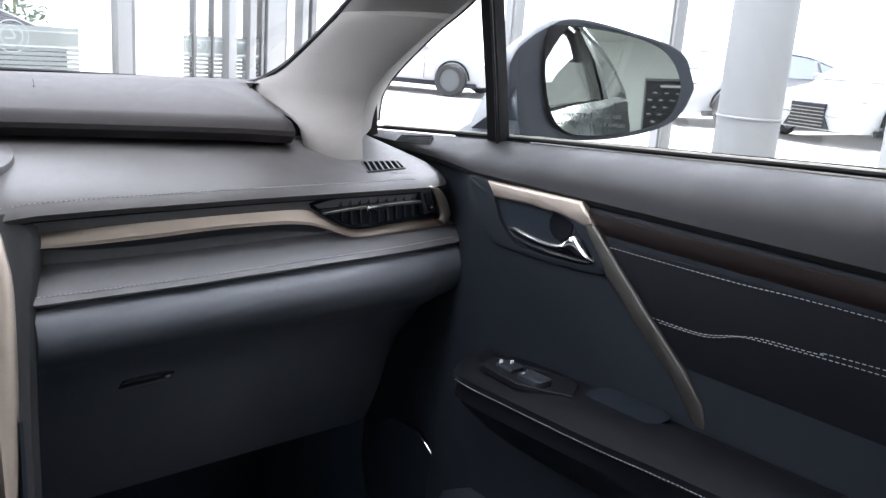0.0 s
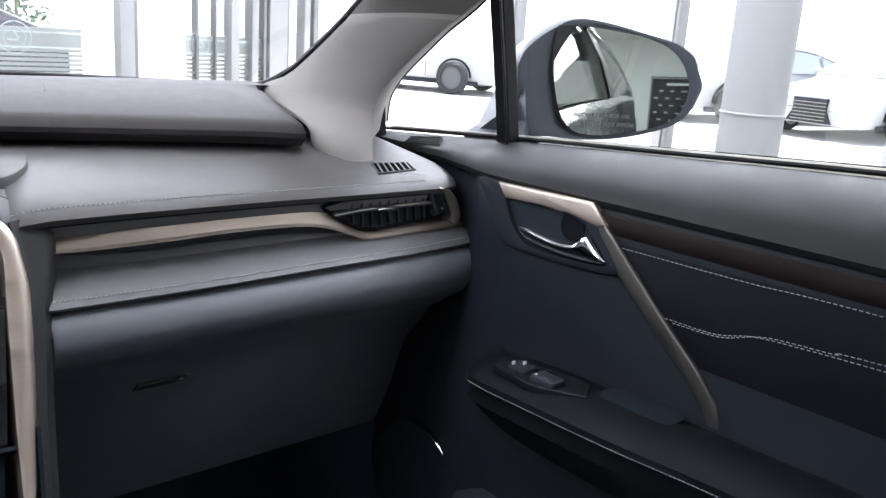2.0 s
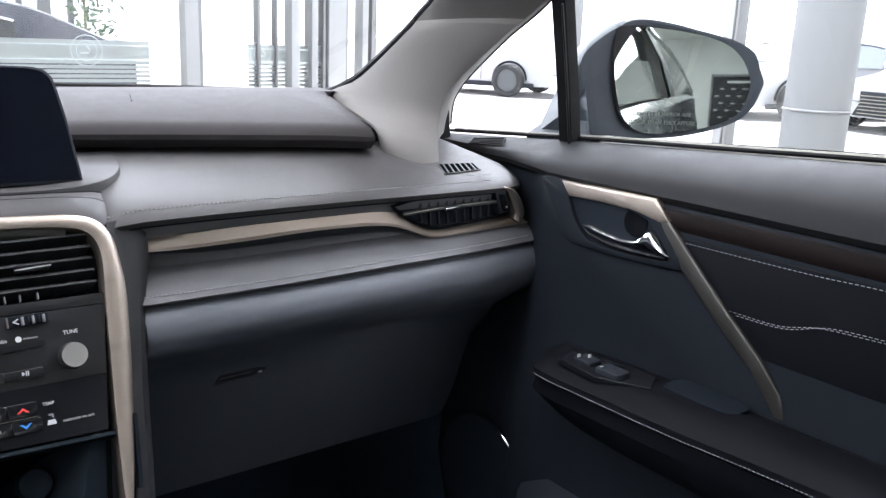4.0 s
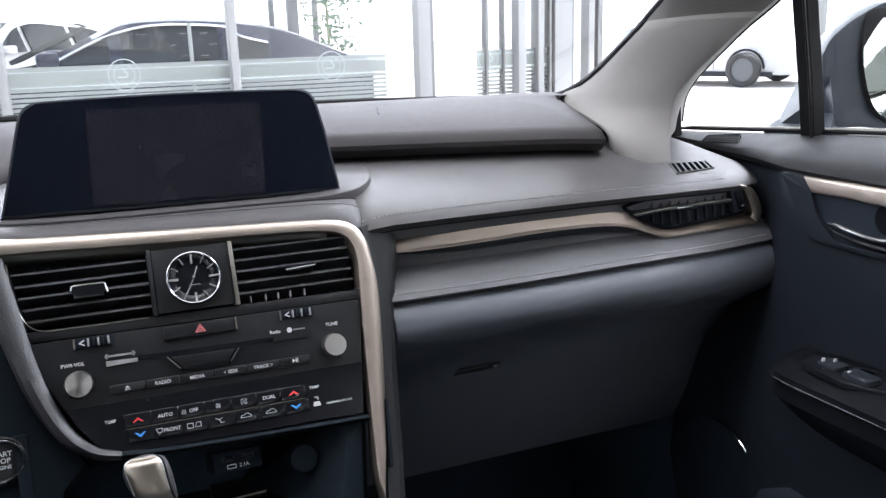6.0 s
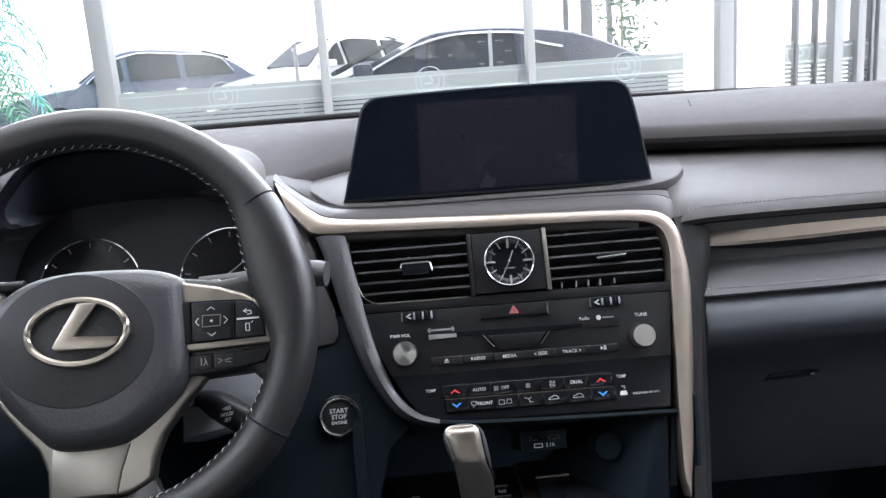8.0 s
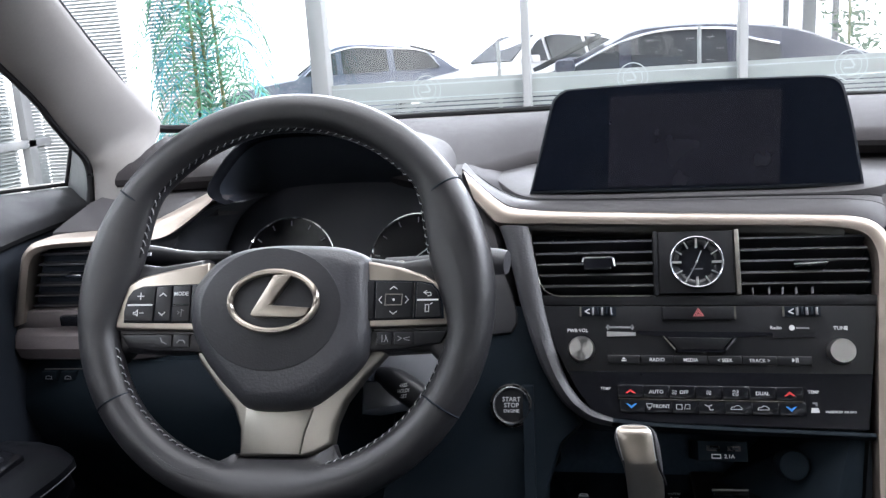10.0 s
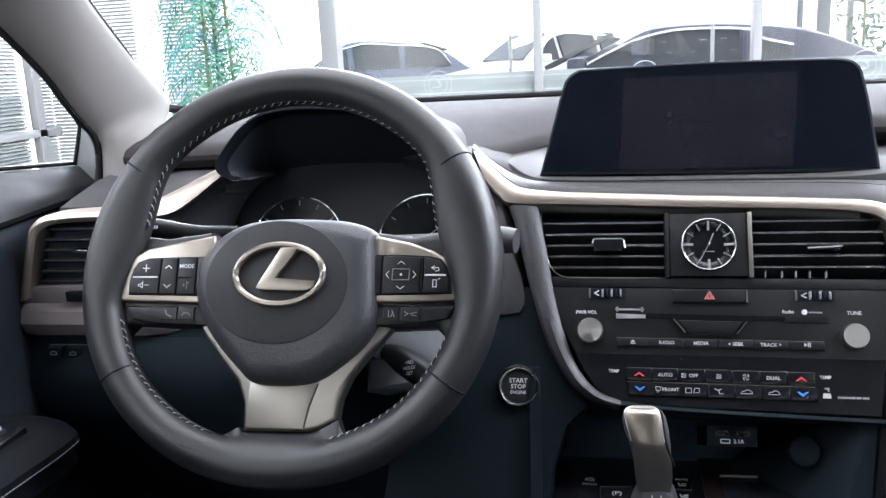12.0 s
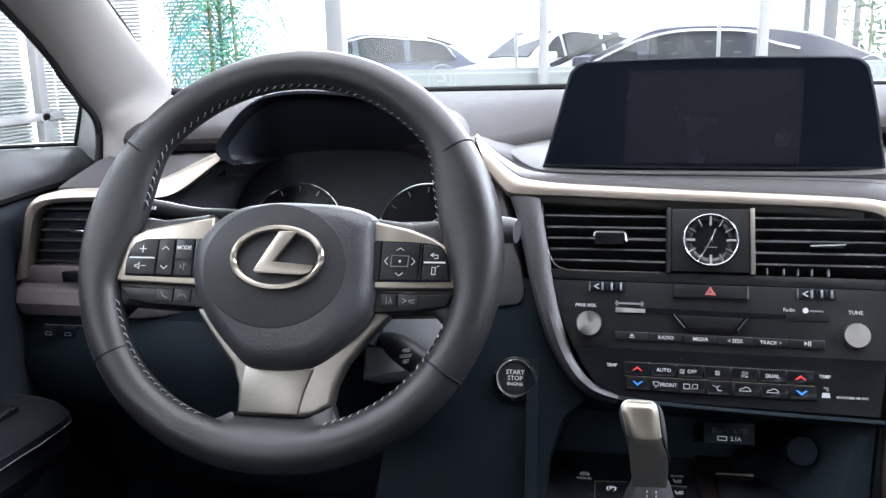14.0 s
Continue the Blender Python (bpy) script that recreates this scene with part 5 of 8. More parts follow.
for i in range(7):
    x0 = -0.079 + i * W7
    cx = x0 + W7 / 2
    k = 0.00025 * i
    up = button(x0 + 0.0002, x0 + W7 - 0.0002, -0.0150 - k, -0.0025 - k, panel, mat=GLOSS)
    dn = button(x0 + 0.0022, x0 + W7 + 0.0018, -0.0290 - k, -0.0170 - k, panel, mat=GLOSS)
    if i in (0, 6):
        part("symbol", slab(SP, [(cx - 0.0052, -0.0108 - k), (cx, -0.0066 - k), (cx + 0.0052, -0.0108 - k), (cx + 0.0030, -0.0108 - k), (cx, -0.0088 - k), (cx - 0.0030, -0.0108 - k)], 0.002, 0.0026), RED, up, "red arrow")
        part("symbol", slab(SP, [(cx - 0.0045, -0.0205 - k), (cx - 0.0024, -0.0205 - k), (cx + 0.0006, -0.0226 - k), (cx + 0.0036, -0.0205 - k), (cx + 0.0058, -0.0205 - k), (cx + 0.0006, -0.0252 - k)], 0.002, 0.0026), BLUE, dn, "blue arrow")
        continue
    if i == 1:
        lettering("AUTO", SP, cx, -0.0090 - k, 0.0048, PRINT, up, d=0.0024)
    elif i == 2:
        part("symbol", strokes(SP, fan(cx - 0.0075, -0.0090 - k, 0.0022), 0.0005, 0.002, 0.0025), PRINT, up)
        lettering("OFF", SP, cx + 0.0015, -0.0090 - k, 0.0048, PRINT, up, d=0.0024)
    elif i == 5:
        lettering("DUAL", SP, cx, -0.0090 - k, 0.0048, PRINT, up, d=0.0024)
    else:
        part("symbol", strokes(SP, fan(cx, -0.0088 - k, 0.0022 if i == 3 else 0.0030), 0.0005, 0.002, 0.0025), PRINT, up)
    y = -0.0228 - k
    if i == 1:
        part("symbol", strokes(SP, [[(cx - 0.0095, y + 0.0025), (cx - 0.004, y + 0.0025), (cx - 0.005, y - 0.001), (cx - 0.0085, y - 0.001), (cx - 0.0095, y + 0.0025)], [(cx - 0.0075, y - 0.003), (cx - 0.006, y - 0.001)]], 0.0005, 0.002, 0.0025), PRINT, dn)
        lettering("FRONT", SP, cx + 0.0045, y, 0.0048, PRINT, dn, d=0.0024)
    elif i == 2:
        part("symbol", strokes(SP, [[(cx - 0.006, y - 0.0022), (cx - 0.006, y + 0.0022), (cx - 0.0008, y + 0.0022), (cx - 0.0008, y - 0.0022), (cx - 0.006, y - 0.0022)], [(cx + 0.0012, y - 0.0022), (cx + 0.0024, y + 0.0022), (cx + 0.0064, y + 0.0022), (cx + 0.0064, y - 0.0018), (cx + 0.0028, y - 0.0018)]], 0.0005, 0.002, 0.0025), PRINT, dn)
    elif i == 3:
        part("symbol", strokes(SP, [[(cx - 0.004, y + 0.0024), (cx - 0.001, y + 0.001), (cx + 0.002, y + 0.0022)], [(cx - 0.0005, y + 0.001), (cx + 0.0005, y - 0.0024), (cx + 0.0035, y - 0.0020)]], 0.0006, 0.002, 0.0025), PRINT, dn)
    elif i in (4, 5):
        part("symbol", strokes(SP, [[(cx - 0.005, y - 0.0012), (cx - 0.004, y + 0.0008), (cx - 0.0015, y + 0.001), (cx, y + 0.0024), (cx + 0.0025, y + 0.0022), (cx + 0.005, y), (cx + 0.005, y - 0.0012), (cx - 0.005, y - 0.0012)]], 0.0005, 0.002, 0.0025), PRINT, dn)
part("divider_line", strokes(SP, [[(-0.078, -0.0160), (0.0905, -0.0175)]], 0.0006, 0.0005, 0.0026), STEEL, panel)
for tx, ty in ((-0.0905, -0.0065), (0.1005, -0.0085)):
    lettering("TEMP", SP, tx, ty, 0.0042, PRINT, panel, d=0.0012)
lettering("PASSENGER AIR BAG", SP, 0.1235, -0.0265, 0.0029, PRINT, panel, d=0.0012)
part("seat_symbol", strokes(SP, [[(0.1000, -0.0185), (0.1025, -0.0185), (0.1025, -0.0205)]], 0.0016, 0.0005, 0.0012), FAINT, panel)
part("lock_symbol", strokes(SP, [[(0.0985, -0.0262), (0.1035, -0.0262)], [(0.0990, -0.0240), (0.1030, -0.0240)]], 0.0022, 0.0005, 0.0012), PRINT, panel)
lettering("PWR·VOL", SP, -0.1165, 0.0505, 0.0047, PRINT, panel, d=0.0005)
lettering("TUNE", SP, 0.1290, 0.0515, 0.0050, PRINT, panel, d=0.0005)
for kx, ky, kr in ((-0.1130, 0.0318, 0.0120), (0.1272, 0.0294, 0.0114)):
    KM = SP @ Matrix.Translation((kx, ky, 0))
    prof = [(kr * 1.10, -0.002), (kr * 1.10, 0.0015), (kr * 1.04, 0.0025), (kr * 1.01, 0.0098), (kr * 0.985, 0.0110), (kr * 0.955, 0.0114), (kr * 0.4, 0.0115), (0.0002, 0.0115)]
    kb = part("knob", loft([[(r * math.cos(a), r * math.sin(a), d) for r, d in prof] for a in [2 * math.pi * i / 40 for i in range(41)]], closed=False), KNOB, panel, "turned aluminium knob")
    kb.matrix_basis = KM
# thumbwheels, hazard switch, disc slot
for x0, x1, y0, y1 in ((-0.1125, -0.0785, 0.0648, 0.0742), (0.0795, 0.1125, 0.0630, 0.0724)):
    tw = part("thumbwheel_recess", slab(SP, rect(x0, x1, y0, y1), -0.002, 0.0008), DARK, panel)
    part("symbol", strokes(SP, [[(x0 + 0.0078, y1 - 0.0025), (x0 + 0.004, (y0 + y1) / 2), (x0 + 0.0078, y0 + 0.0025)]], 0.0010, 0.001, 0.003), PRINT, tw)
    for j in range(5):
        part("rib", slab(SP, rect(x0 + 0.0105 + j * 0.0044, x0 + 0.0125 + j * 0.0044, y0 + 0.001, y1 - 0.001), 0.0, 0.004, 0.0008), FAINT if j % 2 == 0 else DARK, tw)
    part("edge_mark", slab(SP, rect(x0 - 0.0016, x0, y0, y1), -0.001, 0.002), STEEL, tw)
hz = part("hazard_switch", slab(SP, rect(-0.034, 0.0335, 0.0608, 0.0732), -0.002, 0.003, 0.0012), SATIN_BLACK, panel, "black hazard switch with a red triangle")
part("symbol", strokes(SP, [[(-0.0045, 0.0640), (0.0045, 0.0640), (0.0, 0.0712), (-0.0045, 0.0640)]], 0.0007, 0.003, 0.0036), PINK, hz)
part("symbol", strokes(SP, [[(-0.0022, 0.0655), (0.0022, 0.0655), (0.0, 0.0688), (-0.0022, 0.0655)]], 0.0006, 0.003, 0.0036), PINK, hz)
part("bright_end", slab(SP, rect(0.0335, 0.0350, 0.0608, 0.0732), -0.001, 0.0034), STEEL, hz)
slot = part("disc_slot", slab(SP, [(-0.059, 0.0500), (0.072, 0.0475), (0.072, 0.0450), (0.034, 0.0435), (0.023, 0.0300), (-0.022, 0.0305), (-0.033, 0.0440), (-0.059, 0.0465)], -0.004, 0.0008), GLOSS, panel, "dark disc slot")
part("slot_edge", strokes(SP, [[(-0.033, 0.0435), (-0.022, 0.0302), (0.023, 0.0298), (0.034, 0.0432)]], 0.0022, 0.0, 0.003), GLOSS, slot)
# highlights drawn as strokes: bright on the left, dim on the right
for q0, q1, mat in (((-0.0335, 0.0440), (-0.0235, 0.0320), STEEL), ((0.0245, 0.0312), (0.0330, 0.0420), RIM_GRAIN)):
    part("slot_glint", strokes(SP, [[q0, q1]], 0.0012, 0.001, 0.0034), mat, slot)
part("slot_cover", slab(SP, [(-0.020, 0.0320), (0.021, 0.0315), (0.030, 0.0425), (-0.030, 0.0435)], 0.0, 0.0016, 0.0008), SATIN_BLACK, slot)
part("side_plate", slab(SP, [(-0.088, 0.0445), (-0.060, 0.0450), (-0.060, 0.0485), (-0.088, 0.0495)], -0.001, 0.0012), SILVER, slot)
part("side_plate", slab(SP, [(0.068, 0.0425), (0.106, 0.0430), (0.106, 0.0475), (0.068, 0.0478)], -0.001, 0.0012), SATIN_BLACK, slot)
part("service_mark", strokes(SP, [[(-0.085, 0.0537), (-0.065, 0.0536)], [(-0.0868, 0.0552), (-0.0876, 0.0537), (-0.0868, 0.0522)], [(-0.0632, 0.0551), (-0.0624, 0.0536), (-0.0632, 0.0521)]], 0.0019, 0.0, 0.0006), FAINT, panel)
lettering("Radio", SP, 0.0710, 0.0523, 0.0046, PRINT, panel, d=0.0005)
part("service_mark", slab(SP, circle(0.0855, 0.0522, 0.0026, 16), -0.001, 0.0006), PRINT, panel)
part("service_mark", strokes(SP, [[(0.090, 0.0520), (0.1005, 0.0518)]], 0.0014, 0.0, 0.0006), FAINT, panel)

# pedestal of the display
ped = [(-0.250, 1.12, 1.117), (-0.232, 1.055, 1.113), (-0.206, 0.985, 1.107), (-0.184, 0.942, 1.101), (-0.160, 0.926, 1.098), (-0.10, 0.921, 1.0965), (0.0, 0.919, 1.096), (0.10, 0.917, 1.0955), (0.155, 0.917, 1.096), (0.19, 0.926, 1.0985), (0.213, 0.948, 1.1015), (0.229, 0.985, 1.105), (0.250, 1.084, 1.107), (0.262, 1.15, 1.109), (0.0, 1.20, 1.11), (-0.24, 1.20, 1.12)]
pp = spline(ped + ped[:1], 97)[:-1]
pc = Vector((0.0, 1.05, 1.102))
secs = []
for k, dz in ((1.006, -0.04), (1.0, -0.003), (0.993, 0.0005), (0.98, 0.0015), (0.5, 0.002)):
    secs.append([Vector((pc.x + (p.x - pc.x) * k, pc.y + (p.y - pc.y) * k, p.z + dz)) for p in pp])
base = part("display_pedestal", loft(secs), PEDESTAL, dash, "dark grey display pedestal")
rim_o = [(-0.236, 0.897, 1.139), (-0.215, 0.888, 1.121), (-0.197, 0.881, 1.107), (-0.180, 0.877, 1.099), (-0.141, 0.875, 1.095), (-0.06, 0.8735, 1.0915), (0.03, 0.872, 1.088), (0.11, 0.870, 1.085), (0.150, 0.869, 1.082), (0.172, 0.867, 1.074), (0.184, 0.868, 1.062), (0.190, 0.872, 1.045)]
rim_i = [(-0.255, 1.06, 1.122), (-0.236, 1.00, 1.117), (-0.210, 0.960, 1.107), (-0.180, 0.932, 1.098), (-0.141, 0.924, 1.0955), (-0.06, 0.920, 1.0945), (0.03, 0.919, 1.094), (0.11, 0.917, 1.0935), (0.160, 0.918, 1.092), (0.19, 0.925, 1.088), (0.205, 0.930, 1.074), (0.208, 0.925, 1.050)]
a, b = spline(rim_o, 70), spline(rim_i, 70)
secs = []
for p, q in zip(a, b):
    secs.append([p + Vector((0, 0.01, -0.03)), p + Vector((0, -0.001, -0.006)), p + Vector((0, 0.002, -0.001)), p.lerp(q, 0.2) + Vector((0, 0, 0.0025)), p.lerp(q, 0.5) + Vector((0, 0, 0.0035)), p.lerp(q, 0.8) + Vector((0, 0, 0.002)), q + Vector((0, -0.003, 0.0005)), q + Vector((0, -0.001, -0.003)), q + Vector((0, 0.01, -0.03))])
rim_p = part("pedestal_rim", loft(secs), PEDESTAL, dash, "soft grey rim with a seam below the display")
for k, rr in ((0.62, 0.0008), (1.0, 0.0012)):
    part("rim_seam", tube([p.lerp(q, k) + Vector((0, -0.001 if k == 1.0 else 0, 0.0026 if k < 1 else 0.0008)) for p, q in zip(a, b)][4:-3], rr, 6), RUBBER, rim_p, "dark seam")

# ---- display ----
VP = tilted((0.002, 0.937, 1.10), 15)
disp = thing("display", (0.0, 0.95, 1.09), "wide black dashboard display, switched off", "display")
d_out = [(-0.1705, 0.002), (-0.168, 0.010), (-0.155, 0.060), (-0.145, 0.098), (-0.140, 0.108), (-0.131, 0.1145), (-0.115, 0.1165), (0.0, 0.1185), (0.12, 0.1165), (0.146, 0.1145), (0.156, 0.109), (0.161, 0.098), (0.168, 0.060), (0.1745, 0.010), (0.1755, 0.000), (0.0, 0.000)]
dp = [(p.x, p.y) for p in spline([(*p, 0) for p in d_out[:-2]], 60)] + [(0.1755, -0.001), (0.0, -0.0005)]
part("shell", slab(VP, dp, -0.030, 0.0, 0.003, 3), PLASTIC, disp, "black display shell")
part("screen_glass", slab(VP, [(x * 0.982 + 0.0, 0.003 + y * 0.955) for x, y in dp], -0.002, 0.0012), SCREEN, disp, "glossy black cover glass")
part("lcd", slab(VP, [(-0.0845, 0.006), (0.0915, 0.0045), (0.0975, 0.1035), (-0.0805, 0.1045)], 0.0, 0.0016), LCD, disp, "unlit display area")

# ---- driver's side of the dashboard ----
ho = [(-0.389, 1.185), (-0.337, 1.178), (-0.295, 1.163), (-0.270, 1.144), (-0.258, 1.120), (-0.254, 1.10)]
hp = spline([(-0.500, 0.874, 1.1140), (-0.5105, 0.866, 1.1235), (-0.5125, 0.868, 1.135), (-0.5070, 0.880, 1.149), (-0.4960, 0.894, 1.1665), (-0.4845, 0.908, 1.178), (-0.467, 0.916, 1.1845), (-0.436, 0.924, 1.1873)] + [(x, 0.925, z) for x, z in ho], 44)
hb = spline([(-0.530, 1.09, 1.105), (-0.528, 1.09, 1.115), (-0.522, 1.09, 1.13), (-0.514, 1.09, 1.145), (-0.500, 1.09, 1.158), (-0.484, 1.09, 1.167), (-0.465, 1.09, 1.172), (-0.436, 1.09, 1.174)] + [(x * 0.96 - 0.012, 1.09, 1.10 + (z - 1.10) * 0.85) for x, z in ho], 44)
hi = [Vector((-0.40 + (q.x + 0.40) * 0.955, q.y + 0.010, 1.095 + (q.z - 1.095) * 0.90)) for q in hp]
hf = spline([(-0.496, 1.0, 1.1045), (-0.500, 1.0, 1.104), (-0.503, 1.0, 1.1035), (-0.503, 1.0, 1.104), (-0.500, 1.0, 1.1055), (-0.492, 1.0, 1.108), (-0.475, 1.0, 1.1105), (-0.442, 1.0, 1.114)] + [(-0.40 + (x + 0.40) * 0.93, 1.0, 1.085 + (z - 1.085) * 0.30) for x, z in ho], 44)
hood = part("instrument_hood", loft([[b, p.lerp(b, 0.5) + Vector((0, 0, 0.005)), p + Vector((0, 0.014, 0.0025)), p + Vector((0, 0.003, 0.0008)), p] for p, b in zip(hp, hb)], closed=False), PAD, dash, "arched black instrument hood")
secs = []
for p, q, f in zip(hp, hi, hf):
    secs.append([p + Vector((0, 0.001, 0.0004)), p + Vector((0, -0.0045, -0.001)), p.lerp(q, 0.30) + Vector((0, -0.0095, 0)), p.lerp(q, 0.70) + Vector((0, -0.0085, 0)), q + Vector((0, -0.004, 0)), q + Vector((0, 0.006, 0))])
part("hood_lip", loft(secs, closed=False), HOOD_BLACK, hood, "rounded black hood lip")
part("hood_lining", loft([[q + Vector((0, 0.006, 0)), q.lerp(f, 0.3), q.lerp(f, 0.65), f, f + Vector((0, 0.03, -0.03))] for q, f in zip(hi, hf)], closed=False), PLASTIC, hood, "dark grey lining under the hood")
IP = tilted((-0.40, 0.985, 1.06), 22)
clu = thing("instrument_cluster", (-0.40, 0.98, 1.0), "dark instrument cluster with two unlit ring gauges", "instrument cluster")
part("backing", slab(IP, [(-0.17, -0.09), (0.17, -0.09), (0.15, 0.03), (0.10, 0.05), (0.0, 0.056), (-0.10, 0.045), (-0.15, 0.01)], -0.02, -0.006), DARK, clu)
fc = [(-0.155, -0.08), (-0.162, -0.02), (-0.1556, 0.0137), (-0.141, 0.0308), (-0.123, 0.0406), (-0.0874, 0.0504), (-0.0425, 0.0561), (0.002, 0.0582), (0.046, 0.0568), (0.098, 0.0515), (0.14, 0.040), (0.162, 0.015), (0.17, -0.03), (0.16, -0.08)]
part("cover_lens", slab(IP, [(p.x, p.y) for p in spline([(*p, 0) for p in fc], 40)], -0.004, 0.004, 0.002), SMOKE, clu, "smoked cover")
for gx in (-0.066, 0.094):
    gy = -0.044
    ring = [IP @ Vector((gx + 0.058 * math.cos(a), gy + 0.058 * math.sin(a), 0.005)) for a in [2 * math.pi * i / 48 for i in range(48)]]
    g = part("gauge_ring", tube(ring, 0.0011, 6, closed=True), CHROME, clu, "thin bright gauge ring")
    part("gauge_face", slab(IP, circle(gx, gy, 0.057, 40), -0.002, 0.0045), GLOSS, g)
    for i in range(-4, 5):
        a = radians(90 - i * 27)
        part("tick", strokes(IP, [[(gx + 0.048 * math.cos(a), gy + 0.048 * math.sin(a)), (gx + 0.053 * math.cos(a), gy + 0.053 * math.sin(a))]], 0.0012, 0.0045, 0.0052), FAINT, g)
    part("needle", strokes(IP, [[(gx - 0.004, gy + 0.004), (gx + 0.014, gy + 0.017)]], 0.0010, 0.005, 0.006), PRINT, g)
# binnacle lip around the cluster
lip = spline([(-0.590, 0.880, 0.990), (-0.5844, 0.883, 1.036), (-0.5786, 0.885, 1.0505), (-0.5667, 0.885, 1.0707), (-0.550, 0.885, 1.0887), (-0.5233, 0.888, 1.1052), (-0.506, 0.900, 1.1085)], 40)
lip2 = [p + Vector((0.036, 0.060, -0.010)).lerp(Vector((0.010, 0.100, -0.006)), (k / 39) ** 2) for k, p in enumerate(lip)]
part("binnacle_wall", loft([[p, p.lerp(q, 0.06) + Vector((0.0015, 0, 0.0005)), p.lerp(q, 0.25) + Vector((0.004, -0.004, -0.001)), p.lerp(q, 0.6) + Vector((0.002, -0.002, 0)), q, q + Vector((-0.01, 0.05, 0)), p + Vector((-0.008, 0.04, 0))] for p, q in zip(lip, lip2)]), BINNACLE, dash, "smooth dark binnacle side")
part("binnacle_edge", tube([p + Vector((-0.001, -0.001, 0)) for p in lip], 0.0022, 8), BINNACLE, dash)
out_c = spline([(-0.665, 0.893, 0.985), (-0.650, 0.888, 1.036), (-0.640, 0.884, 1.055), (-0.610, 0.881, 1.070), (-0.578, 0.879, 1.081), (-0.540, 0.880, 1.099), (-0.512, 0.882, 1.1115)], 40)
part("binnacle_cowl", loft([[p + Vector((0, 0.03, 0)), p, p.lerp(q, 0.2) + Vector((0, -0.001, 0)), p.lerp(q, 0.8), q, q + Vector((0, 0.03, 0))] for p, q in zip(lip, out_c)]), BINNACLE, dash, "dark grey cowl beside the cluster")
lipr = spline([(-0.195, 0.83, 0.97), (-0.200, 0.845, 1.02), (-0.212, 0.86, 1.07), (-0.226, 0.90, 1.090), (-0.238, 0.935, 1.096)], 30)
lipr2 = spline([(-0.235, 0.97, 0.97), (-0.24, 0.975, 1.02), (-0.245, 0.98, 1.06), (-0.25, 0.985, 1.082), (-0.262, 0.99, 1.090)], 30)
part("binnacle_wall", loft([[p, q, q + Vector((0.03, 0.03, 0)), p + Vector((0.018, 0.03, 0)), p + Vector((0.012, 0.004, 0))] for p, q in zip(lipr, lipr2)]), PAD, dash, "dark binnacle side")
# soft fold between the hood and the display pedestal
secs = []
for x, y, z in ((-0.266, 0.936, 1.120), (-0.255, 0.940, 1.1185), (-0.245, 0.950, 1.117), (-0.232, 0.965, 1.1135), (-0.215, 0.975, 1.108), (-0.19, 0.98, 1.098)):
    secs.append([(x, y + 0.004, z - 0.03), (x, y, z - 0.004), (x, y + 0.004, z), (x, y + 0.03, z + 0.004), (x, y + 0.08, z + 0.009), (x, y + 0.14, z + 0.012), (x, y + 0.14, z - 0.03)])
part("hood_fold", loft(secs), PAD, dash, "soft grey fold beside the hood")
# champagne trim left of the hood
lt_t = [(-0.690, 1.081), (-0.645, 1.084), (-0.606, 1.0900), (-0.575, 1.1015), (-0.548, 1.1135), (-0.517, 1.1265)]
lt_b = [(-0.690, 1.071), (-0.645, 1.073), (-0.605, 1.075), (-0.575, 1.0785), (-0.548, 1.0920), (-0.512, 1.1165)]
part("champagne_trim", ribbon(facing(0.875), lt_t, lt_b, -0.012, 0.002, 0.010, -0.03, 30), CHAMP, dash, "satin champagne trim beside the hood")
part("upper_face", loft([[(x, 1.04, 1.108), (x, 0.985, min(1.110, z + 0.022)), (x, 0.925, z + 0.008), (x, 0.900, z + 0.001), (x, 0.896, z - 0.012), (x, 0.95, z - 0.02)] for x, z in ((-0.735, 1.080), (-0.690, 1.081), (-0.645, 1.084), (-0.606, 1.090), (-0.575, 1.1000), (-0.548, 1.105), (-0.52, 1.108))]), PAD, dash, "soft grey face above the trim")
# outer left outlet
lo_o = [(-0.783, 0.974), (-0.772, 1.010), (-0.760, 1.048), (-0.752, 1.066), (-0.735, 1.077), (-0.705, 1.081), (-0.655, 1.083)]
lo_i = [(-0.765, 0.980), (-0.757, 1.010), (-0.747, 1.044), (-0.740, 1.058), (-0.728, 1.066), (-0.705, 1.070), (-0.655, 1.072)]
part("champagne_bezel", ribbon(facing(0.865), lo_o, lo_i, -0.004, 0.006, 0.004, -0.03, 40), CHAMP, dash, "satin champagne outlet bezel")
lv = part("air_outlet", slab(facing(0.872), [(-0.765, 0.985), (-0.735, 1.07), (-0.59, 1.075), (-0.59, 0.985)], -0.03, -0.012), DARK, dash, "dark driver's air outlet")
for i in range(6):
    z = 0.998 + i * 0.0125
    part("slat", slab(facing(0.872), [(-0.757 + i * 0.004, z - 0.0012), (-0.62, z - 0.0012), (-0.62, z + 0.0012), (-0.756 + i * 0.004, z + 0.0012)], -0.012, 0.0, 0.0005), VENT, lv)
    if i < 4:
        part("bright_line", strokes(facing(0.872), [[(-0.752 + i * 0.004, z + 0.0008), (-0.63, z + 0.0008)]], 0.0006, -0.001, 0.0008), STEEL, lv)
part("tab", box(-0.700, -0.680, 0.860, 0.874, 1.0345, 1.0385, 0.001), CHROME, lv)
part("lower_sill", slab(facing(0.870), [(-0.782, 0.970), (-0.762, 0.993), (-0.60, 0.996), (-0.60, 0.974)], -0.03, 0.004, 0.003), BROWNGREY, dash, "dark taupe outlet sill")
part("thumbwheel", box(-0.715, -0.690, 0.858, 0.872, 0.977, 0.989, 0.001), GLOSS, dash)
secs = []
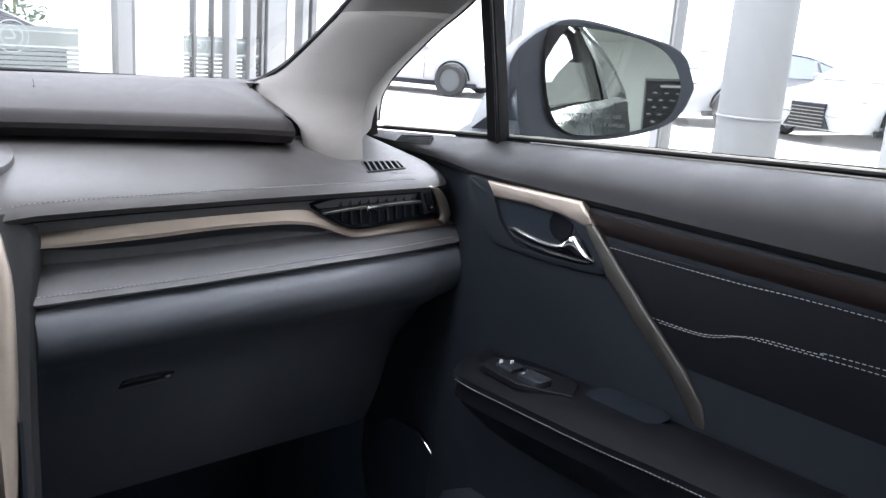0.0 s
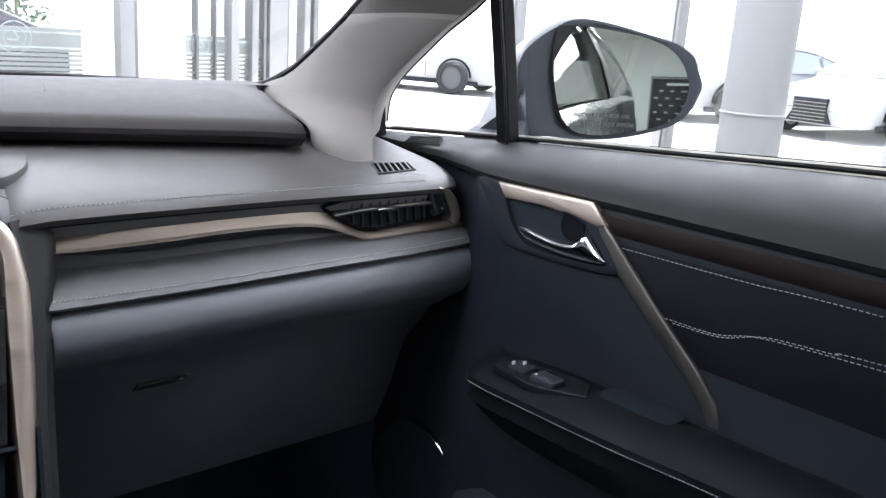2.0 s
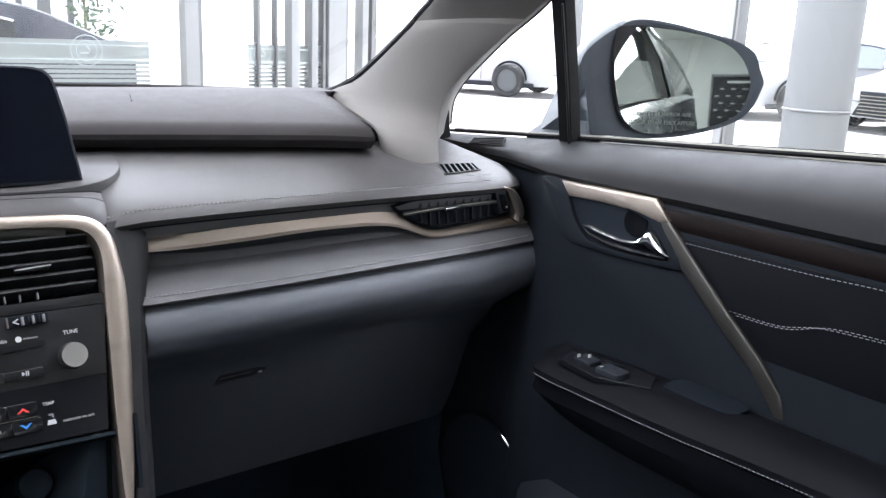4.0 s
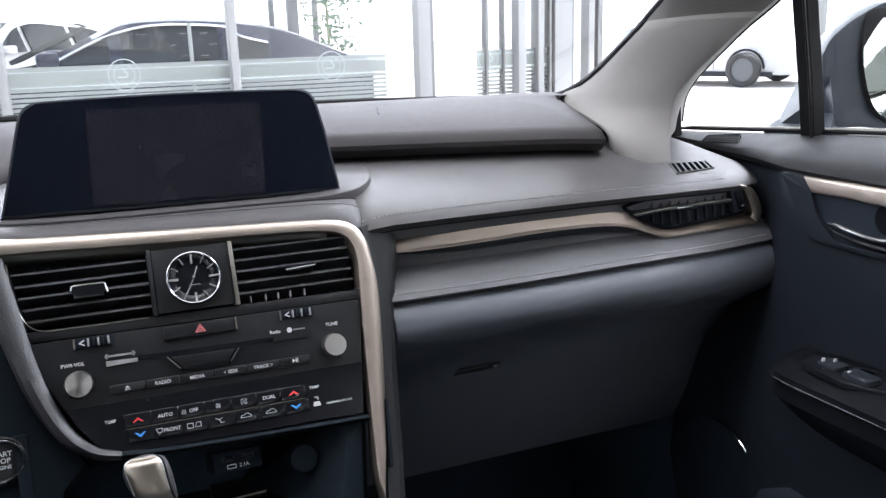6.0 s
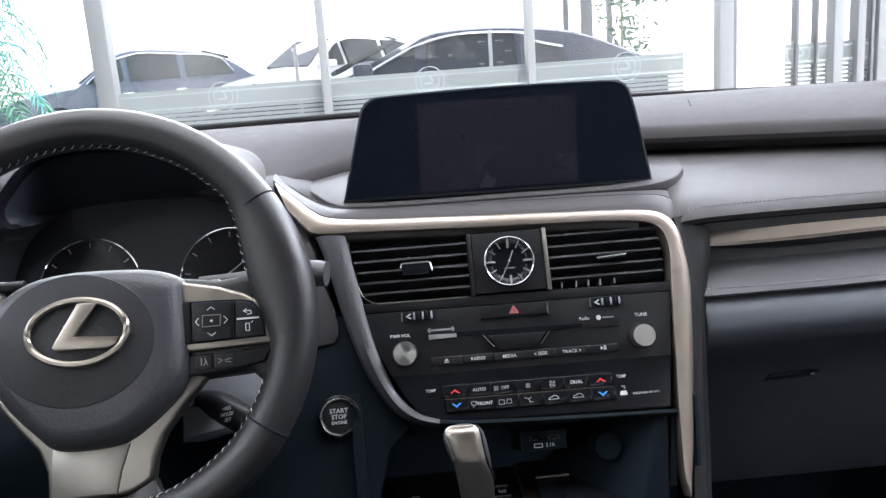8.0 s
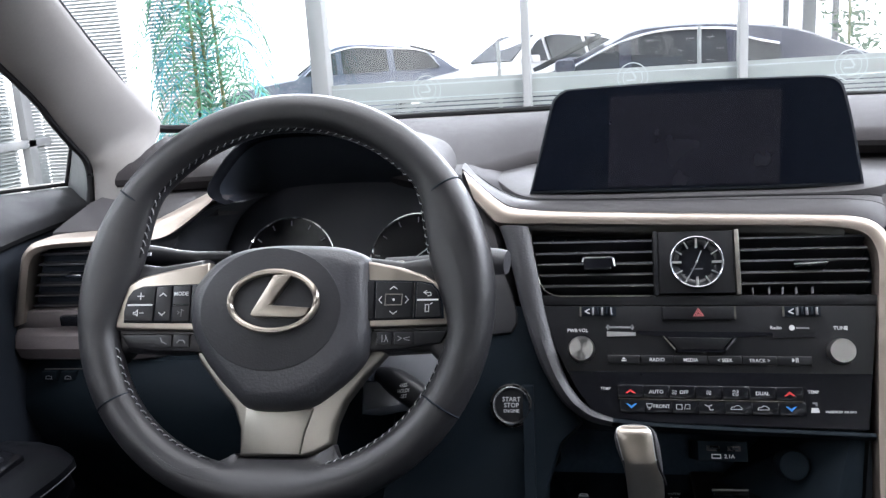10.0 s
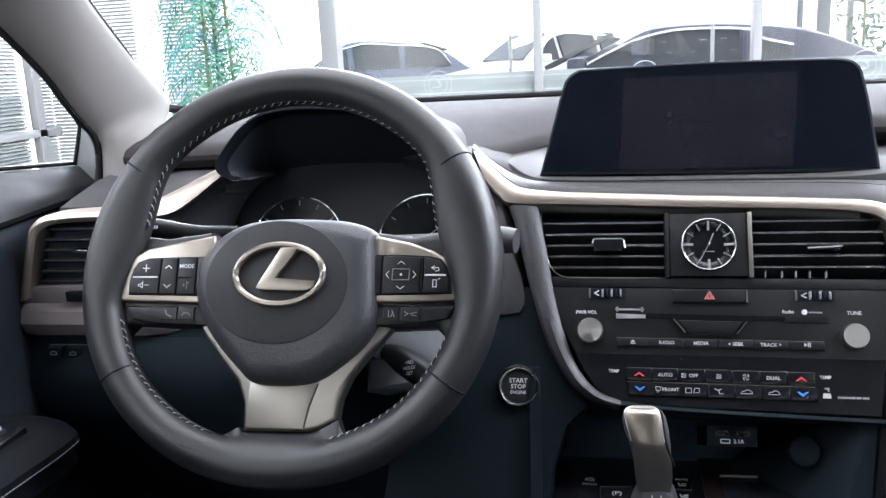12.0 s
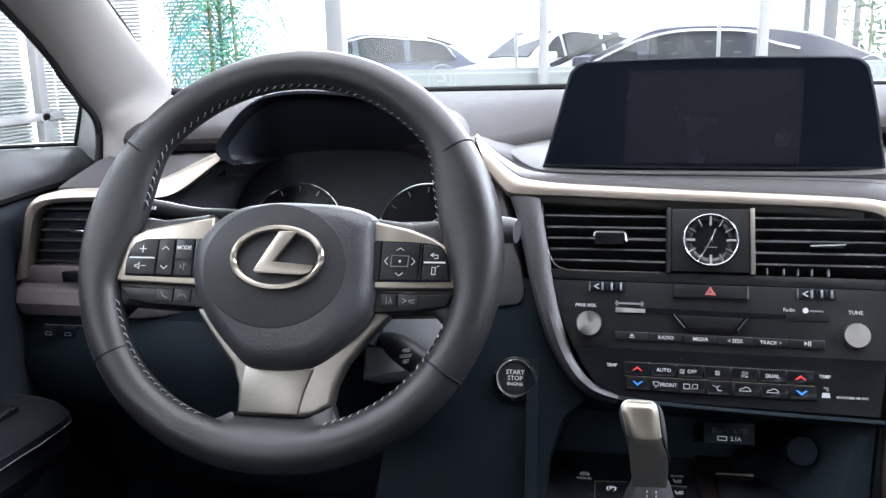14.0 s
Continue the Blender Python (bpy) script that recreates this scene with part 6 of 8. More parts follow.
for x, k in ((-0.795, 0.03), (-0.785, 0.008), (-0.77, 0.0), (-0.70, 0.0), (-0.62, 0.0), (-0.60, 0.01), (-0.59, 0.03)):
    secs.append([(x, 0.95, 0.974), (x, 0.868 + k, 0.974), (x, 0.855 + k, 0.966), (x, 0.850 + k, 0.952), (x, 0.856 + k, 0.938), (x, 0.868 + k, 0.932), (x, 0.95, 0.93)])
part("knee_panel", loft(secs), BROWNGREY, dash, "dark taupe grained knee panel")
secs = []
for x, k in ((-0.80, 0.02), (-0.70, 0.0), (-0.55, 0.0), (-0.40, -0.01), (-0.25, 0.0), (-0.155, 0.01), (-0.14, 0.02)):
    zt = lerp_table([(-0.80, 0.933), (-0.50, 0.933), (-0.36, 0.96), (-0.20, 1.00), (-0.14, 1.0)], x)[0]
    secs.append([(x, 0.97, zt), (x, 0.865 + k, zt), (x, 0.845 + k, zt - 0.02), (x, 0.83 + k, 0.88), (x, 0.85 + k, 0.80), (x, 0.93 + k, 0.70), (x, 1.05, 0.62), (x, 1.1, 0.62)])
lower = part("lower_panel", loft(secs), SHADE_BLACK, dash, "black lower panel")
for sx, sz in ((-0.733, 0.9185), (-0.708, 0.9185), (-0.721, 0.896)):
    sb = part("switch", box(sx - 0.009, sx + 0.009, 0.8465, 0.86, sz - 0.0065, sz + 0.0065, 0.001), SHADE_BLACK, dash)
    part("symbol", strokes(facing(0.8460), [[(sx - 0.004, sz - 0.0020), (sx - 0.003, sz + 0.001), (sx, sz + 0.0020), (sx + 0.004, sz + 0.001), (sx + 0.004, sz - 0.0020), (sx - 0.004, sz - 0.0020)]], 0.0007, 0, 0.0006), COLUMN_GREY, sb)
part("bright_line", strokes(facing(0.846), [[(-0.735, 0.929), (-0.68, 0.9295)]], 0.001, 0, 0.001), STEEL, lower)

# start button on its own plate beside the panel
BP_ = SP @ Matrix.Translation((-0.183, -0.0235, -0.006))
part("button_plate", slab(SP, [(-0.215, 0.09), (-0.168, 0.075), (-0.150, 0.02), (-0.128, -0.018), (-0.114, -0.040), (-0.135, -0.060), (-0.148, -0.10), (-0.162, -0.26), (-0.33, -0.26), (-0.30, 0.0)], -0.05, -0.006, 0.004), SHADE_BLACK, stack, "black plate of the start button")
part("trim_panel", slab(SP, [(-0.2079, 0.1271), (-0.1963, 0.1255), (-0.1885, 0.1068), (-0.1821, 0.0895), (-0.1773, 0.0694), (-0.1774, 0.058), (-0.1827, 0.0492), (-0.2041, 0.0468)], -0.03, -0.0025, 0.003, 2), LEATHER, stack, "dark grey trim panel above the start button")
stb = thing("start_button", (-0.183, 0.79, 0.90), "round black engine start button with a bright ring", "start button")
prof = [(0.0215, -0.001), (0.0215, 0.004), (0.0200, 0.0055), (0.0188, 0.004), (0.0178, 0.0)]
part("outer_ring", loft([[(r * math.cos(a), r * math.sin(a), d) for r, d in prof] for a in [2 * math.pi * i / 40 for i in range(41)]], m=BP_, caps=False), DARK_STEEL, stb)
prof = [(0.0190, 0.0), (0.0192, 0.0050), (0.0180, 0.0062), (0.0165, 0.0042)]
part("bright_ring", loft([[(r * math.cos(a), r * math.sin(a), d) for r, d in prof] for a in [2 * math.pi * i / 40 for i in range(41)]], m=BP_, caps=False), CHROME, stb, "thin chrome ring")
capb = part("cap", slab(BP_, circle(0, 0, 0.0165, 32), -0.001, 0.0036, 0.001), SATIN_BLACK, stb)
for txt, ty, sz in (("START", 0.0058, 0.0062), ("STOP", 0.0, 0.0062), ("ENGINE", -0.0056, 0.0044)):
    lettering(txt, BP_, 0, ty, sz, PRINT, capb, d=0.0040)

# ---- centre tunnel ----
tun = thing("centre_tunnel", (0.0, 0.6, 0.36), "black centre tunnel with an open tray and dark wood surround", "centre tunnel")
# tray back takes the haze-lifted lining to read as bluish dark
part("tray_back", slab(SP, [(-0.150, -0.046), (0.15, -0.052), (0.14, -0.135), (-0.165, -0.135)], -0.13, -0.11), FOOTWELL, tun)
part("body", loft([[(-0.160, y, 0.36), (-0.160, y, z), (-0.145, y, z + 0.006), (0.115, y, z + 0.006), (0.135, y, z), (0.135, y, 0.36)] for y, z in ((0.93, 0.80), (0.80, 0.80), (0.60, 0.795), (0.3, 0.78), (-0.3, 0.78))]), DARK, tun)
# right side is dark wood, its shade put in as black
part("tray_side", loft([[(0.146, 0.79, 0.90), (0.135, 0.79, 0.90), (0.105, 0.74, 0.812), (0.13, 0.74, 0.80)], [(0.15, 0.88, 0.90), (0.12, 0.88, 0.90), (0.02, 0.84, 0.812), (0.13, 0.88, 0.80)]]), SHADE_BLACK, tun, "tray side, drawn black")
part("tray_side", loft([[(-0.172, 0.80, 0.93), (-0.161, 0.80, 0.93), (-0.158, 0.73, 0.80), (-0.168, 0.73, 0.80)], [(-0.177, 0.90, 0.93), (-0.161, 0.90, 0.93), (-0.158, 0.90, 0.80), (-0.17, 0.90, 0.80)]]), SHADE_BLACK, tun, "tray side, drawn black")
part("wood_plate", box(-0.005, 0.125, 0.72, 0.86, 0.80, 0.812, 0.003), WOOD, tun, "dark brown wood surround")
cup = part("cup_lid", box(0.010, 0.10, 0.66, 0.815, 0.806, 0.8155, 0.004), GLOSS, tun, "gloss black sliding lid")
part("lid_edge", tube([(0.012, 0.812, 0.8160), (0.10, 0.815, 0.8160)], 0.0012, 6), STEEL, cup)
usb = part("socket_plate", slab(SP, rect(-0.0045, 0.041, -0.0735, -0.0545), -0.112, -0.0125, 0.001), SHADE_BLACK, tun, "black plate with two charging sockets")
for ux in (0.0095, 0.0285):
    u = part("socket", slab(SP, rect(ux - 0.006, ux + 0.006, -0.0640, -0.0590), -0.013, -0.0118), DARK_STEEL, usb)
    part("tongue", slab(SP, rect(ux - 0.004, ux + 0.004, -0.0625, -0.0608), -0.013, -0.0114), DARK, u)
lettering("2.1A", SP, 0.0240, -0.0690, 0.0050, PRINT, usb, d=-0.0122)
part("symbol", strokes(SP, [[(0.008, -0.0672), (0.016, -0.0672), (0.016, -0.0706), (0.008, -0.0706), (0.008, -0.0672)]], 0.0007, -0.0125, -0.012), PRINT, usb)
part("power_socket", slab(SP @ Matrix.Translation((0.083, -0.076, 0)), circle(0, 0, 0.014, 28), -0.112, -0.016, 0.003), SHADE_BLACK, tun, "round capped power socket")
swp = part("switch_plate", box(-0.156, 0.012, 0.70, 0.86, 0.800, 0.8075, 0.002), GLOSS, tun, "gloss black switch plate")
TP = Matrix.Translation((0, 0, 0.8078))
lettering("HOLD", TP, -0.115, 0.7985, 0.0054, PRINT, swp, d=0.0003)
part("symbol", strokes(TP, [[(-0.1195, 0.8065), (-0.1105, 0.8065), (-0.1120, 0.8105), (-0.1180, 0.8105), (-0.1195, 0.8065)]], 0.0008, 0, 0.0005), PRINT, swp)
lettering("(P)", TP, -0.0884, 0.7825, 0.0090, PRINT, swp, d=0.0003)
lettering("AUTO", TP, -0.0244, 0.8163, 0.0046, PRINT, swp, d=0.0003)
for sy in (0.8055, 0.7830):
    part("seat_symbol", strokes(TP, [[(-0.0280, sy + 0.003), (-0.0272, sy - 0.0015), (-0.0215, sy - 0.0015)], [(-0.0248, sy + 0.0015), (-0.0212, sy + 0.0022)]], 0.0012, 0, 0.0005), PRINT, swp)
for a, b in (((-0.1044, 0.7937), (-0.1037, 0.745)), ((-0.1044, 0.7937), (-0.0740, 0.7968)), ((-0.0328, 0.7955), (-0.0170, 0.7956))):
    part("plate_line", strokes(TP, [[a, b]], 0.0008, 0, 0.0008), STEEL, swp)

# ---- gear selector ----
gear = thing("gear_selector", (-0.062, 0.68, 0.80), "leather and satin metal gear selector in its boot", "gear selector")


def oval(w, d, cx, cy, z, n=28, p=2.6):
    return [(cx + w * math.copysign(abs(math.cos(a)) ** (2 / p), math.cos(a)), cy + d * math.copysign(abs(math.sin(a)) ** (2 / p), math.sin(a)), z) for a in [2 * math.pi * i / n for i in range(n)]]


boot = part("boot", loft([oval(*q) for q in ((0.030, 0.030, -0.058, 0.694, 0.806), (0.026, 0.027, -0.058, 0.692, 0.828), (0.0205, 0.023, -0.057, 0.693, 0.850), (0.0165, 0.019, -0.0565, 0.694, 0.862), (0.013, 0.015, -0.0570, 0.695, 0.8685))]), LEATHER, gear, "stitched leather boot")
for sx in (-0.0600, -0.0527):
    part("stitching", stitches([(sx, 0.6775, 0.8650), (sx, 0.6735, 0.858), (sx, 0.6665, 0.842), (sx, 0.660, 0.822)], 0.0036, r=0.0006, n=16), THREAD, boot)
# leather back and side: rows of height, left edge, right edge, depth of the front
grip = [(0.866, -0.0700, -0.0455, 0.684), (0.880, -0.0725, -0.0440, 0.682), (0.8896, -0.0738, -0.0434, 0.680), (0.8997, -0.0752, -0.0432, 0.679), (0.9123, -0.0775, -0.0438, 0.678), (0.9271, -0.0825, -0.0456, 0.681), (0.9345, -0.0840, -0.0472, 0.684), (0.9385, -0.0830, -0.0490, 0.686), (0.9410, -0.0800, -0.0518, 0.689), (0.9422, -0.0745, -0.0560, 0.692)]
gs = []
for z, xl, xr, y in grip:
    xm, hw = (xl + xr) / 2, (xr - xl) / 2
    gs.append(oval(hw, 0.017 if z < 0.94 else 0.012, xm, y + 0.0195, z - 0.45 * (y + 0.024 - 0.68), 30, 3.0))
part("leather_grip", loft(gs), LEATHER, gear, "black leather selector grip")
# metal face: rows of height, left edge, right edge, depth of the middle, with a crease half way
face = [(0.8655, -0.0718, -0.0440, 0.6795), (0.8700, -0.0722, -0.0436, 0.6790), (0.8794, -0.0738, -0.0432, 0.6782), (0.8886, -0.0745, -0.0436, 0.6776), (0.8945, -0.0750, -0.0452, 0.6772), (0.9020, -0.0756, -0.0482, 0.6768), (0.9085, -0.0761, -0.0498, 0.6765), (0.9105, -0.0765, -0.0503, 0.6768),
        (0.9143, -0.0776, -0.0510, 0.6778), (0.9200, -0.0789, -0.0518, 0.6795), (0.9260, -0.0803, -0.0524, 0.6814), (0.9316, -0.0815, -0.0530, 0.6834), (0.9360, -0.0818, -0.0540, 0.6853), (0.9390, -0.0808, -0.0553, 0.6872), (0.9412, -0.0785, -0.0575, 0.6900), (0.9422, -0.0750, -0.0600, 0.6930)]
fs, left_e, right_e = [], [], []
for z, xl, xr, y in face:
    back = 0.016 if z < 0.93 else 0.0055
    z -= 0.45 * (y - 0.68)
    xm, hw = (xl + xr) / 2, (xr - xl) / 2
    fs.append([(xm + hw * s, y + 0.0036 * abs(s) ** 3.2, z) for s in (-1, -0.88, -0.7, -0.45, -0.2, 0, 0.2, 0.45, 0.7, 0.88, 1)] + [(xm + hw * 0.96, y + back, z), (xm - hw * 0.96, y + back, z)])
    left_e.append((xl - 0.0004, y + 0.0042, z))
    right_e.append((xr + 0.0004, y + 0.0042, z))
part("metal_face", loft(fs), WHEEL_METAL, gear, "satin metal selector face with a crease")
part("face_edge", tube(left_e[7:] + right_e[:6:-1], 0.00055, 6), SILVER, gear, "thin bright edge of the metal face")
part("face_groove", tube([(x + 0.0012, y + 0.0006, z) for x, y, z in right_e[3:-1]], 0.0011, 6), RUBBER, gear, "dark groove beside the metal face")

# ---- steering wheel ----
WP = tilted((-0.38, 0.695, 1.053), 25)
RX, RY = 0.0052, 0.0008
wheel = thing("steering_wheel", (-0.38, 0.72, 1.0), "black leather three-spoke steering wheel with silver trim and buttons", "steering wheel")
NR = 160


def rim_at(a):
    """Centre radius and tube radius at an angle, thicker at the grips and the foot."""
    grip = max(0.0, math.cos(2 * (a - radians(0)))) ** 2 * 0.0012
    foot = max(0.0, -math.sin(a)) ** 4
    return 0.1757 - foot * 0.009, 0.0175 + grip + foot * 0.0008


def grip_at(a):
    """How far the inner side swells into the thumb rests beside the upper spokes."""
    d = math.degrees(math.atan2(math.sin(a), abs(math.cos(a))))
    return max(0.0, 1 - ((d - 14) / 26) ** 2) ** 1.5 * 0.016


secs = []
for i in range(NR + 1):
    a = 2 * math.pi * i / NR
    R, r = rim_at(a)
    gw = grip_at(a)
    row = []
    for b in [2 * math.pi * k / 24 for k in range(24)]:
        rr = R + r * math.cos(b) if math.cos(b) > 0 else R + (r * 1.05 + gw) * math.cos(b)
        row.append((rr * math.cos(a) + RX, rr * math.sin(a) + RY, r * 1.02 * math.sin(b)))
    secs.append(row)
bm = loft(secs, m=WP, caps=False)
bmesh.ops.remove_doubles(bm, verts=bm.verts, dist=1e-6)
rimo = part("rim", bm, WHEEL_LEATHER, wheel, "black leather rim")
for deg in (33, 147, 212, 328):
    a = radians(deg)
    R, r = rim_at(a)
    ring = [WP @ Vector(((R + r * 1.0 * math.cos(b)) * math.cos(a) + RX, (R + r * 1.0 * math.cos(b)) * math.sin(a) + RY, r * 1.03 * math.sin(b))) for b in [2 * math.pi * k / 24 for k in range(24)]]
    part("seam", tube(ring, 0.0009, 6, closed=True), DARK, rimo)


def rim_stitch(d0, d1):
    """Slanted thread stitches across the seam on the inner side of the rim."""
    bm = bmesh.new()
    n = int(math.radians(abs(d1 - d0)) * 0.158 / 0.0078)
    for i in range(n):
        a = radians(d0 + (d1 - d0) * i / n)
        ends = []
        for da, b in ((-0.015, radians(158)), (0.013, radians(170))):
            R, r = rim_at(a + da)
            gw = grip_at(a + da)
            rr = R + (r * 1.05 + gw) * math.cos(b) * 1.012
            ends.append(WP @ Vector((rr * math.cos(a + da) + RX, rr * math.sin(a + da) + RY, r * 1.045 * math.sin(b))))
        p, q = ends
        m = p.lerp(q, 0.5) + (p + q - 2 * (WP @ Vector((rim_at(a)[0] * math.cos(a) + RX, rim_at(a)[0] * math.sin(a) + RY, 0)))).normalized() * 0.0008
        for u0, u1 in ((p, m), (m, q)):
            d = u1 - u0
            s = d.cross(Vector((0, -0.6, 0.8))).normalized() * 0.00055
            w = s.cross(d).normalized() * 0.00055
            u = [[bm.verts.new(c + o) for o in (s, w, -s, -w)] for c in (u0, u1)]
            for k in range(4):
                bm.faces.new((u[0][k], u[0][(k + 1) % 4], u[1][(k + 1) % 4], u[1][k]))
            bm.faces.new(u[0][::-1])
            bm.faces.new(u[1])
    return bm


def rim_groove(d0, d1):
    pts = []
    for i in range(50):
        a = radians(d0 + (d1 - d0) * i / 49)
        R, r = rim_at(a)
        rr = R + (r * 1.05 + grip_at(a)) * math.cos(radians(163)) * 0.995
        pts.append(WP @ Vector((rr * math.cos(a) + RX, rr * math.sin(a) + RY, r * 1.02 * math.sin(radians(163)))))
    return tube(pts, 0.0011, 6)


for d0, d1 in ((16, 164), (197, 249), (291, 342)):
    part("stitching", rim_stitch(d0, d1), THREAD, rimo, "white thread along the inner seam")
    part("seam_groove", rim_groove(d0, d1), RUBBER, rimo)
# arms of leather from the rim to the spokes
arm_l = [(-0.172, 0.075), (-0.160, 0.052), (-0.146, 0.038), (-0.115, 0.034), (-0.070, 0.040), (-0.070, -0.046), (-0.10, -0.048), (-0.140, -0.046), (-0.152, -0.058), (-0.172, -0.075), (-0.182, 0.0)]
part("spoke_arm", slab(WP, arm_l, -0.022, -0.001, 0.008, 3), WHEEL_LEATHER, wheel)
part("spoke_arm", slab(WP, [(-x + 0.002, y) for x, y in arm_l], -0.022, -0.001, 0.008, 3), WHEEL_LEATHER, wheel)
# hub pad
hub_o = [(-0.0767, -0.010), (-0.0757, 0.004), (-0.0705, 0.016), (-0.0601, 0.0288), (-0.047, 0.0385), (-0.0277, 0.0458), (0.000, 0.0490), (0.0328, 0.0485), (0.0593, 0.0465), (0.0785, 0.0415), (0.0885, 0.0350), (0.0905, 0.0240), (0.0925, -0.0100), (0.0925, -0.0380), (0.0884, -0.0533), (0.0756, -0.0690), (0.0560, -0.0850), (0.0420, -0.0935), (0.0260, -0.0975), (0.0010, -0.0985), (-0.0170, -0.0960), (-0.0300, -0.0856), (-0.0483, -0.0677), (-0.0641, -0.0470), (-0.0735, -0.0270)]
hs = [(p.x, p.y) for p in spline([(*p, 0) for p in hub_o + hub_o[:1]], 81)[:-1]]
secs = []
for k, d in ((0.985, -0.03), (1.0, -0.006), (0.995, 0.002), (0.97, 0.009), (0.90, 0.0155), (0.78, 0.0195)):
    secs.append([(0.008 + (x - 0.008) * k, -0.014 + (y + 0.014) * k, d) for x, y in hs])
hub = part("hub_pad", loft(secs, m=WP), GRAINED, wheel, "grained black airbag hub")
dk = circle(0.0045, -0.0105, 0.0645, 56, 0.0540)
part("hub_disc", slab(WP, dk, 0.010, 0.0203, 0.0012, 2), HUB_DISC, hub, "raised round hub centre")
EM = WP @ Matrix.Translation((0.0087, -0.0047, 0.0215))
ring = [EM @ Vector((0.0395 * math.cos(a), 0.0258 * math.sin(a), 0.002)) for a in [2 * math.pi * i / 64 for i in range(64)]]
emb = part("emblem_ring", tube(ring, 0.0029, 8, closed=True), WHEEL_METAL, hub, "satin metal oval emblem ring")
hook = [(0.0005, 0.0230), (0.0190, 0.0233), (0.0150, 0.0195), (-0.0020, -0.0035), (0.0340, -0.0060), (0.0322, -0.0120), (0.0250, -0.0150), (-0.0165, -0.0140), (-0.0195, -0.0118), (-0.0175, -0.0075)]
part("emblem_hook", slab(EM, hook, -0.001, 0.0048, 0.0016, 2), WHEEL_METAL, emb, "satin metal bent bar")
part("embossed_mark", strokes(WP, [[(-0.014, -0.080), (0.000, -0.0805)], [(0.008, -0.0805), (0.020, -0.080)]], 0.0026, 0.012, 0.0185), PLASTIC, hub)
# lower spoke
sp_o = [(-0.0755, -0.0425), (-0.0674, -0.0560), (-0.0494, -0.0775), (-0.0330, -0.0950), (-0.0258, -0.1126), (-0.0245, -0.1370), (0.0336, -0.1360), (0.0450, -0.1330), (0.0590, -0.1248), (0.0612, -0.1083), (0.0690, -0.0898), (0.0858, -0.0677), (0.1045, -0.0471), (0.0949, -0.0415), (0.06, -0.06), (0.0, -0.07), (-0.045, -0.048)]
part("lower_spoke", slab(WP, sp_o, -0.016, -0.002, 0.004, 3), STEEL, wheel, "brushed metal lower spoke")
part("spoke_face", slab(WP, [(-0.0200, -0.0950), (-0.0215, -0.1130), (-0.0220, -0.1345), (0.0310, -0.1340), (0.0350, -0.1150), (0.0420, -0.0950)], -0.004, 0.0005, 0.002), STEEL, wheel, "brushed metal spoke face")
top_edge = [(-0.095, -0.1560), (-0.080, -0.1500), (-0.0606, -0.1440), (-0.046, -0.1412), (-0.0385, -0.1385), (-0.0345, -0.1362), (-0.0315, -0.1345), (-0.0285, -0.1345), (-0.0262, -0.1362), (-0.0235, -0.1372), (0.0, -0.1372), (0.0320, -0.1368), (0.0400, -0.1350), (0.0520, -0.1292), (0.0590, -0.1252), (0.0612, -0.1262), (0.0635, -0.1325), (0.0680, -0.1382), (0.0760, -0.1395), (0.0872, -0.1400), (0.100, -0.1460), (0.112, -0.1500)]
secs = []
for q in spline([(*q, 0) for q in top_edge], 90):
    R, r = rim_at(math.atan2(-0.16, q.x - RX))
    yc = RY - math.sqrt(max(R * R - (q.x - RX) ** 2, 0.0))
    yt = max(q.y, yc + 0.004)
    yb = max(min(yt, lerp_table([(-0.095, -0.156), (-0.06, -0.1445), (-0.03, -0.1400), (0.0, -0.1395), (0.04, -0.1390), (0.065, -0.1402), (0.0872, -0.1420), (0.112, -0.150)], q.x)[0]), yc + 0.004)
    row = [(q.x, yt, -0.014), (q.x, yt, -0.006), (q.x, yt - 0.0008, -0.0035), (q.x, yb + (yt - yb) * 0.3, -0.0015), (q.x, yb - 0.002, 0.0015)]
    for k in (0.2, 0.4, 0.6, 0.8, 0.95):
        y = yb + (yc - yb) * k
        off = (R - math.hypot(q.x - RX, y - RY)) / (r * 1.05)
        on_rim = r * 1.02 * math.sqrt(max(1 - off * off, 0.0))
        row.append((q.x, y, max(0.0015 + (r * 1.015 - 0.0015) * math.sin(k * math.pi / 2) ** 0.9, on_rim) - (0.0005 if k > 0.9 else 0)))
    secs.append(row + [(q.x, yc - 0.004, r * 0.5), (q.x, yc, -0.010)])
part("spoke_foot", loft(secs, m=WP), WHEEL_LEATHER, wheel, "leather foot of the rim")


# button pods
WL, WR = WP @ Matrix.Translation((0.0088, 0, 0)), WP @ Matrix.Translation((0.0028, 0, 0))


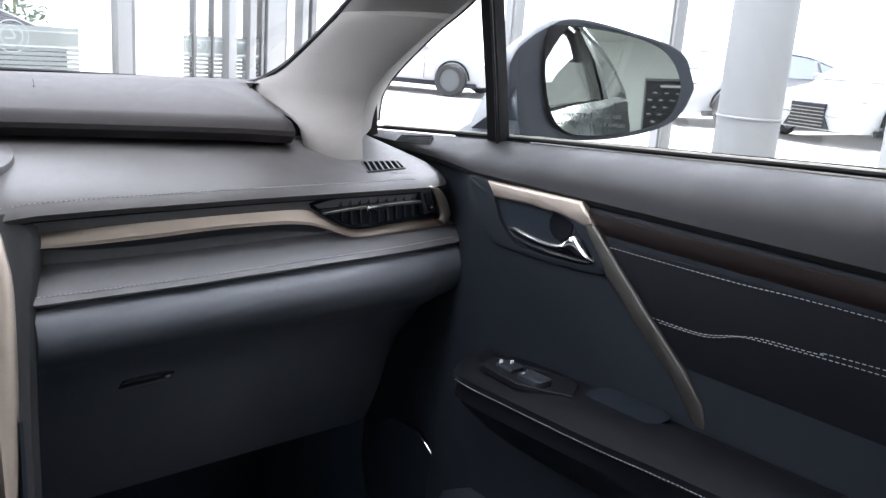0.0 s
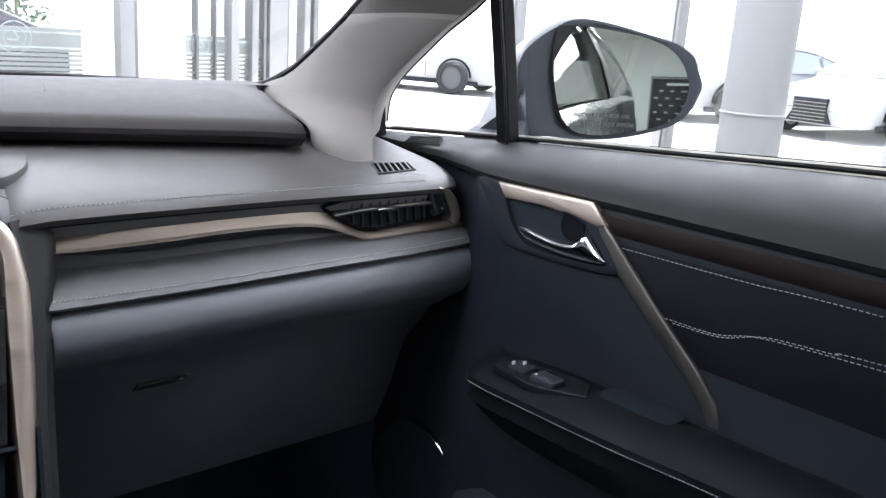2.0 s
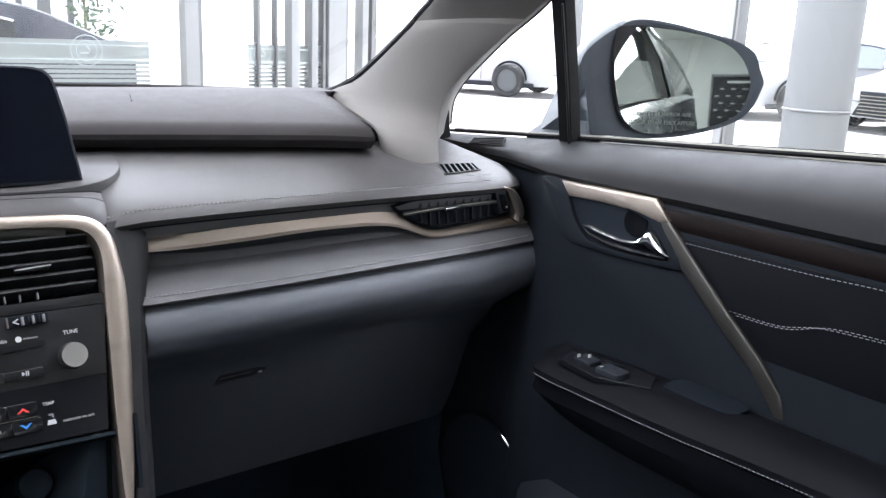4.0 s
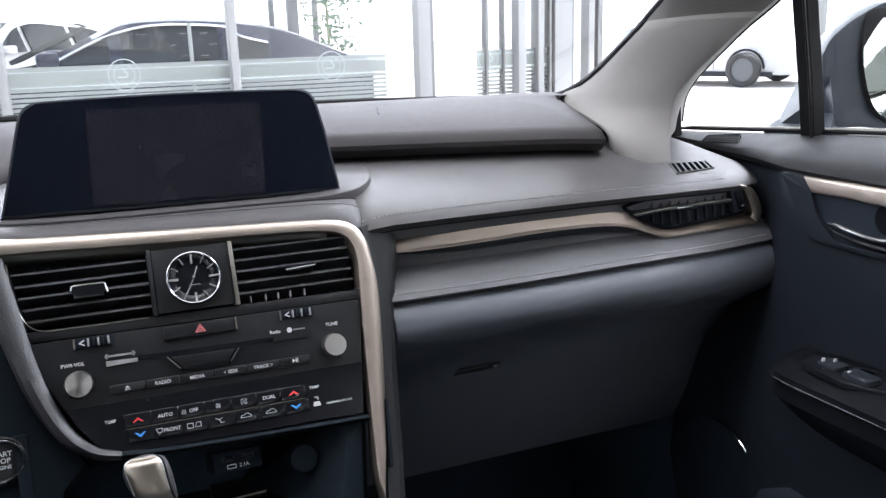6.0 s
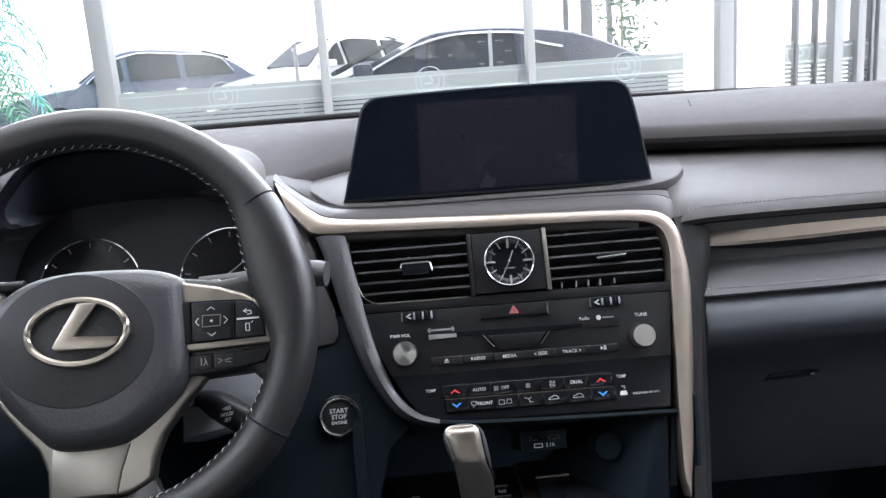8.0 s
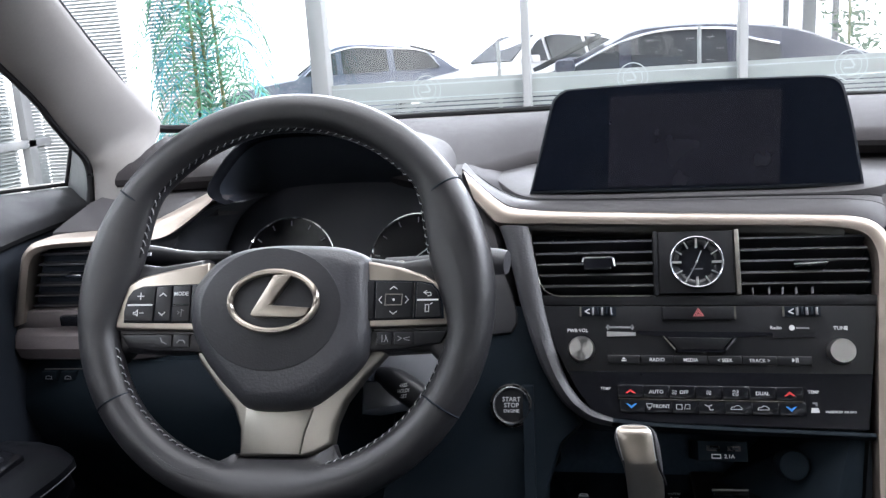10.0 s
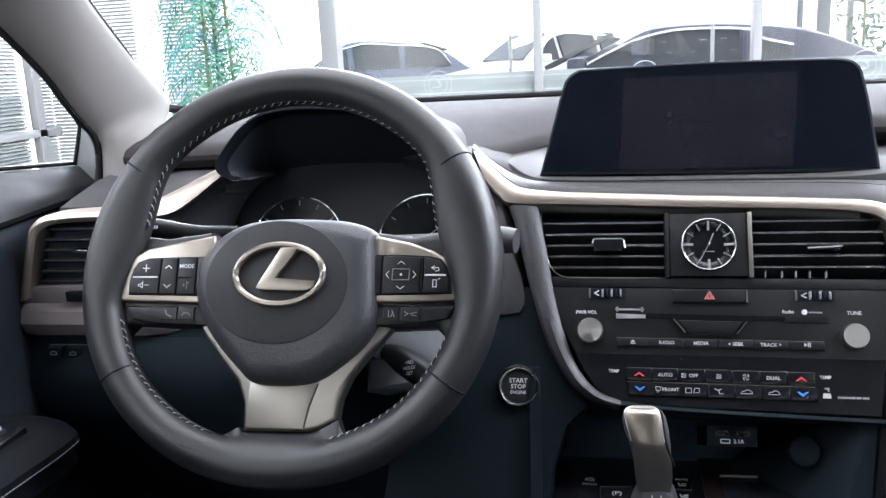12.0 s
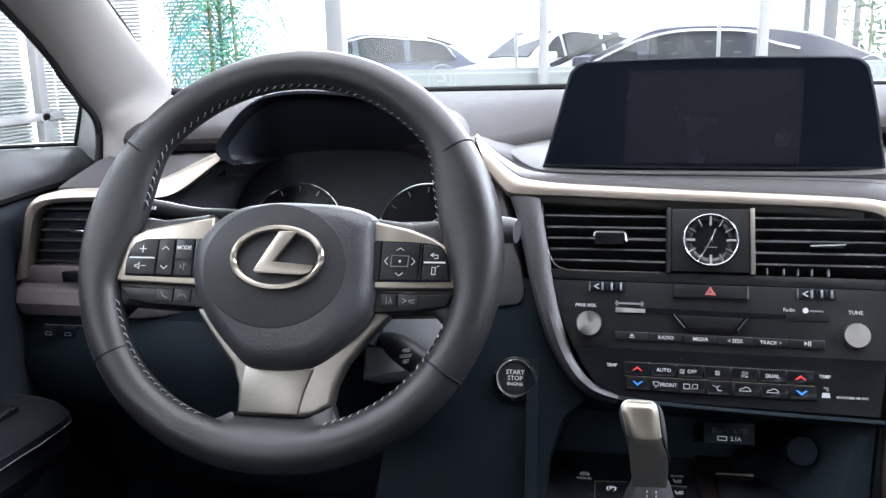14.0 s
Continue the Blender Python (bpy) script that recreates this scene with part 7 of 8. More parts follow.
def pod(s):
    M = WL if s < 0 else WR
    if s < 0:
        out = [(-0.159, -0.0265), (-0.1595, -0.012), (-0.156, 0.006), (-0.148, 0.016), (-0.135, 0.0225), (-0.110, 0.0275), (-0.070, 0.0345), (-0.070, -0.0285)]
        inn = [(-0.1495, -0.0205), (-0.150, -0.010), (-0.1475, 0.003), (-0.1425, 0.0095), (-0.133, 0.0130), (-0.110, 0.0138), (-0.070, 0.0145), (-0.070, -0.0215)]
        low = [(-0.155, -0.0300), (-0.070, -0.0305), (-0.070, -0.047), (-0.120, -0.046), (-0.146, -0.0425)]
    else:
        out = [(0.159, -0.0245), (0.1585, -0.008), (0.155, 0.004), (0.148, 0.012), (0.137, 0.0190), (0.115, 0.0265), (0.070, 0.0360), (0.070, -0.0270)]
        inn = [(0.1535, -0.0185), (0.1525, -0.006), (0.1490, 0.005), (0.1435, 0.0115), (0.134, 0.0138), (0.115, 0.0148), (0.070, 0.0155), (0.070, -0.0205)]
        low = [(0.157, -0.0275), (0.070, -0.0290), (0.070, -0.047), (0.120, -0.044), (0.150, -0.0390)]
    f = part("button_bezel", slab(M, out, -0.012, 0.006, 0.003, 3), WHEEL_METAL, wheel, "satin champagne button bezel")
    part("button_field", slab(M, inn, 0.0, 0.0068), DARK, f)
    lw = part("lower_buttons", slab(M, low, -0.012, 0.003, 0.003, 2), SATIN_BLACK, wheel)
    return f, lw


def wbtn(outline, parent):
    return part("button", slab(WL if outline[0][0] < 0 else WR, outline, 0.004, 0.0088, 0.001), SATIN_BLACK, parent)


pl_, ll_ = pod(-1)
b1 = wbtn([(-0.1480, -0.0195), (-0.1485, -0.0050), (-0.1200, -0.0050), (-0.1205, -0.0195)], pl_)
b2 = wbtn([(-0.1485, -0.0040), (-0.1460, 0.0030), (-0.1415, 0.0085), (-0.1330, 0.0118), (-0.1195, 0.0122), (-0.1200, -0.0040)], pl_)
b3 = wbtn([(-0.1190, -0.0195), (-0.1185, 0.0122), (-0.1035, 0.0128), (-0.1035, -0.0198)], pl_)
b4 = wbtn([(-0.1020, -0.0198), (-0.1020, 0.0128), (-0.0850, 0.0132), (-0.0850, -0.0200)], pl_)
wbtn([(-0.0840, -0.0200), (-0.0840, 0.0132), (-0.0720, 0.0135), (-0.0720, -0.0205)], pl_)
part("bright_bar", strokes(WL, [[(-0.1450, -0.0045), (-0.1225, -0.0045)]], 0.0013, 0.008, 0.0096), PRINT, pl_)
part("dark_bar", strokes(WL, [[(-0.1005, -0.0050), (-0.0865, -0.0050)]], 0.0014, 0.008, 0.0096), GLOSS, pl_)
part("symbol", strokes(WL, [[(-0.1365, 0.0035), (-0.1305, 0.0035)], [(-0.1335, 0.0065), (-0.1335, 0.0005)]], 0.00068, 0.0085, 0.0093), PRINT, b2)
part("symbol", strokes(WL, [[(-0.1395, -0.0112), (-0.1375, -0.0112), (-0.1355, -0.0090), (-0.1355, -0.0145), (-0.1375, -0.0128), (-0.1395, -0.0128), (-0.1395, -0.0112)], [(-0.1335, -0.0118), (-0.1295, -0.0118)]], 0.00054, 0.0085, 0.0093), PRINT, b1)
part("symbol", strokes(WL, [[(-0.1145, 0.0035), (-0.1115, 0.0060), (-0.1085, 0.0035)]], 0.00075, 0.0085, 0.0093), PRINT, b3)
part("symbol", strokes(WL, [[(-0.1145, -0.0115), (-0.1115, -0.0140), (-0.1085, -0.0115)]], 0.00075, 0.0085, 0.0093), PRINT, b3)
lettering("MODE", WL, -0.0938, 0.0052, 0.0050, PRINT, b4, d=0.0091)
part("symbol", strokes(WL, [[(-0.0960, -0.0105), (-0.0945, -0.0118), (-0.0960, -0.0130)], [(-0.0925, -0.0150), (-0.0925, -0.0090), (-0.0905, -0.0100)]], 0.00054, 0.0085, 0.0093), FAINT, b4)
for x0, x1 in ((-0.118, -0.102), (-0.1005, -0.085)):
    bb = part("button", slab(WL, rect(x0, x1, -0.0425, -0.0310), 0.0, 0.0045, 0.001), SATIN_BLACK, ll_)
    xm = (x0 + x1) / 2
    part("symbol", strokes(WL, [[(xm - 0.003, -0.0340), (xm - 0.0015, -0.0375), (xm + 0.003, -0.0395)] if x0 < -0.11 else [(xm - 0.0038, -0.0385), (xm - 0.002, -0.0362), (xm + 0.002, -0.0362), (xm + 0.0038, -0.0385)]], 0.00095, 0.004, 0.0050), FAINT, bb)
pr_, lr_ = pod(1)
c1 = wbtn([(0.0935, -0.0190), (0.1255, -0.0180), (0.1265, 0.0128), (0.0935, 0.0138)], pr_)
wbtn([(0.0720, -0.0195), (0.0920, -0.0192), (0.0920, 0.0140), (0.0720, 0.0145)], pr_)
c2 = wbtn([(0.1290, -0.0178), (0.1515, -0.0172), (0.1505, -0.0065), (0.1500, -0.0035), (0.1295, -0.0035)], pr_)
c3 = wbtn([(0.1295, -0.0020), (0.1495, -0.0020), (0.1475, 0.0045), (0.1425, 0.0100), (0.1340, 0.0122), (0.1295, 0.0124)], pr_)
part("bright_bar", strokes(WR, [[(0.1272, -0.0175), (0.1280, 0.0118)]], 0.0012, 0.006, 0.0094), CHROME, pr_)
part("bright_bar", strokes(WR, [[(0.1310, -0.0028), (0.1480, -0.0028)]], 0.0013, 0.008, 0.0096), PRINT, pr_)
part("ok_frame", strokes(WR, [[(0.1020, -0.0070), (0.1165, -0.0068), (0.1172, 0.0022), (0.1025, 0.0025), (0.1020, -0.0070)]], 0.0008, 0.0085, 0.0094), STEEL, c1)
part("symbol", slab(WR, circle(0.1096, -0.0024, 0.0011, 12), 0.0085, 0.0094), PRINT, c1)
for pts in ([(0.1065, 0.0068), (0.1095, 0.0090), (0.1125, 0.0068)], [(0.1065, -0.0125), (0.1095, -0.0148), (0.1125, -0.0125)], [(0.0990, 0.0005), (0.0966, -0.0024), (0.0990, -0.0053)], [(0.1200, 0.0005), (0.1226, -0.0024), (0.1200, -0.0053)]):
    part("symbol", strokes(WR, [pts], 0.00061, 0.0085, 0.0094), PRINT, c1)
part("symbol", strokes(WR, [[(0.1385, 0.0050), (0.1360, 0.0035), (0.1385, 0.0020)], [(0.1365, 0.0035), (0.1420, 0.0035), (0.1425, 0.0010), (0.1395, 0.0005)]], 0.00061, 0.0085, 0.0094), PRINT, c3)
part("symbol", strokes(WR, [[(0.1375, -0.0070), (0.1405, -0.0070), (0.1405, -0.0130), (0.1375, -0.0130), (0.1375, -0.0070)], [(0.1420, -0.0065), (0.1435, -0.0055)]], 0.00061, 0.0085, 0.0094), PRINT, c2)
for x0, x1 in ((0.0945, 0.1080), (0.1100, 0.1265)):
    bb = part("button", slab(WR, rect(x0, x1, -0.0405, -0.0295), 0.0, 0.0045, 0.001), SATIN_BLACK, lr_)
    xm = (x0 + x1) / 2
    part("symbol", strokes(WR, [[(xm - 0.002, -0.0325), (xm - 0.002, -0.0380)], [(xm, -0.0380), (xm + 0.0015, -0.0350), (xm + 0.001, -0.0325), (xm + 0.003, -0.0380)]] if x0 < 0.1 else [[(xm - 0.005, -0.0335), (xm - 0.002, -0.0352), (xm - 0.005, -0.0370)], [(xm, -0.0352), (xm + 0.005, -0.0340)], [(xm + 0.001, -0.0362), (xm + 0.005, -0.0370)]], 0.00061, 0.004, 0.0050), FAINT, bb)
# shift paddles
for s in (-1, 1):
    pd = part("shift_paddle", slab(WP, [(s * 0.085, 0.030), (s * 0.11, 0.028), (s * 0.118, 0.0335), (s * 0.112, 0.0385), (s * 0.090, 0.0375)], -0.03, -0.022, 0.002), STEEL, wheel, "bright edged shift paddle")

# ---- steering column ----
col = thing("steering_column", (-0.38, 0.85, 0.9), "black steering column with control stalks", "steering column")
CM = tilted((-0.38, 0.75, 1.03), 25)
part("shroud", slab(CM, [(-0.075, -0.07), (-0.09, 0.0), (-0.07, 0.035), (0.07, 0.035), (0.09, 0.0), (0.075, -0.07)], -0.14, 0.02, 0.015, 3), PLASTIC, col)
part("lower_cover", slab(CM, [(0.060, -0.10), (0.15, -0.085), (0.165, -0.030), (0.060, -0.025)], -0.10, -0.02, 0.01, 2), COLUMN_GREY, col, "grey lower column cover")
st = part("cruise_stalk", tube(spline([(-0.330, 0.765, 0.955), (-0.300, 0.740, 0.965), (-0.278, 0.722, 0.963), (-0.250, 0.700, 0.955)], 14), [0.006, 0.006, 0.006, 0.006, 0.007, 0.0085, 0.010, 0.0115, 0.0125, 0.013, 0.0132, 0.0132, 0.013, 0.012], 14), SATIN_BLACK, col, "black cruise control stalk")
ax = Vector((0.50, -0.40, -0.16)).normalized()
nrm = Vector((-0.30, -0.80, 0.35))
nrm = (nrm - ax * nrm.dot(ax)).normalized()
upv = nrm.cross(ax)
ctr = Vector((-0.2635, 0.711, 0.9590)) + nrm * 0.0131
CS = Matrix(((ax.x, upv.x, nrm.x, ctr.x), (ax.y, upv.y, nrm.y, ctr.y), (ax.z, upv.z, nrm.z, ctr.z), (0, 0, 0, 1)))
for txt, ty in (("+RES", 0.0058), ("HOLD/", 0.0), ("-SET", -0.0058)):
    lettering(txt, CS @ pose(0, 0, 0, 0, 0, 34), 0.001, ty * 0.85, 0.0046, PRINT, st, d=0.0004)
part("light_stalk", tube(spline([(-0.45, 0.77, 1.075), (-0.50, 0.76, 1.078), (-0.545, 0.75, 1.085)], 10), [0.007, 0.007, 0.007, 0.007, 0.008, 0.009, 0.0105, 0.011, 0.011, 0.010], 14), SATIN_BLACK, col, "black light stalk")
part("stalk_mark", strokes(tilted((-0.535, 0.738, 1.089), 30), [[(-0.012, 0.001), (-0.008, 0.001)], [(-0.003, 0.0), (0.004, 0.0)], [(0.012, -0.001), (0.016, -0.001)]], 0.003, -0.001, 0.0005), PRINT, col)
part("wiper_stalk", tube(spline([(-0.30, 0.795, 1.058), (-0.24, 0.795, 1.060), (-0.205, 0.795, 1.061), (-0.180, 0.790, 1.060)], 12), [0.008, 0.008, 0.008, 0.009, 0.010, 0.011, 0.0125, 0.0125, 0.0128, 0.0128, 0.0125, 0.0115], 16), RIM_GRAIN, col, "grey capped wiper stalk")


# ---- showroom ----
lone("ground", box(-60, 60, -60, 90, -0.30, -0.02), CONCRETE, "pale sunlit concrete forecourt", "ground", "structure")
lone("showroom_floor", box(-4.05, 4.55, -12, 5.55, -0.04, 0.0), TILE, "pale polished showroom floor", "floor", "structure")
lone("showroom_ceiling", box(-4.1, 4.6, -12.1, 5.6, 3.7, 3.8), WALL, "plain white showroom ceiling", "ceiling", "structure")
lone("wall_back", box(-4.1, 4.6, -12.2, -12.0, 0, 3.7), WALL, "plain white showroom back wall", "wall", "structure")


def post(x, y, w, d, name="window_post", mat=None):
    return lone(name, box(x - w / 2, x + w / 2, y - d / 2, y + d / 2, 0.0, 3.7, 0.006), mat or ALU, "white aluminium window post", "window post", "structure", "window posts")


for x, w in ((-1.88, 0.11), (-0.53, 0.05), (0.77, 0.05), (2.75, 0.06)):
    post(x, 5.5, w, 0.12)
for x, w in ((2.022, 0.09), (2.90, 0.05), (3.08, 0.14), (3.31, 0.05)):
    post(x, 5.5, w, 0.12, mat=SHADED_FRAME)
for x, w in ((2.082, 0.026), (2.49, 0.018), (2.62, 0.012), (2.985, 0.02), (3.165, 0.022), (3.395, 0.04)):
    lone("window_joint", box(x - w / 2, x + w / 2, 5.46, 5.54, 0.0, 3.7, 0.002), JOINT, "dark grey joint beside a window post", "window joint", "structure", "window joints")
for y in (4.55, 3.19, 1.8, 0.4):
    post(4.5, y, 0.12, 0.06, mat=SHADED_FRAME)
    lone("window_joint", box(4.45, 4.55, y - 0.055, y - 0.038, 0.0, 3.7, 0.002), JOINT, "dark grey joint beside a window post", "window joint", "structure", "window joints")
for y in (5.25, 3.4):
    post(-3.93, y, 0.06, 0.085)


def glass_pane(x0, x1, y0, y1, z0=0.05, z1=3.7):
    g = lone("glass_wall", box(x0, x1, y0, y1, z0, z1), WINDOW, "clear glass of the showroom wall", "glass wall", "structure", "glass walls")
    g.visible_shadow = False
    return g


glass_pane(-4.0, 3.39, 5.497, 5.503)
glass_pane(4.497, 4.503, -0.6, 5.4)
# wall added out of direct view to cut light and mirror glare
lone("wall_right", box(4.45, 4.6, -12.0, -0.6, 0, 3.7), WALL, "plain white side wall added to cut side light", "wall", "structure")
glass_pane(-4.003, -3.997, 2.0, 5.4)
# wall added out of view to darken the cabin from the left
lone("wall_left", box(-4.1, -3.95, -12.0, 2.0, 0, 3.7), WALL, "plain white side wall added to cut side light", "wall", "structure")
# unseen wall added to dim what comes through the left glass
lone("wall_light_block", box(-7.2, -7.0, -12.0, 9.0, -0.02, 6.0), WALL, "unseen plain wall added to block light from the left", "wall", "structure")
lone("transom", box(-3.96, -3.90, 2.0, 5.45, 0.845, 0.90, 0.005), ALU, "white horizontal window bar", "window bar", "structure")
lone("column", slab(Matrix.Translation((4.25, 2.46, 0)), circle(0, 0, 0.165, 40), 0.0, 3.7), COLUMN, "round pale grey showroom column", "column", "structure")
lone("column_joint", tube([(4.25 + 0.166 * math.cos(a), 2.46 + 0.166 * math.sin(a), 0.948) for a in [2 * math.pi * i / 40 for i in range(40)]], 0.007, 8, closed=True), JOINT, "dark joint ring round the column", "column joint", "structure")


def etched_band(x0, x1, emblem, plane=None, z=0.0):
    band = thing("etched_band", ((x0 + x1) / 2, 5.49, 0.0) if plane is None else (plane @ Vector(((x0 + x1) / 2, 0, 0))), "frosted film band with stripes and a ring emblem on glass", "window film", "etched bands")
    P = plane or facing(5.494)
    part("film", slab(P, rect(x0, x1, z + 1.022, z + 1.100), 0, 0.0015), FROST, band)
    part("film", slab(P, rect(x0, x1, z + 1.108, z + 1.132), 0, 0.0015), FROST, band)
    part("edge_line", slab(P, rect(x0, x1, z + 1.1005, z + 1.1075), 0, 0.001), FILM_MARK, band)
    part("edge_line", slab(P, rect(x0, x1, z + 1.0125, z + 1.0215), 0, 0.001), FILM_MARK, band)
    for i in range(13):
        zz = z + 1.0115 - i * 0.0275
        part("stripe", slab(P, rect(x0, x1, zz - 0.0195, zz), 0, 0.0015), FROST, band)
    if emblem is not None:
        for r0, r1 in ((0.088, 0.093), (0.057, 0.0615)):
            ring = bmesh.new()
            a = [ring.verts.new((*p, 0.0045)) for p in circle(emblem, z + 1.070, r1, 40)]
            b = [ring.verts.new((*p, 0.0045)) for p in circle(emblem, z + 1.070, r0, 40)]
            for i in range(40):
                ring.faces.new((a[i], a[(i + 1) % 40], b[(i + 1) % 40], b[i]))
            ring.transform(P)
            part("ring", ring, FILM_MARK, band)
        part("hook", strokes(P, [[(emblem - 0.005, z + 1.108), (emblem + 0.020, z + 1.070), (emblem + 0.012, z + 1.056), (emblem - 0.034, z + 1.056)]], 0.009, 0.003, 0.0045), FILM_MARK, band)


# bars added as the reflections of two window posts in the glass
for x in (-0.715, 0.530):
    lone("post_reflection", box(x - 0.011, x + 0.011, 5.58, 5.60, 0.0, 1.36, 0.002), ALU, "slim white bar drawn for a window post's reflection", "window bar", "structure", "slim bars")
for x0, x1, e in ((-1.82, -0.56, -1.18), (-0.50, 0.74, 0.122), (0.80, 1.76, 1.385), (2.42, 2.70, 2.525), (2.80, 2.98, None)):
    etched_band(x0, x1, e)
side_glass_plane = Matrix(((0, 0, 1, -3.985), (1, 0, 0, 0), (0, 1, 0, 0), (0, 0, 0, 1)))
for y0, y1 in ((2.1, 3.35), (3.45, 5.20)):
    etched_band(y0, y1, None, side_glass_plane)


# ---- parked vehicles ----
def wheel_at(car, x, y, r, side, flip):
    """A road wheel with tyre, rim and spokes; the car's axis is local x."""
    M = flip @ Matrix(((1, 0, 0, x), (0, 0, -side, y), (0, 1, 0, r), (0, 0, 0, 1)))
    prof = [(r * 0.68, -0.2), (r * 0.93, -0.2), (r, -0.17), (r, -0.03), (r * 0.94, 0.0), (r * 0.70, 0.0)]
    secs = [[(q * math.cos(a), q * math.sin(a), d) for q, d in prof] for a in [2 * math.pi * i / 28 for i in range(29)]]
    w = part("tyre", loft(secs, m=M, caps=False), TYRE, car)
    part("rim", slab(M, circle(0, 0, r * 0.69, 28), -0.15, -0.09), DARK_ALU, w)
    part("rim_lip", tube([M @ Vector((r * 0.68 * math.cos(a), r * 0.68 * math.sin(a), -0.012)) for a in [2 * math.pi * i / 28 for i in range(28)]], 0.012, 6, closed=True), ALLOY, w, "bright rim lip")
    part("arch_gap", tube([M @ Vector((r * 1.10 * math.cos(a), r * 1.10 * math.sin(a) + 0.015, -0.012)) for a in [math.pi * i / 20 for i in range(21)]], 0.022, 6), RUBBER, car, "dark wheel arch")
    for i in range(10):
        a = 2 * math.pi * i / 10
        c, s = math.cos(a), math.sin(a)
        part("spoke", slab(M, [(c * r * 0.1 - s * 0.02, s * r * 0.1 + c * 0.02), (c * r * 0.68 - s * 0.03, s * r * 0.68 + c * 0.03), (c * r * 0.68 + s * 0.03, s * r * 0.68 - c * 0.03), (c * r * 0.1 + s * 0.02, s * r * 0.1 - c * 0.02)], -0.08, -0.02, 0.004), ALLOY, w)


def parked_car(at, turn, paint, label, height, length=4.8, suv=False, belt_at=0.63, back=0.0, glass=None):
    """A car with its nose along local -x."""
    car = thing("parked_car", at, label, "parked car", "parked cars")
    glass = glass or CAR_GLASS
    M = Matrix.Translation(at) @ pose(0, 0, 0, 0, 0, turn)
    L, W, Hh = length / 2, 0.92, height
    hood = belt_at * Hh
    top = [(-L, 0.52), (-L + 0.05, 0.40 * Hh + 0.10), (-L + 0.35, hood - 0.14), (-L + 1.15 + back, hood - 0.01), (-L + 1.40 + back, hood + 0.05), (-L + 1.95 + back, Hh * 0.90), (-L + 2.25 + back, Hh * 0.985), (0.30 + back, Hh), (0.85 + back, Hh * 0.975)]
    top += [(1.35, Hh * 0.93), (L - 0.50, Hh * 0.83), (L - 0.12, 0.66 * Hh), (L, 0.60 * Hh), (L - 0.02, 0.4)] if suv else [(1.28 + back * 1.2, Hh * 0.915), (1.75 + back, Hh * 0.80), (L - 0.25, 0.735 * Hh), (L - 0.02, 0.68 * Hh), (L, 0.45)]
    xs = spline([(*p, 0) for p in top], 60)
    secs = []
    for p in xs:
        cab = max(0.0, (p.y - hood) / max(Hh - hood, 0.01))
        wt = W - 0.30 * cab
        mid = min(p.y, hood + 0.02)
        secs.append([(p.x, -W * 0.94, 0.24), (p.x, -W, 0.45), (p.x, -W, min(0.7, mid * 0.85)), (p.x, -W * 0.97, mid * 0.985), (p.x, -wt, p.y - 0.03), (p.x, -wt + 0.14, p.y), (p.x, 0, p.y + 0.02), (p.x, wt - 0.14, p.y), (p.x, wt, p.y - 0.03), (p.x, W * 0.97, mid * 0.985), (p.x, W, min(0.7, mid * 0.85)), (p.x, W, 0.45), (p.x, W * 0.94, 0.24)])
    part("body", loft(secs, m=M), paint, car)
    side_out = [(-L + 1.52 + back, hood + 0.045), (-L + 2.02 + back, Hh * 0.875), (-L + 2.4 + back, Hh * 0.94), (0.3 + back, Hh * 0.95), (0.75 + back, Hh * 0.925), (1.1 if not suv else 1.6, Hh * 0.865), (1.38 if not suv else 1.9, Hh * 0.815 if not suv else hood + 0.09)]
    for s in (-1, 1):
        # panes stand 4 mm proud of the leaning cabin side
        k = 0.30 / max(Hh - hood, 0.01)
        cuts = [(-9.0, -0.12), (-0.08, 0.92), (0.96, 9.0)]
        for lo_x, hi_x in cuts:
            pts = [(x, z) for x, z in [(q.x, q.y) for q in spline([(*p, 0) for p in side_out], 40)] if lo_x <= x <= hi_x]
            if len(pts) < 3:
                continue
            poly = [(pts[0][0], hood + 0.045)] + pts + [(pts[-1][0], hood + 0.05)]
            bm = bmesh.new()
            vs = [bm.verts.new((x, s * (W - k * (z - hood) + 0.04), z)) for x, z in poly]
            vi = [bm.verts.new((x, s * (W - k * (z - hood) - 0.01), z)) for x, z in poly]
            bm.faces.new(vs)
            for i in range(len(vs)):
                bm.faces.new((vs[i], vs[(i + 1) % len(vs)], vi[(i + 1) % len(vi)], vi[i]))
            bm.transform(M)
            part("side_window", bm, glass, car, "tinted side glass")
        line = spline([(*p, 0) for p in side_out], 40)
        part("window_trim", tube([M @ Vector((q.x, s * (W - k * (q.y - hood) + 0.045), q.y + 0.012)) for q in line], 0.014, 6), CHROME, car, "bright window surround")
        for x in (-L + 1.62, 0.0, 0.98):
            part("door_gap", tube([M @ Vector((x, s * (W + 0.001), 0.34)), M @ Vector((x, s * (W + 0.001), 0.6)), M @ Vector((x + 0.03, s * (W * 0.985), hood * 0.93))], 0.006, 5), DARK, car)
        for x in (-0.10, 0.86):
            part("door_handle", tube([M @ Vector((x - 0.11, s * (W + 0.012), hood * 0.84)), M @ Vector((x + 0.07, s * (W + 0.012), hood * 0.85))], 0.016, 6), CHROME, car, "bright door handle")
        for x in (-L + 0.95, L - 1.02):
            wheel_at(car, x, s * (W + 0.005), 0.345, s, M)
        part("mirror", box(-L + 1.66, -L + 1.86, *sorted((s * W, s * (W + 0.18))), hood + 0.03, hood + 0.17, 0.04, m=M), paint, car)
        part("sill", box(-L + 0.4, L - 0.4, *sorted((s * (W - 0.02), s * (W + 0.008))), 0.20, 0.30, 0.02, m=M), PLASTIC, car)
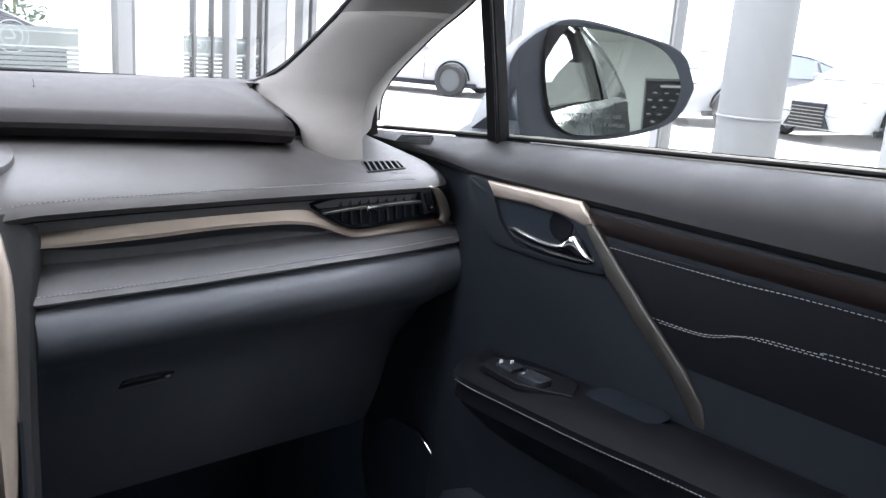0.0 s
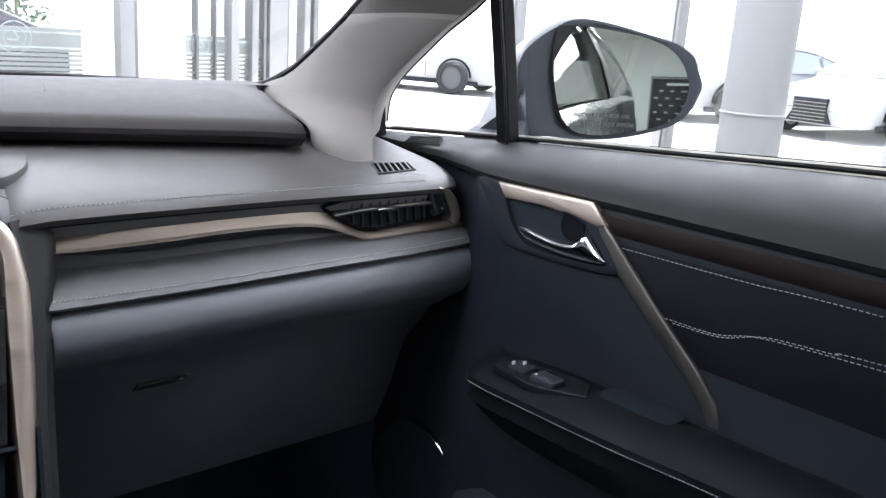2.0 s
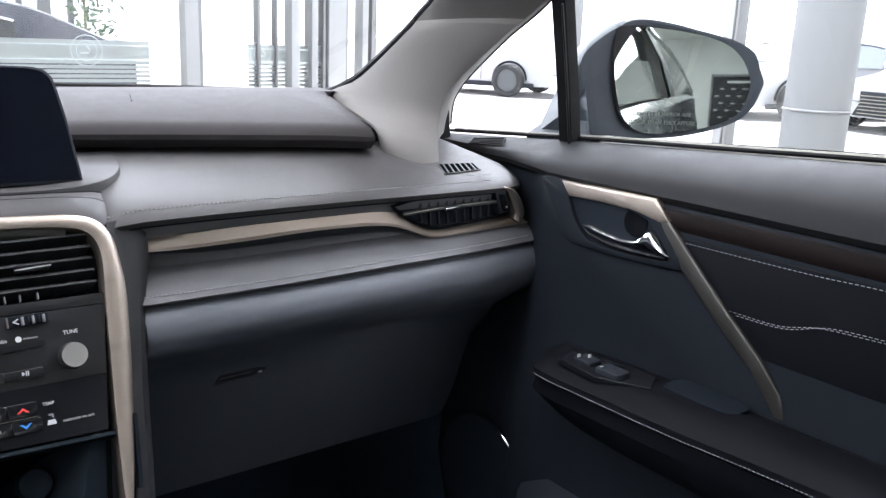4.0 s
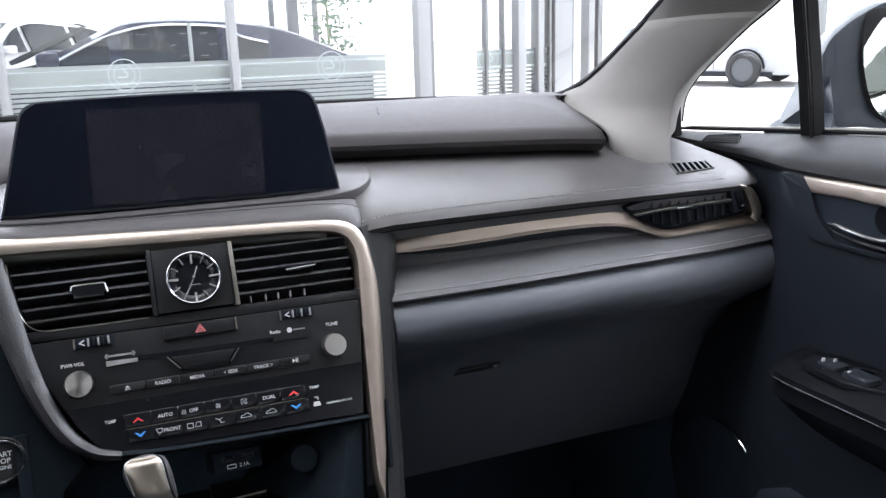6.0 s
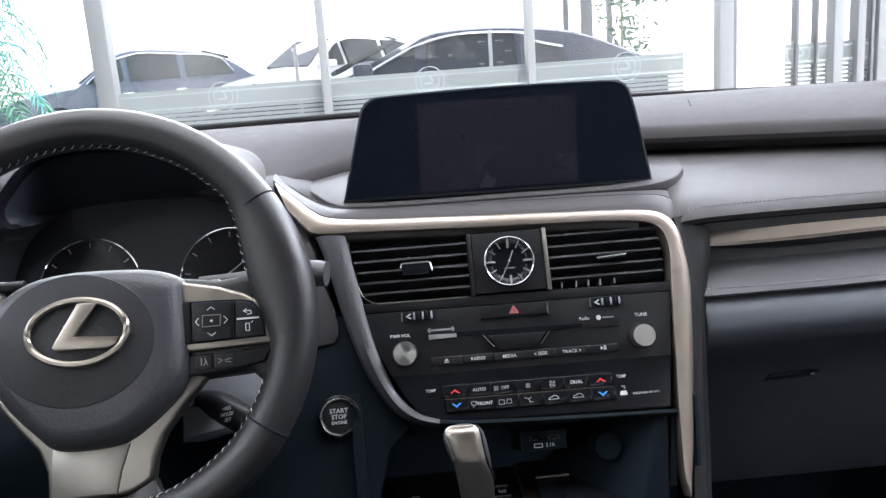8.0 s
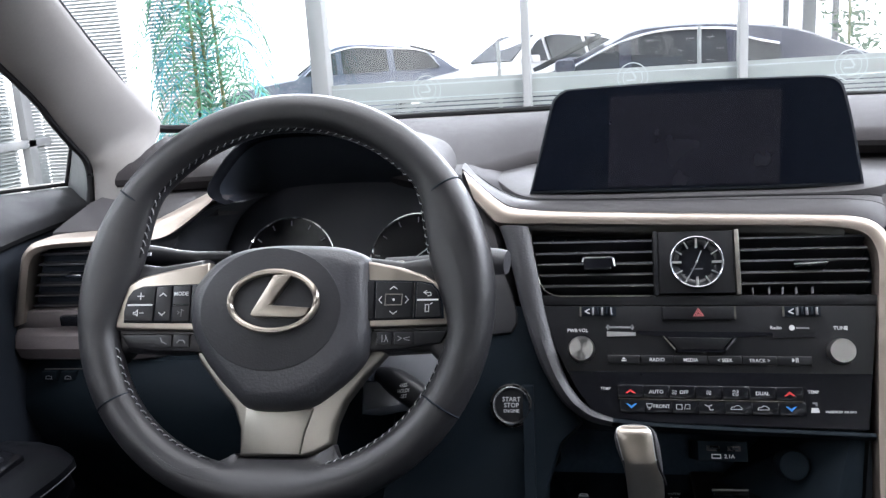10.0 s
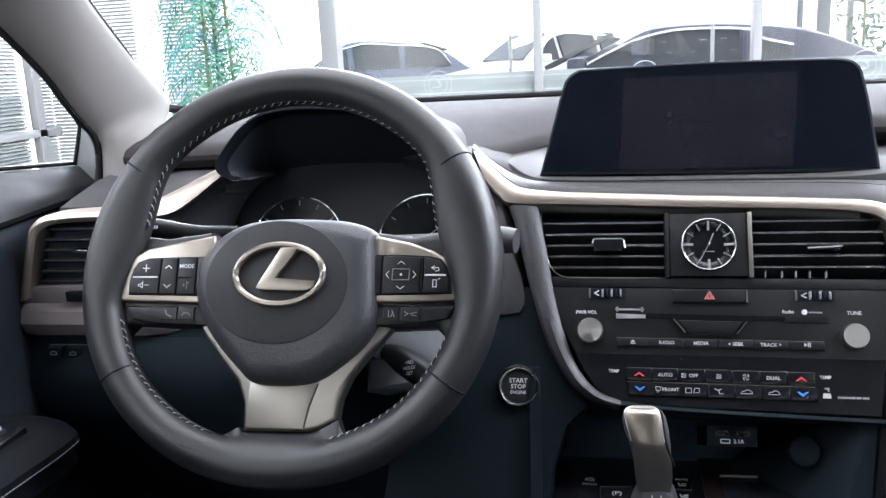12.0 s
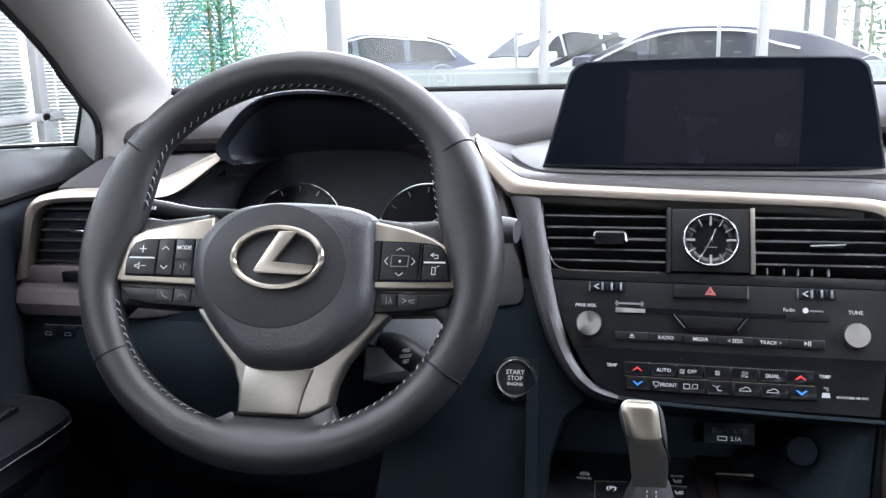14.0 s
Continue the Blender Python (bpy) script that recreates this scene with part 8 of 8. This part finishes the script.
        part("head_lamp", slab(M @ Matrix(((0, 0, -1, -L + 0.2), (1, 0, 0, 0), (0, 1, 0, 0), (0, 0, 0, 1))), [(s * 0.50, hood - 0.30), (s * 0.84, hood - 0.20), (s * 0.86, hood - 0.13), (s * 0.52, hood - 0.22)], -0.3, 0.10, 0.02), CHROME, car, "clear head lamp")
        part("tail_lamp", box(L - 0.30, L - 0.02, *sorted((s * 0.60, s * 0.90)), hood - 0.16, hood - 0.04, 0.03, m=M), TAIL_RED, car, "red tail lamp")
    # windscreen and rear glass
    for a, b, w0, w1 in (((-L + 1.42, hood + 0.075), (-L + 2.12, Hh * 0.955), 0.72, 0.56), (((L - 0.45, Hh * 0.845) if suv else (1.78, Hh * 0.775)), ((1.4, Hh * 0.94) if suv else (1.1, Hh * 0.945)), 0.66, 0.54)):
        up = Vector((-(b[1] - a[1]), 0, b[0] - a[0])).normalized()
        up = up if up.z > 0 else -up
        bm = bmesh.new()
        q = [Vector((a[0], -w0, a[1])), Vector((a[0], w0, a[1])), Vector((b[0], w1, b[1])), Vector((b[0], -w1, b[1]))]
        hi = [bm.verts.new(v + up * 0.022) for v in q]
        lo = [bm.verts.new(v - up * 0.02) for v in q]
        bm.faces.new(hi)
        for i in range(4):
            bm.faces.new((lo[i], lo[(i + 1) % 4], hi[(i + 1) % 4], hi[i]))
        bm.transform(M)
        part("windscreen", bm, glass, car, "tinted screen glass")
    gm = M @ Matrix(((0, 0, -1, -L), (1, 0, 0, 0), (0, 1, 0, 0), (0, 0, 0, 1)))
    gr = part("grille", slab(gm, [(-0.30, 0.70 * hood), (0.30, 0.70 * hood), (0.29, 0.50 * hood), (0.40, 0.26), (-0.40, 0.26), (-0.29, 0.50 * hood)], -0.2, 0.06, 0.02), PLASTIC, car, "dark spindle-shaped grille")
    for i in range(6):
        z = 0.30 + i * 0.055
        part("bar", slab(gm, rect(-0.30, 0.30, z, z + 0.016), 0.05, 0.075, 0.004), STEEL, gr)
    return car


G0 = -0.02
parked_car((0.30, 9.9, G0), 0, DARK_PAINT, "dark saloon parked side-on close outside the glass", 1.49, 4.95, belt_at=0.69, back=0.25)
parked_car((-1.55, 18.3, G0), 42, WHITE_PAINT, "white sport-utility car parked with its nose angled to the building", 1.72, 4.7, suv=True)
parked_car((-5.35, 17.4, G0), 24, BLUE_PAINT, "blue-grey sport-utility car on the forecourt", 1.70, 4.7, suv=True)
parked_car((12.45, 15.7, G0), 118, WHITE_PAINT, "white saloon on the sunlit forecourt", 1.45, 4.7, glass=SKY_GLASS)
parked_car((15.7, 9.05, G0), -15, WHITE_PAINT, "white saloon parked behind the column", 1.45, 4.7, glass=SKY_GLASS)
parked_car((16.0, 6.45, G0), -6, WHITE_PAINT, "white saloon with a dark grille facing the showroom", 1.48, 4.9, glass=SKY_GLASS)
parked_car((31.0, 19.0, G0), 200, WHITE_PAINT, "white sport-utility car far across the forecourt", 1.68, 4.7, suv=True, glass=SKY_GLASS)


# ---- palm in the corner ----
def palm(at, height, spread, fronds, seed):
    rnd = random.Random(seed)
    tree = thing("potted_palm", at, "artificial potted palm with green and bluish drooping fronds", "potted plant")
    a = Vector(at)
    part("pot", slab(Matrix.Translation(at), circle(0, 0, 0.20, 24), 0.0, 0.36, 0.02), WALL, tree)
    for k in range(3):
        dx, dy = 0.05 * math.cos(2.1 * k), 0.05 * math.sin(2.1 * k)
        path = spline([a + Vector((dx, dy, 0.3)), a + Vector((dx * 1.6, dy * 1.6, height * 0.5)), a + Vector((dx * 1.2, dy * 1.2, height))], 12)
        part("stem", tube(path, [0.016 - 0.0008 * i for i in range(12)], 8), BARK, tree)
    for i in range(fronds):
        z = height * (0.36 + 0.64 * (i / fronds))
        az = i * 2.4 + rnd.uniform(-0.3, 0.3)
        ln = spread * rnd.uniform(0.75, 1.1) * (1.0 if z < height * 0.85 else 0.7)
        d = Vector((math.cos(az), math.sin(az), 0))
        base = a + Vector((0, 0, z))
        p = spline([base, base + d * ln * 0.35 + Vector((0, 0, 0.15)), base + d * ln * 0.75 + Vector((0, 0, 0.09)), base + d * ln + Vector((0, 0, -0.10 - 0.14 * rnd.random()))], 18)
        bm = tube(p, 0.0032, 4)
        for j in range(2, 18):
            tang = (p[min(j + 1, 17)] - p[j - 1]).normalized()
            s = tang.cross(Vector((0, 0, 1))).normalized()
            for sg in (-1, 1):
                lf = ln * 0.40 * (1 - abs(j - 9) / 14) * rnd.uniform(0.8, 1.15)
                tip = p[j] + (s * sg * 0.75 + tang * 0.55).normalized() * lf + Vector((0, 0, -lf * rnd.uniform(0.05, 0.35)))
                mid = p[j].lerp(tip, 0.45) + Vector((0, 0, lf * 0.10))
                w = tang * 0.0085
                v = [bm.verts.new(q) for q in (p[j], mid + w, tip, mid - w)]
                bm.faces.new(v)
        part("frond", bm, TEAL_LEAF if rnd.random() < 0.3 else LEAF, tree, "green pinnate frond")
    return tree


palm((-2.27, 4.62, 0.0), 1.95, 0.40, 60, 4)

# blinds behind the corner windows
def blind(x0, y0, x1, y1, z0, z1, name="window_blind"):
    b = thing(name, ((x0 + x1) / 2, (y0 + y1) / 2, z0), "pale half-closed horizontal slatted blind", "blind", "window blinds")
    d = Vector((x1 - x0, y1 - y0, 0))
    n = Vector((-d.y, d.x, 0)).normalized() * 0.012
    for i in range(int((z1 - z0) / 0.024)):
        z = z0 + i * 0.024
        bm = bmesh.new()
        p, q = Vector((x0, y0, z)), Vector((x1, y1, z))
        t = Vector((0, 0, 0.0185))
        up = [bm.verts.new(v) for v in (p - n, q - n, q + n + t, p + n + t)]
        lo = [bm.verts.new(v) for v in (p - n + Vector((0, 0, 0.0015)), q - n + Vector((0, 0, 0.0015)), q + n + t + Vector((0, 0, 0.0015)), p + n + t + Vector((0, 0, 0.0015)))]
        bm.faces.new(up)
        bm.faces.new(lo[::-1])
        for k in range(4):
            bm.faces.new((up[k], up[(k + 1) % 4], lo[(k + 1) % 4], lo[k]))
        part("slat", bm, BLIND, b)
    return b


blind(-3.95, 5.46, -3.25, 5.46, 0.3, 2.4)
blind(-3.05, 5.46, -2.62, 5.46, 0.3, 2.4)
blind(-3.94, 3.45, -3.94, 5.12, 0.3, 2.4)
blind(-3.94, 5.22, -3.94, 5.44, 0.3, 2.4)

# banner on the back wall, seen in the mirror
ban = thing("banner", (2.12, -11.9, 0.4), "black display banner with rows of small pale marks", "banner")
BM_ = Matrix(((-1, 0, 0, 2.12), (0, 0, 1, -11.996), (0, 1, 0, 0), (0, 0, 0, 1)))
part("cloth", slab(BM_, rect(-1.10, 1.10, 0.0, 2.15), 0, 0.02, 0.004), BANNER, ban)
for r in range(5):
    for c in range(4):
        x, z = -0.92 + c * 0.50 + (0.22 if r % 2 else 0), 0.55 + r * 0.28
        part("mark", strokes(BM_, [[(x, z), (x + 0.16, z)]], 0.034, 0.02, 0.024), PRINT, ban)
        part("mark", strokes(BM_, [[(x + 0.04, z - 0.045), (x + 0.16, z - 0.045)]], 0.012, 0.02, 0.024), FAINT, ban)
part("title_bar", strokes(BM_, [[(-0.70, 1.93), (0.40, 1.93)]], 0.09, 0.02, 0.024), PRINT, ban)
part("banner_frame", strokes(BM_, [[(-1.14, 0.0), (-1.14, 2.2), (1.14, 2.2), (1.14, 0.0)]], 0.05, 0.0, 0.05), DARK_ALU, ban, "grey metal banner frame")

# glowing ring added round the forecourt for its overexposed distance
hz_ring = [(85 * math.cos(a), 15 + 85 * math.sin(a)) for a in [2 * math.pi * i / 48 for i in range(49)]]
lone("backdrop", loft([[(x, y, -1.0), (x, y, 34.0)] for x, y in hz_ring], closed=False, caps=False), GLOW_RING, "glowing backdrop added for the overexposed distance beyond the forecourt", "backdrop", "structure")

# entrance frame and sapling behind the dark saloon
for px, w in ((2.42, 0.07), (2.72, 0.16), (3.05, 0.07)):
    lone("entrance_post", box(px - w / 2, px + w / 2, 12.46, 12.56, -0.02, 3.2, 0.006), DARK_ALU, "dark grey metal entrance post", "post", "structure", "entrance posts")
rnd = random.Random(9)
sap = thing("sapling", (3.15, 12.3, G0), "slim young tree with a thin dark green crown", "tree")
part("trunk", tube(spline([(3.15, 12.3, G0), (3.18, 12.3, 1.0), (3.16, 12.3, 2.4)], 12), [0.03 - 0.0015 * i for i in range(12)], 8), BARK, sap)
bm = bmesh.new()
for i in range(420):
    cz = rnd.choice((1.1, 1.45, 1.75, 2.1, 2.5, 2.8))
    c = Vector((3.2 + rnd.gauss(0, 0.20), 12.3 + rnd.gauss(0, 0.2), cz + rnd.gauss(0, 0.10)))
    d = Vector((rnd.uniform(-1, 1), rnd.uniform(-1, 1), rnd.uniform(-0.6, 0.6))).normalized() * rnd.uniform(0.05, 0.09)
    n = d.cross(Vector((rnd.random(), rnd.random(), rnd.random() + 0.2))).normalized() * 0.025
    bm.faces.new([bm.verts.new(q) for q in (c - d, c + n, c + d, c - n)])
part("crown", bm, SAPLING, sap)
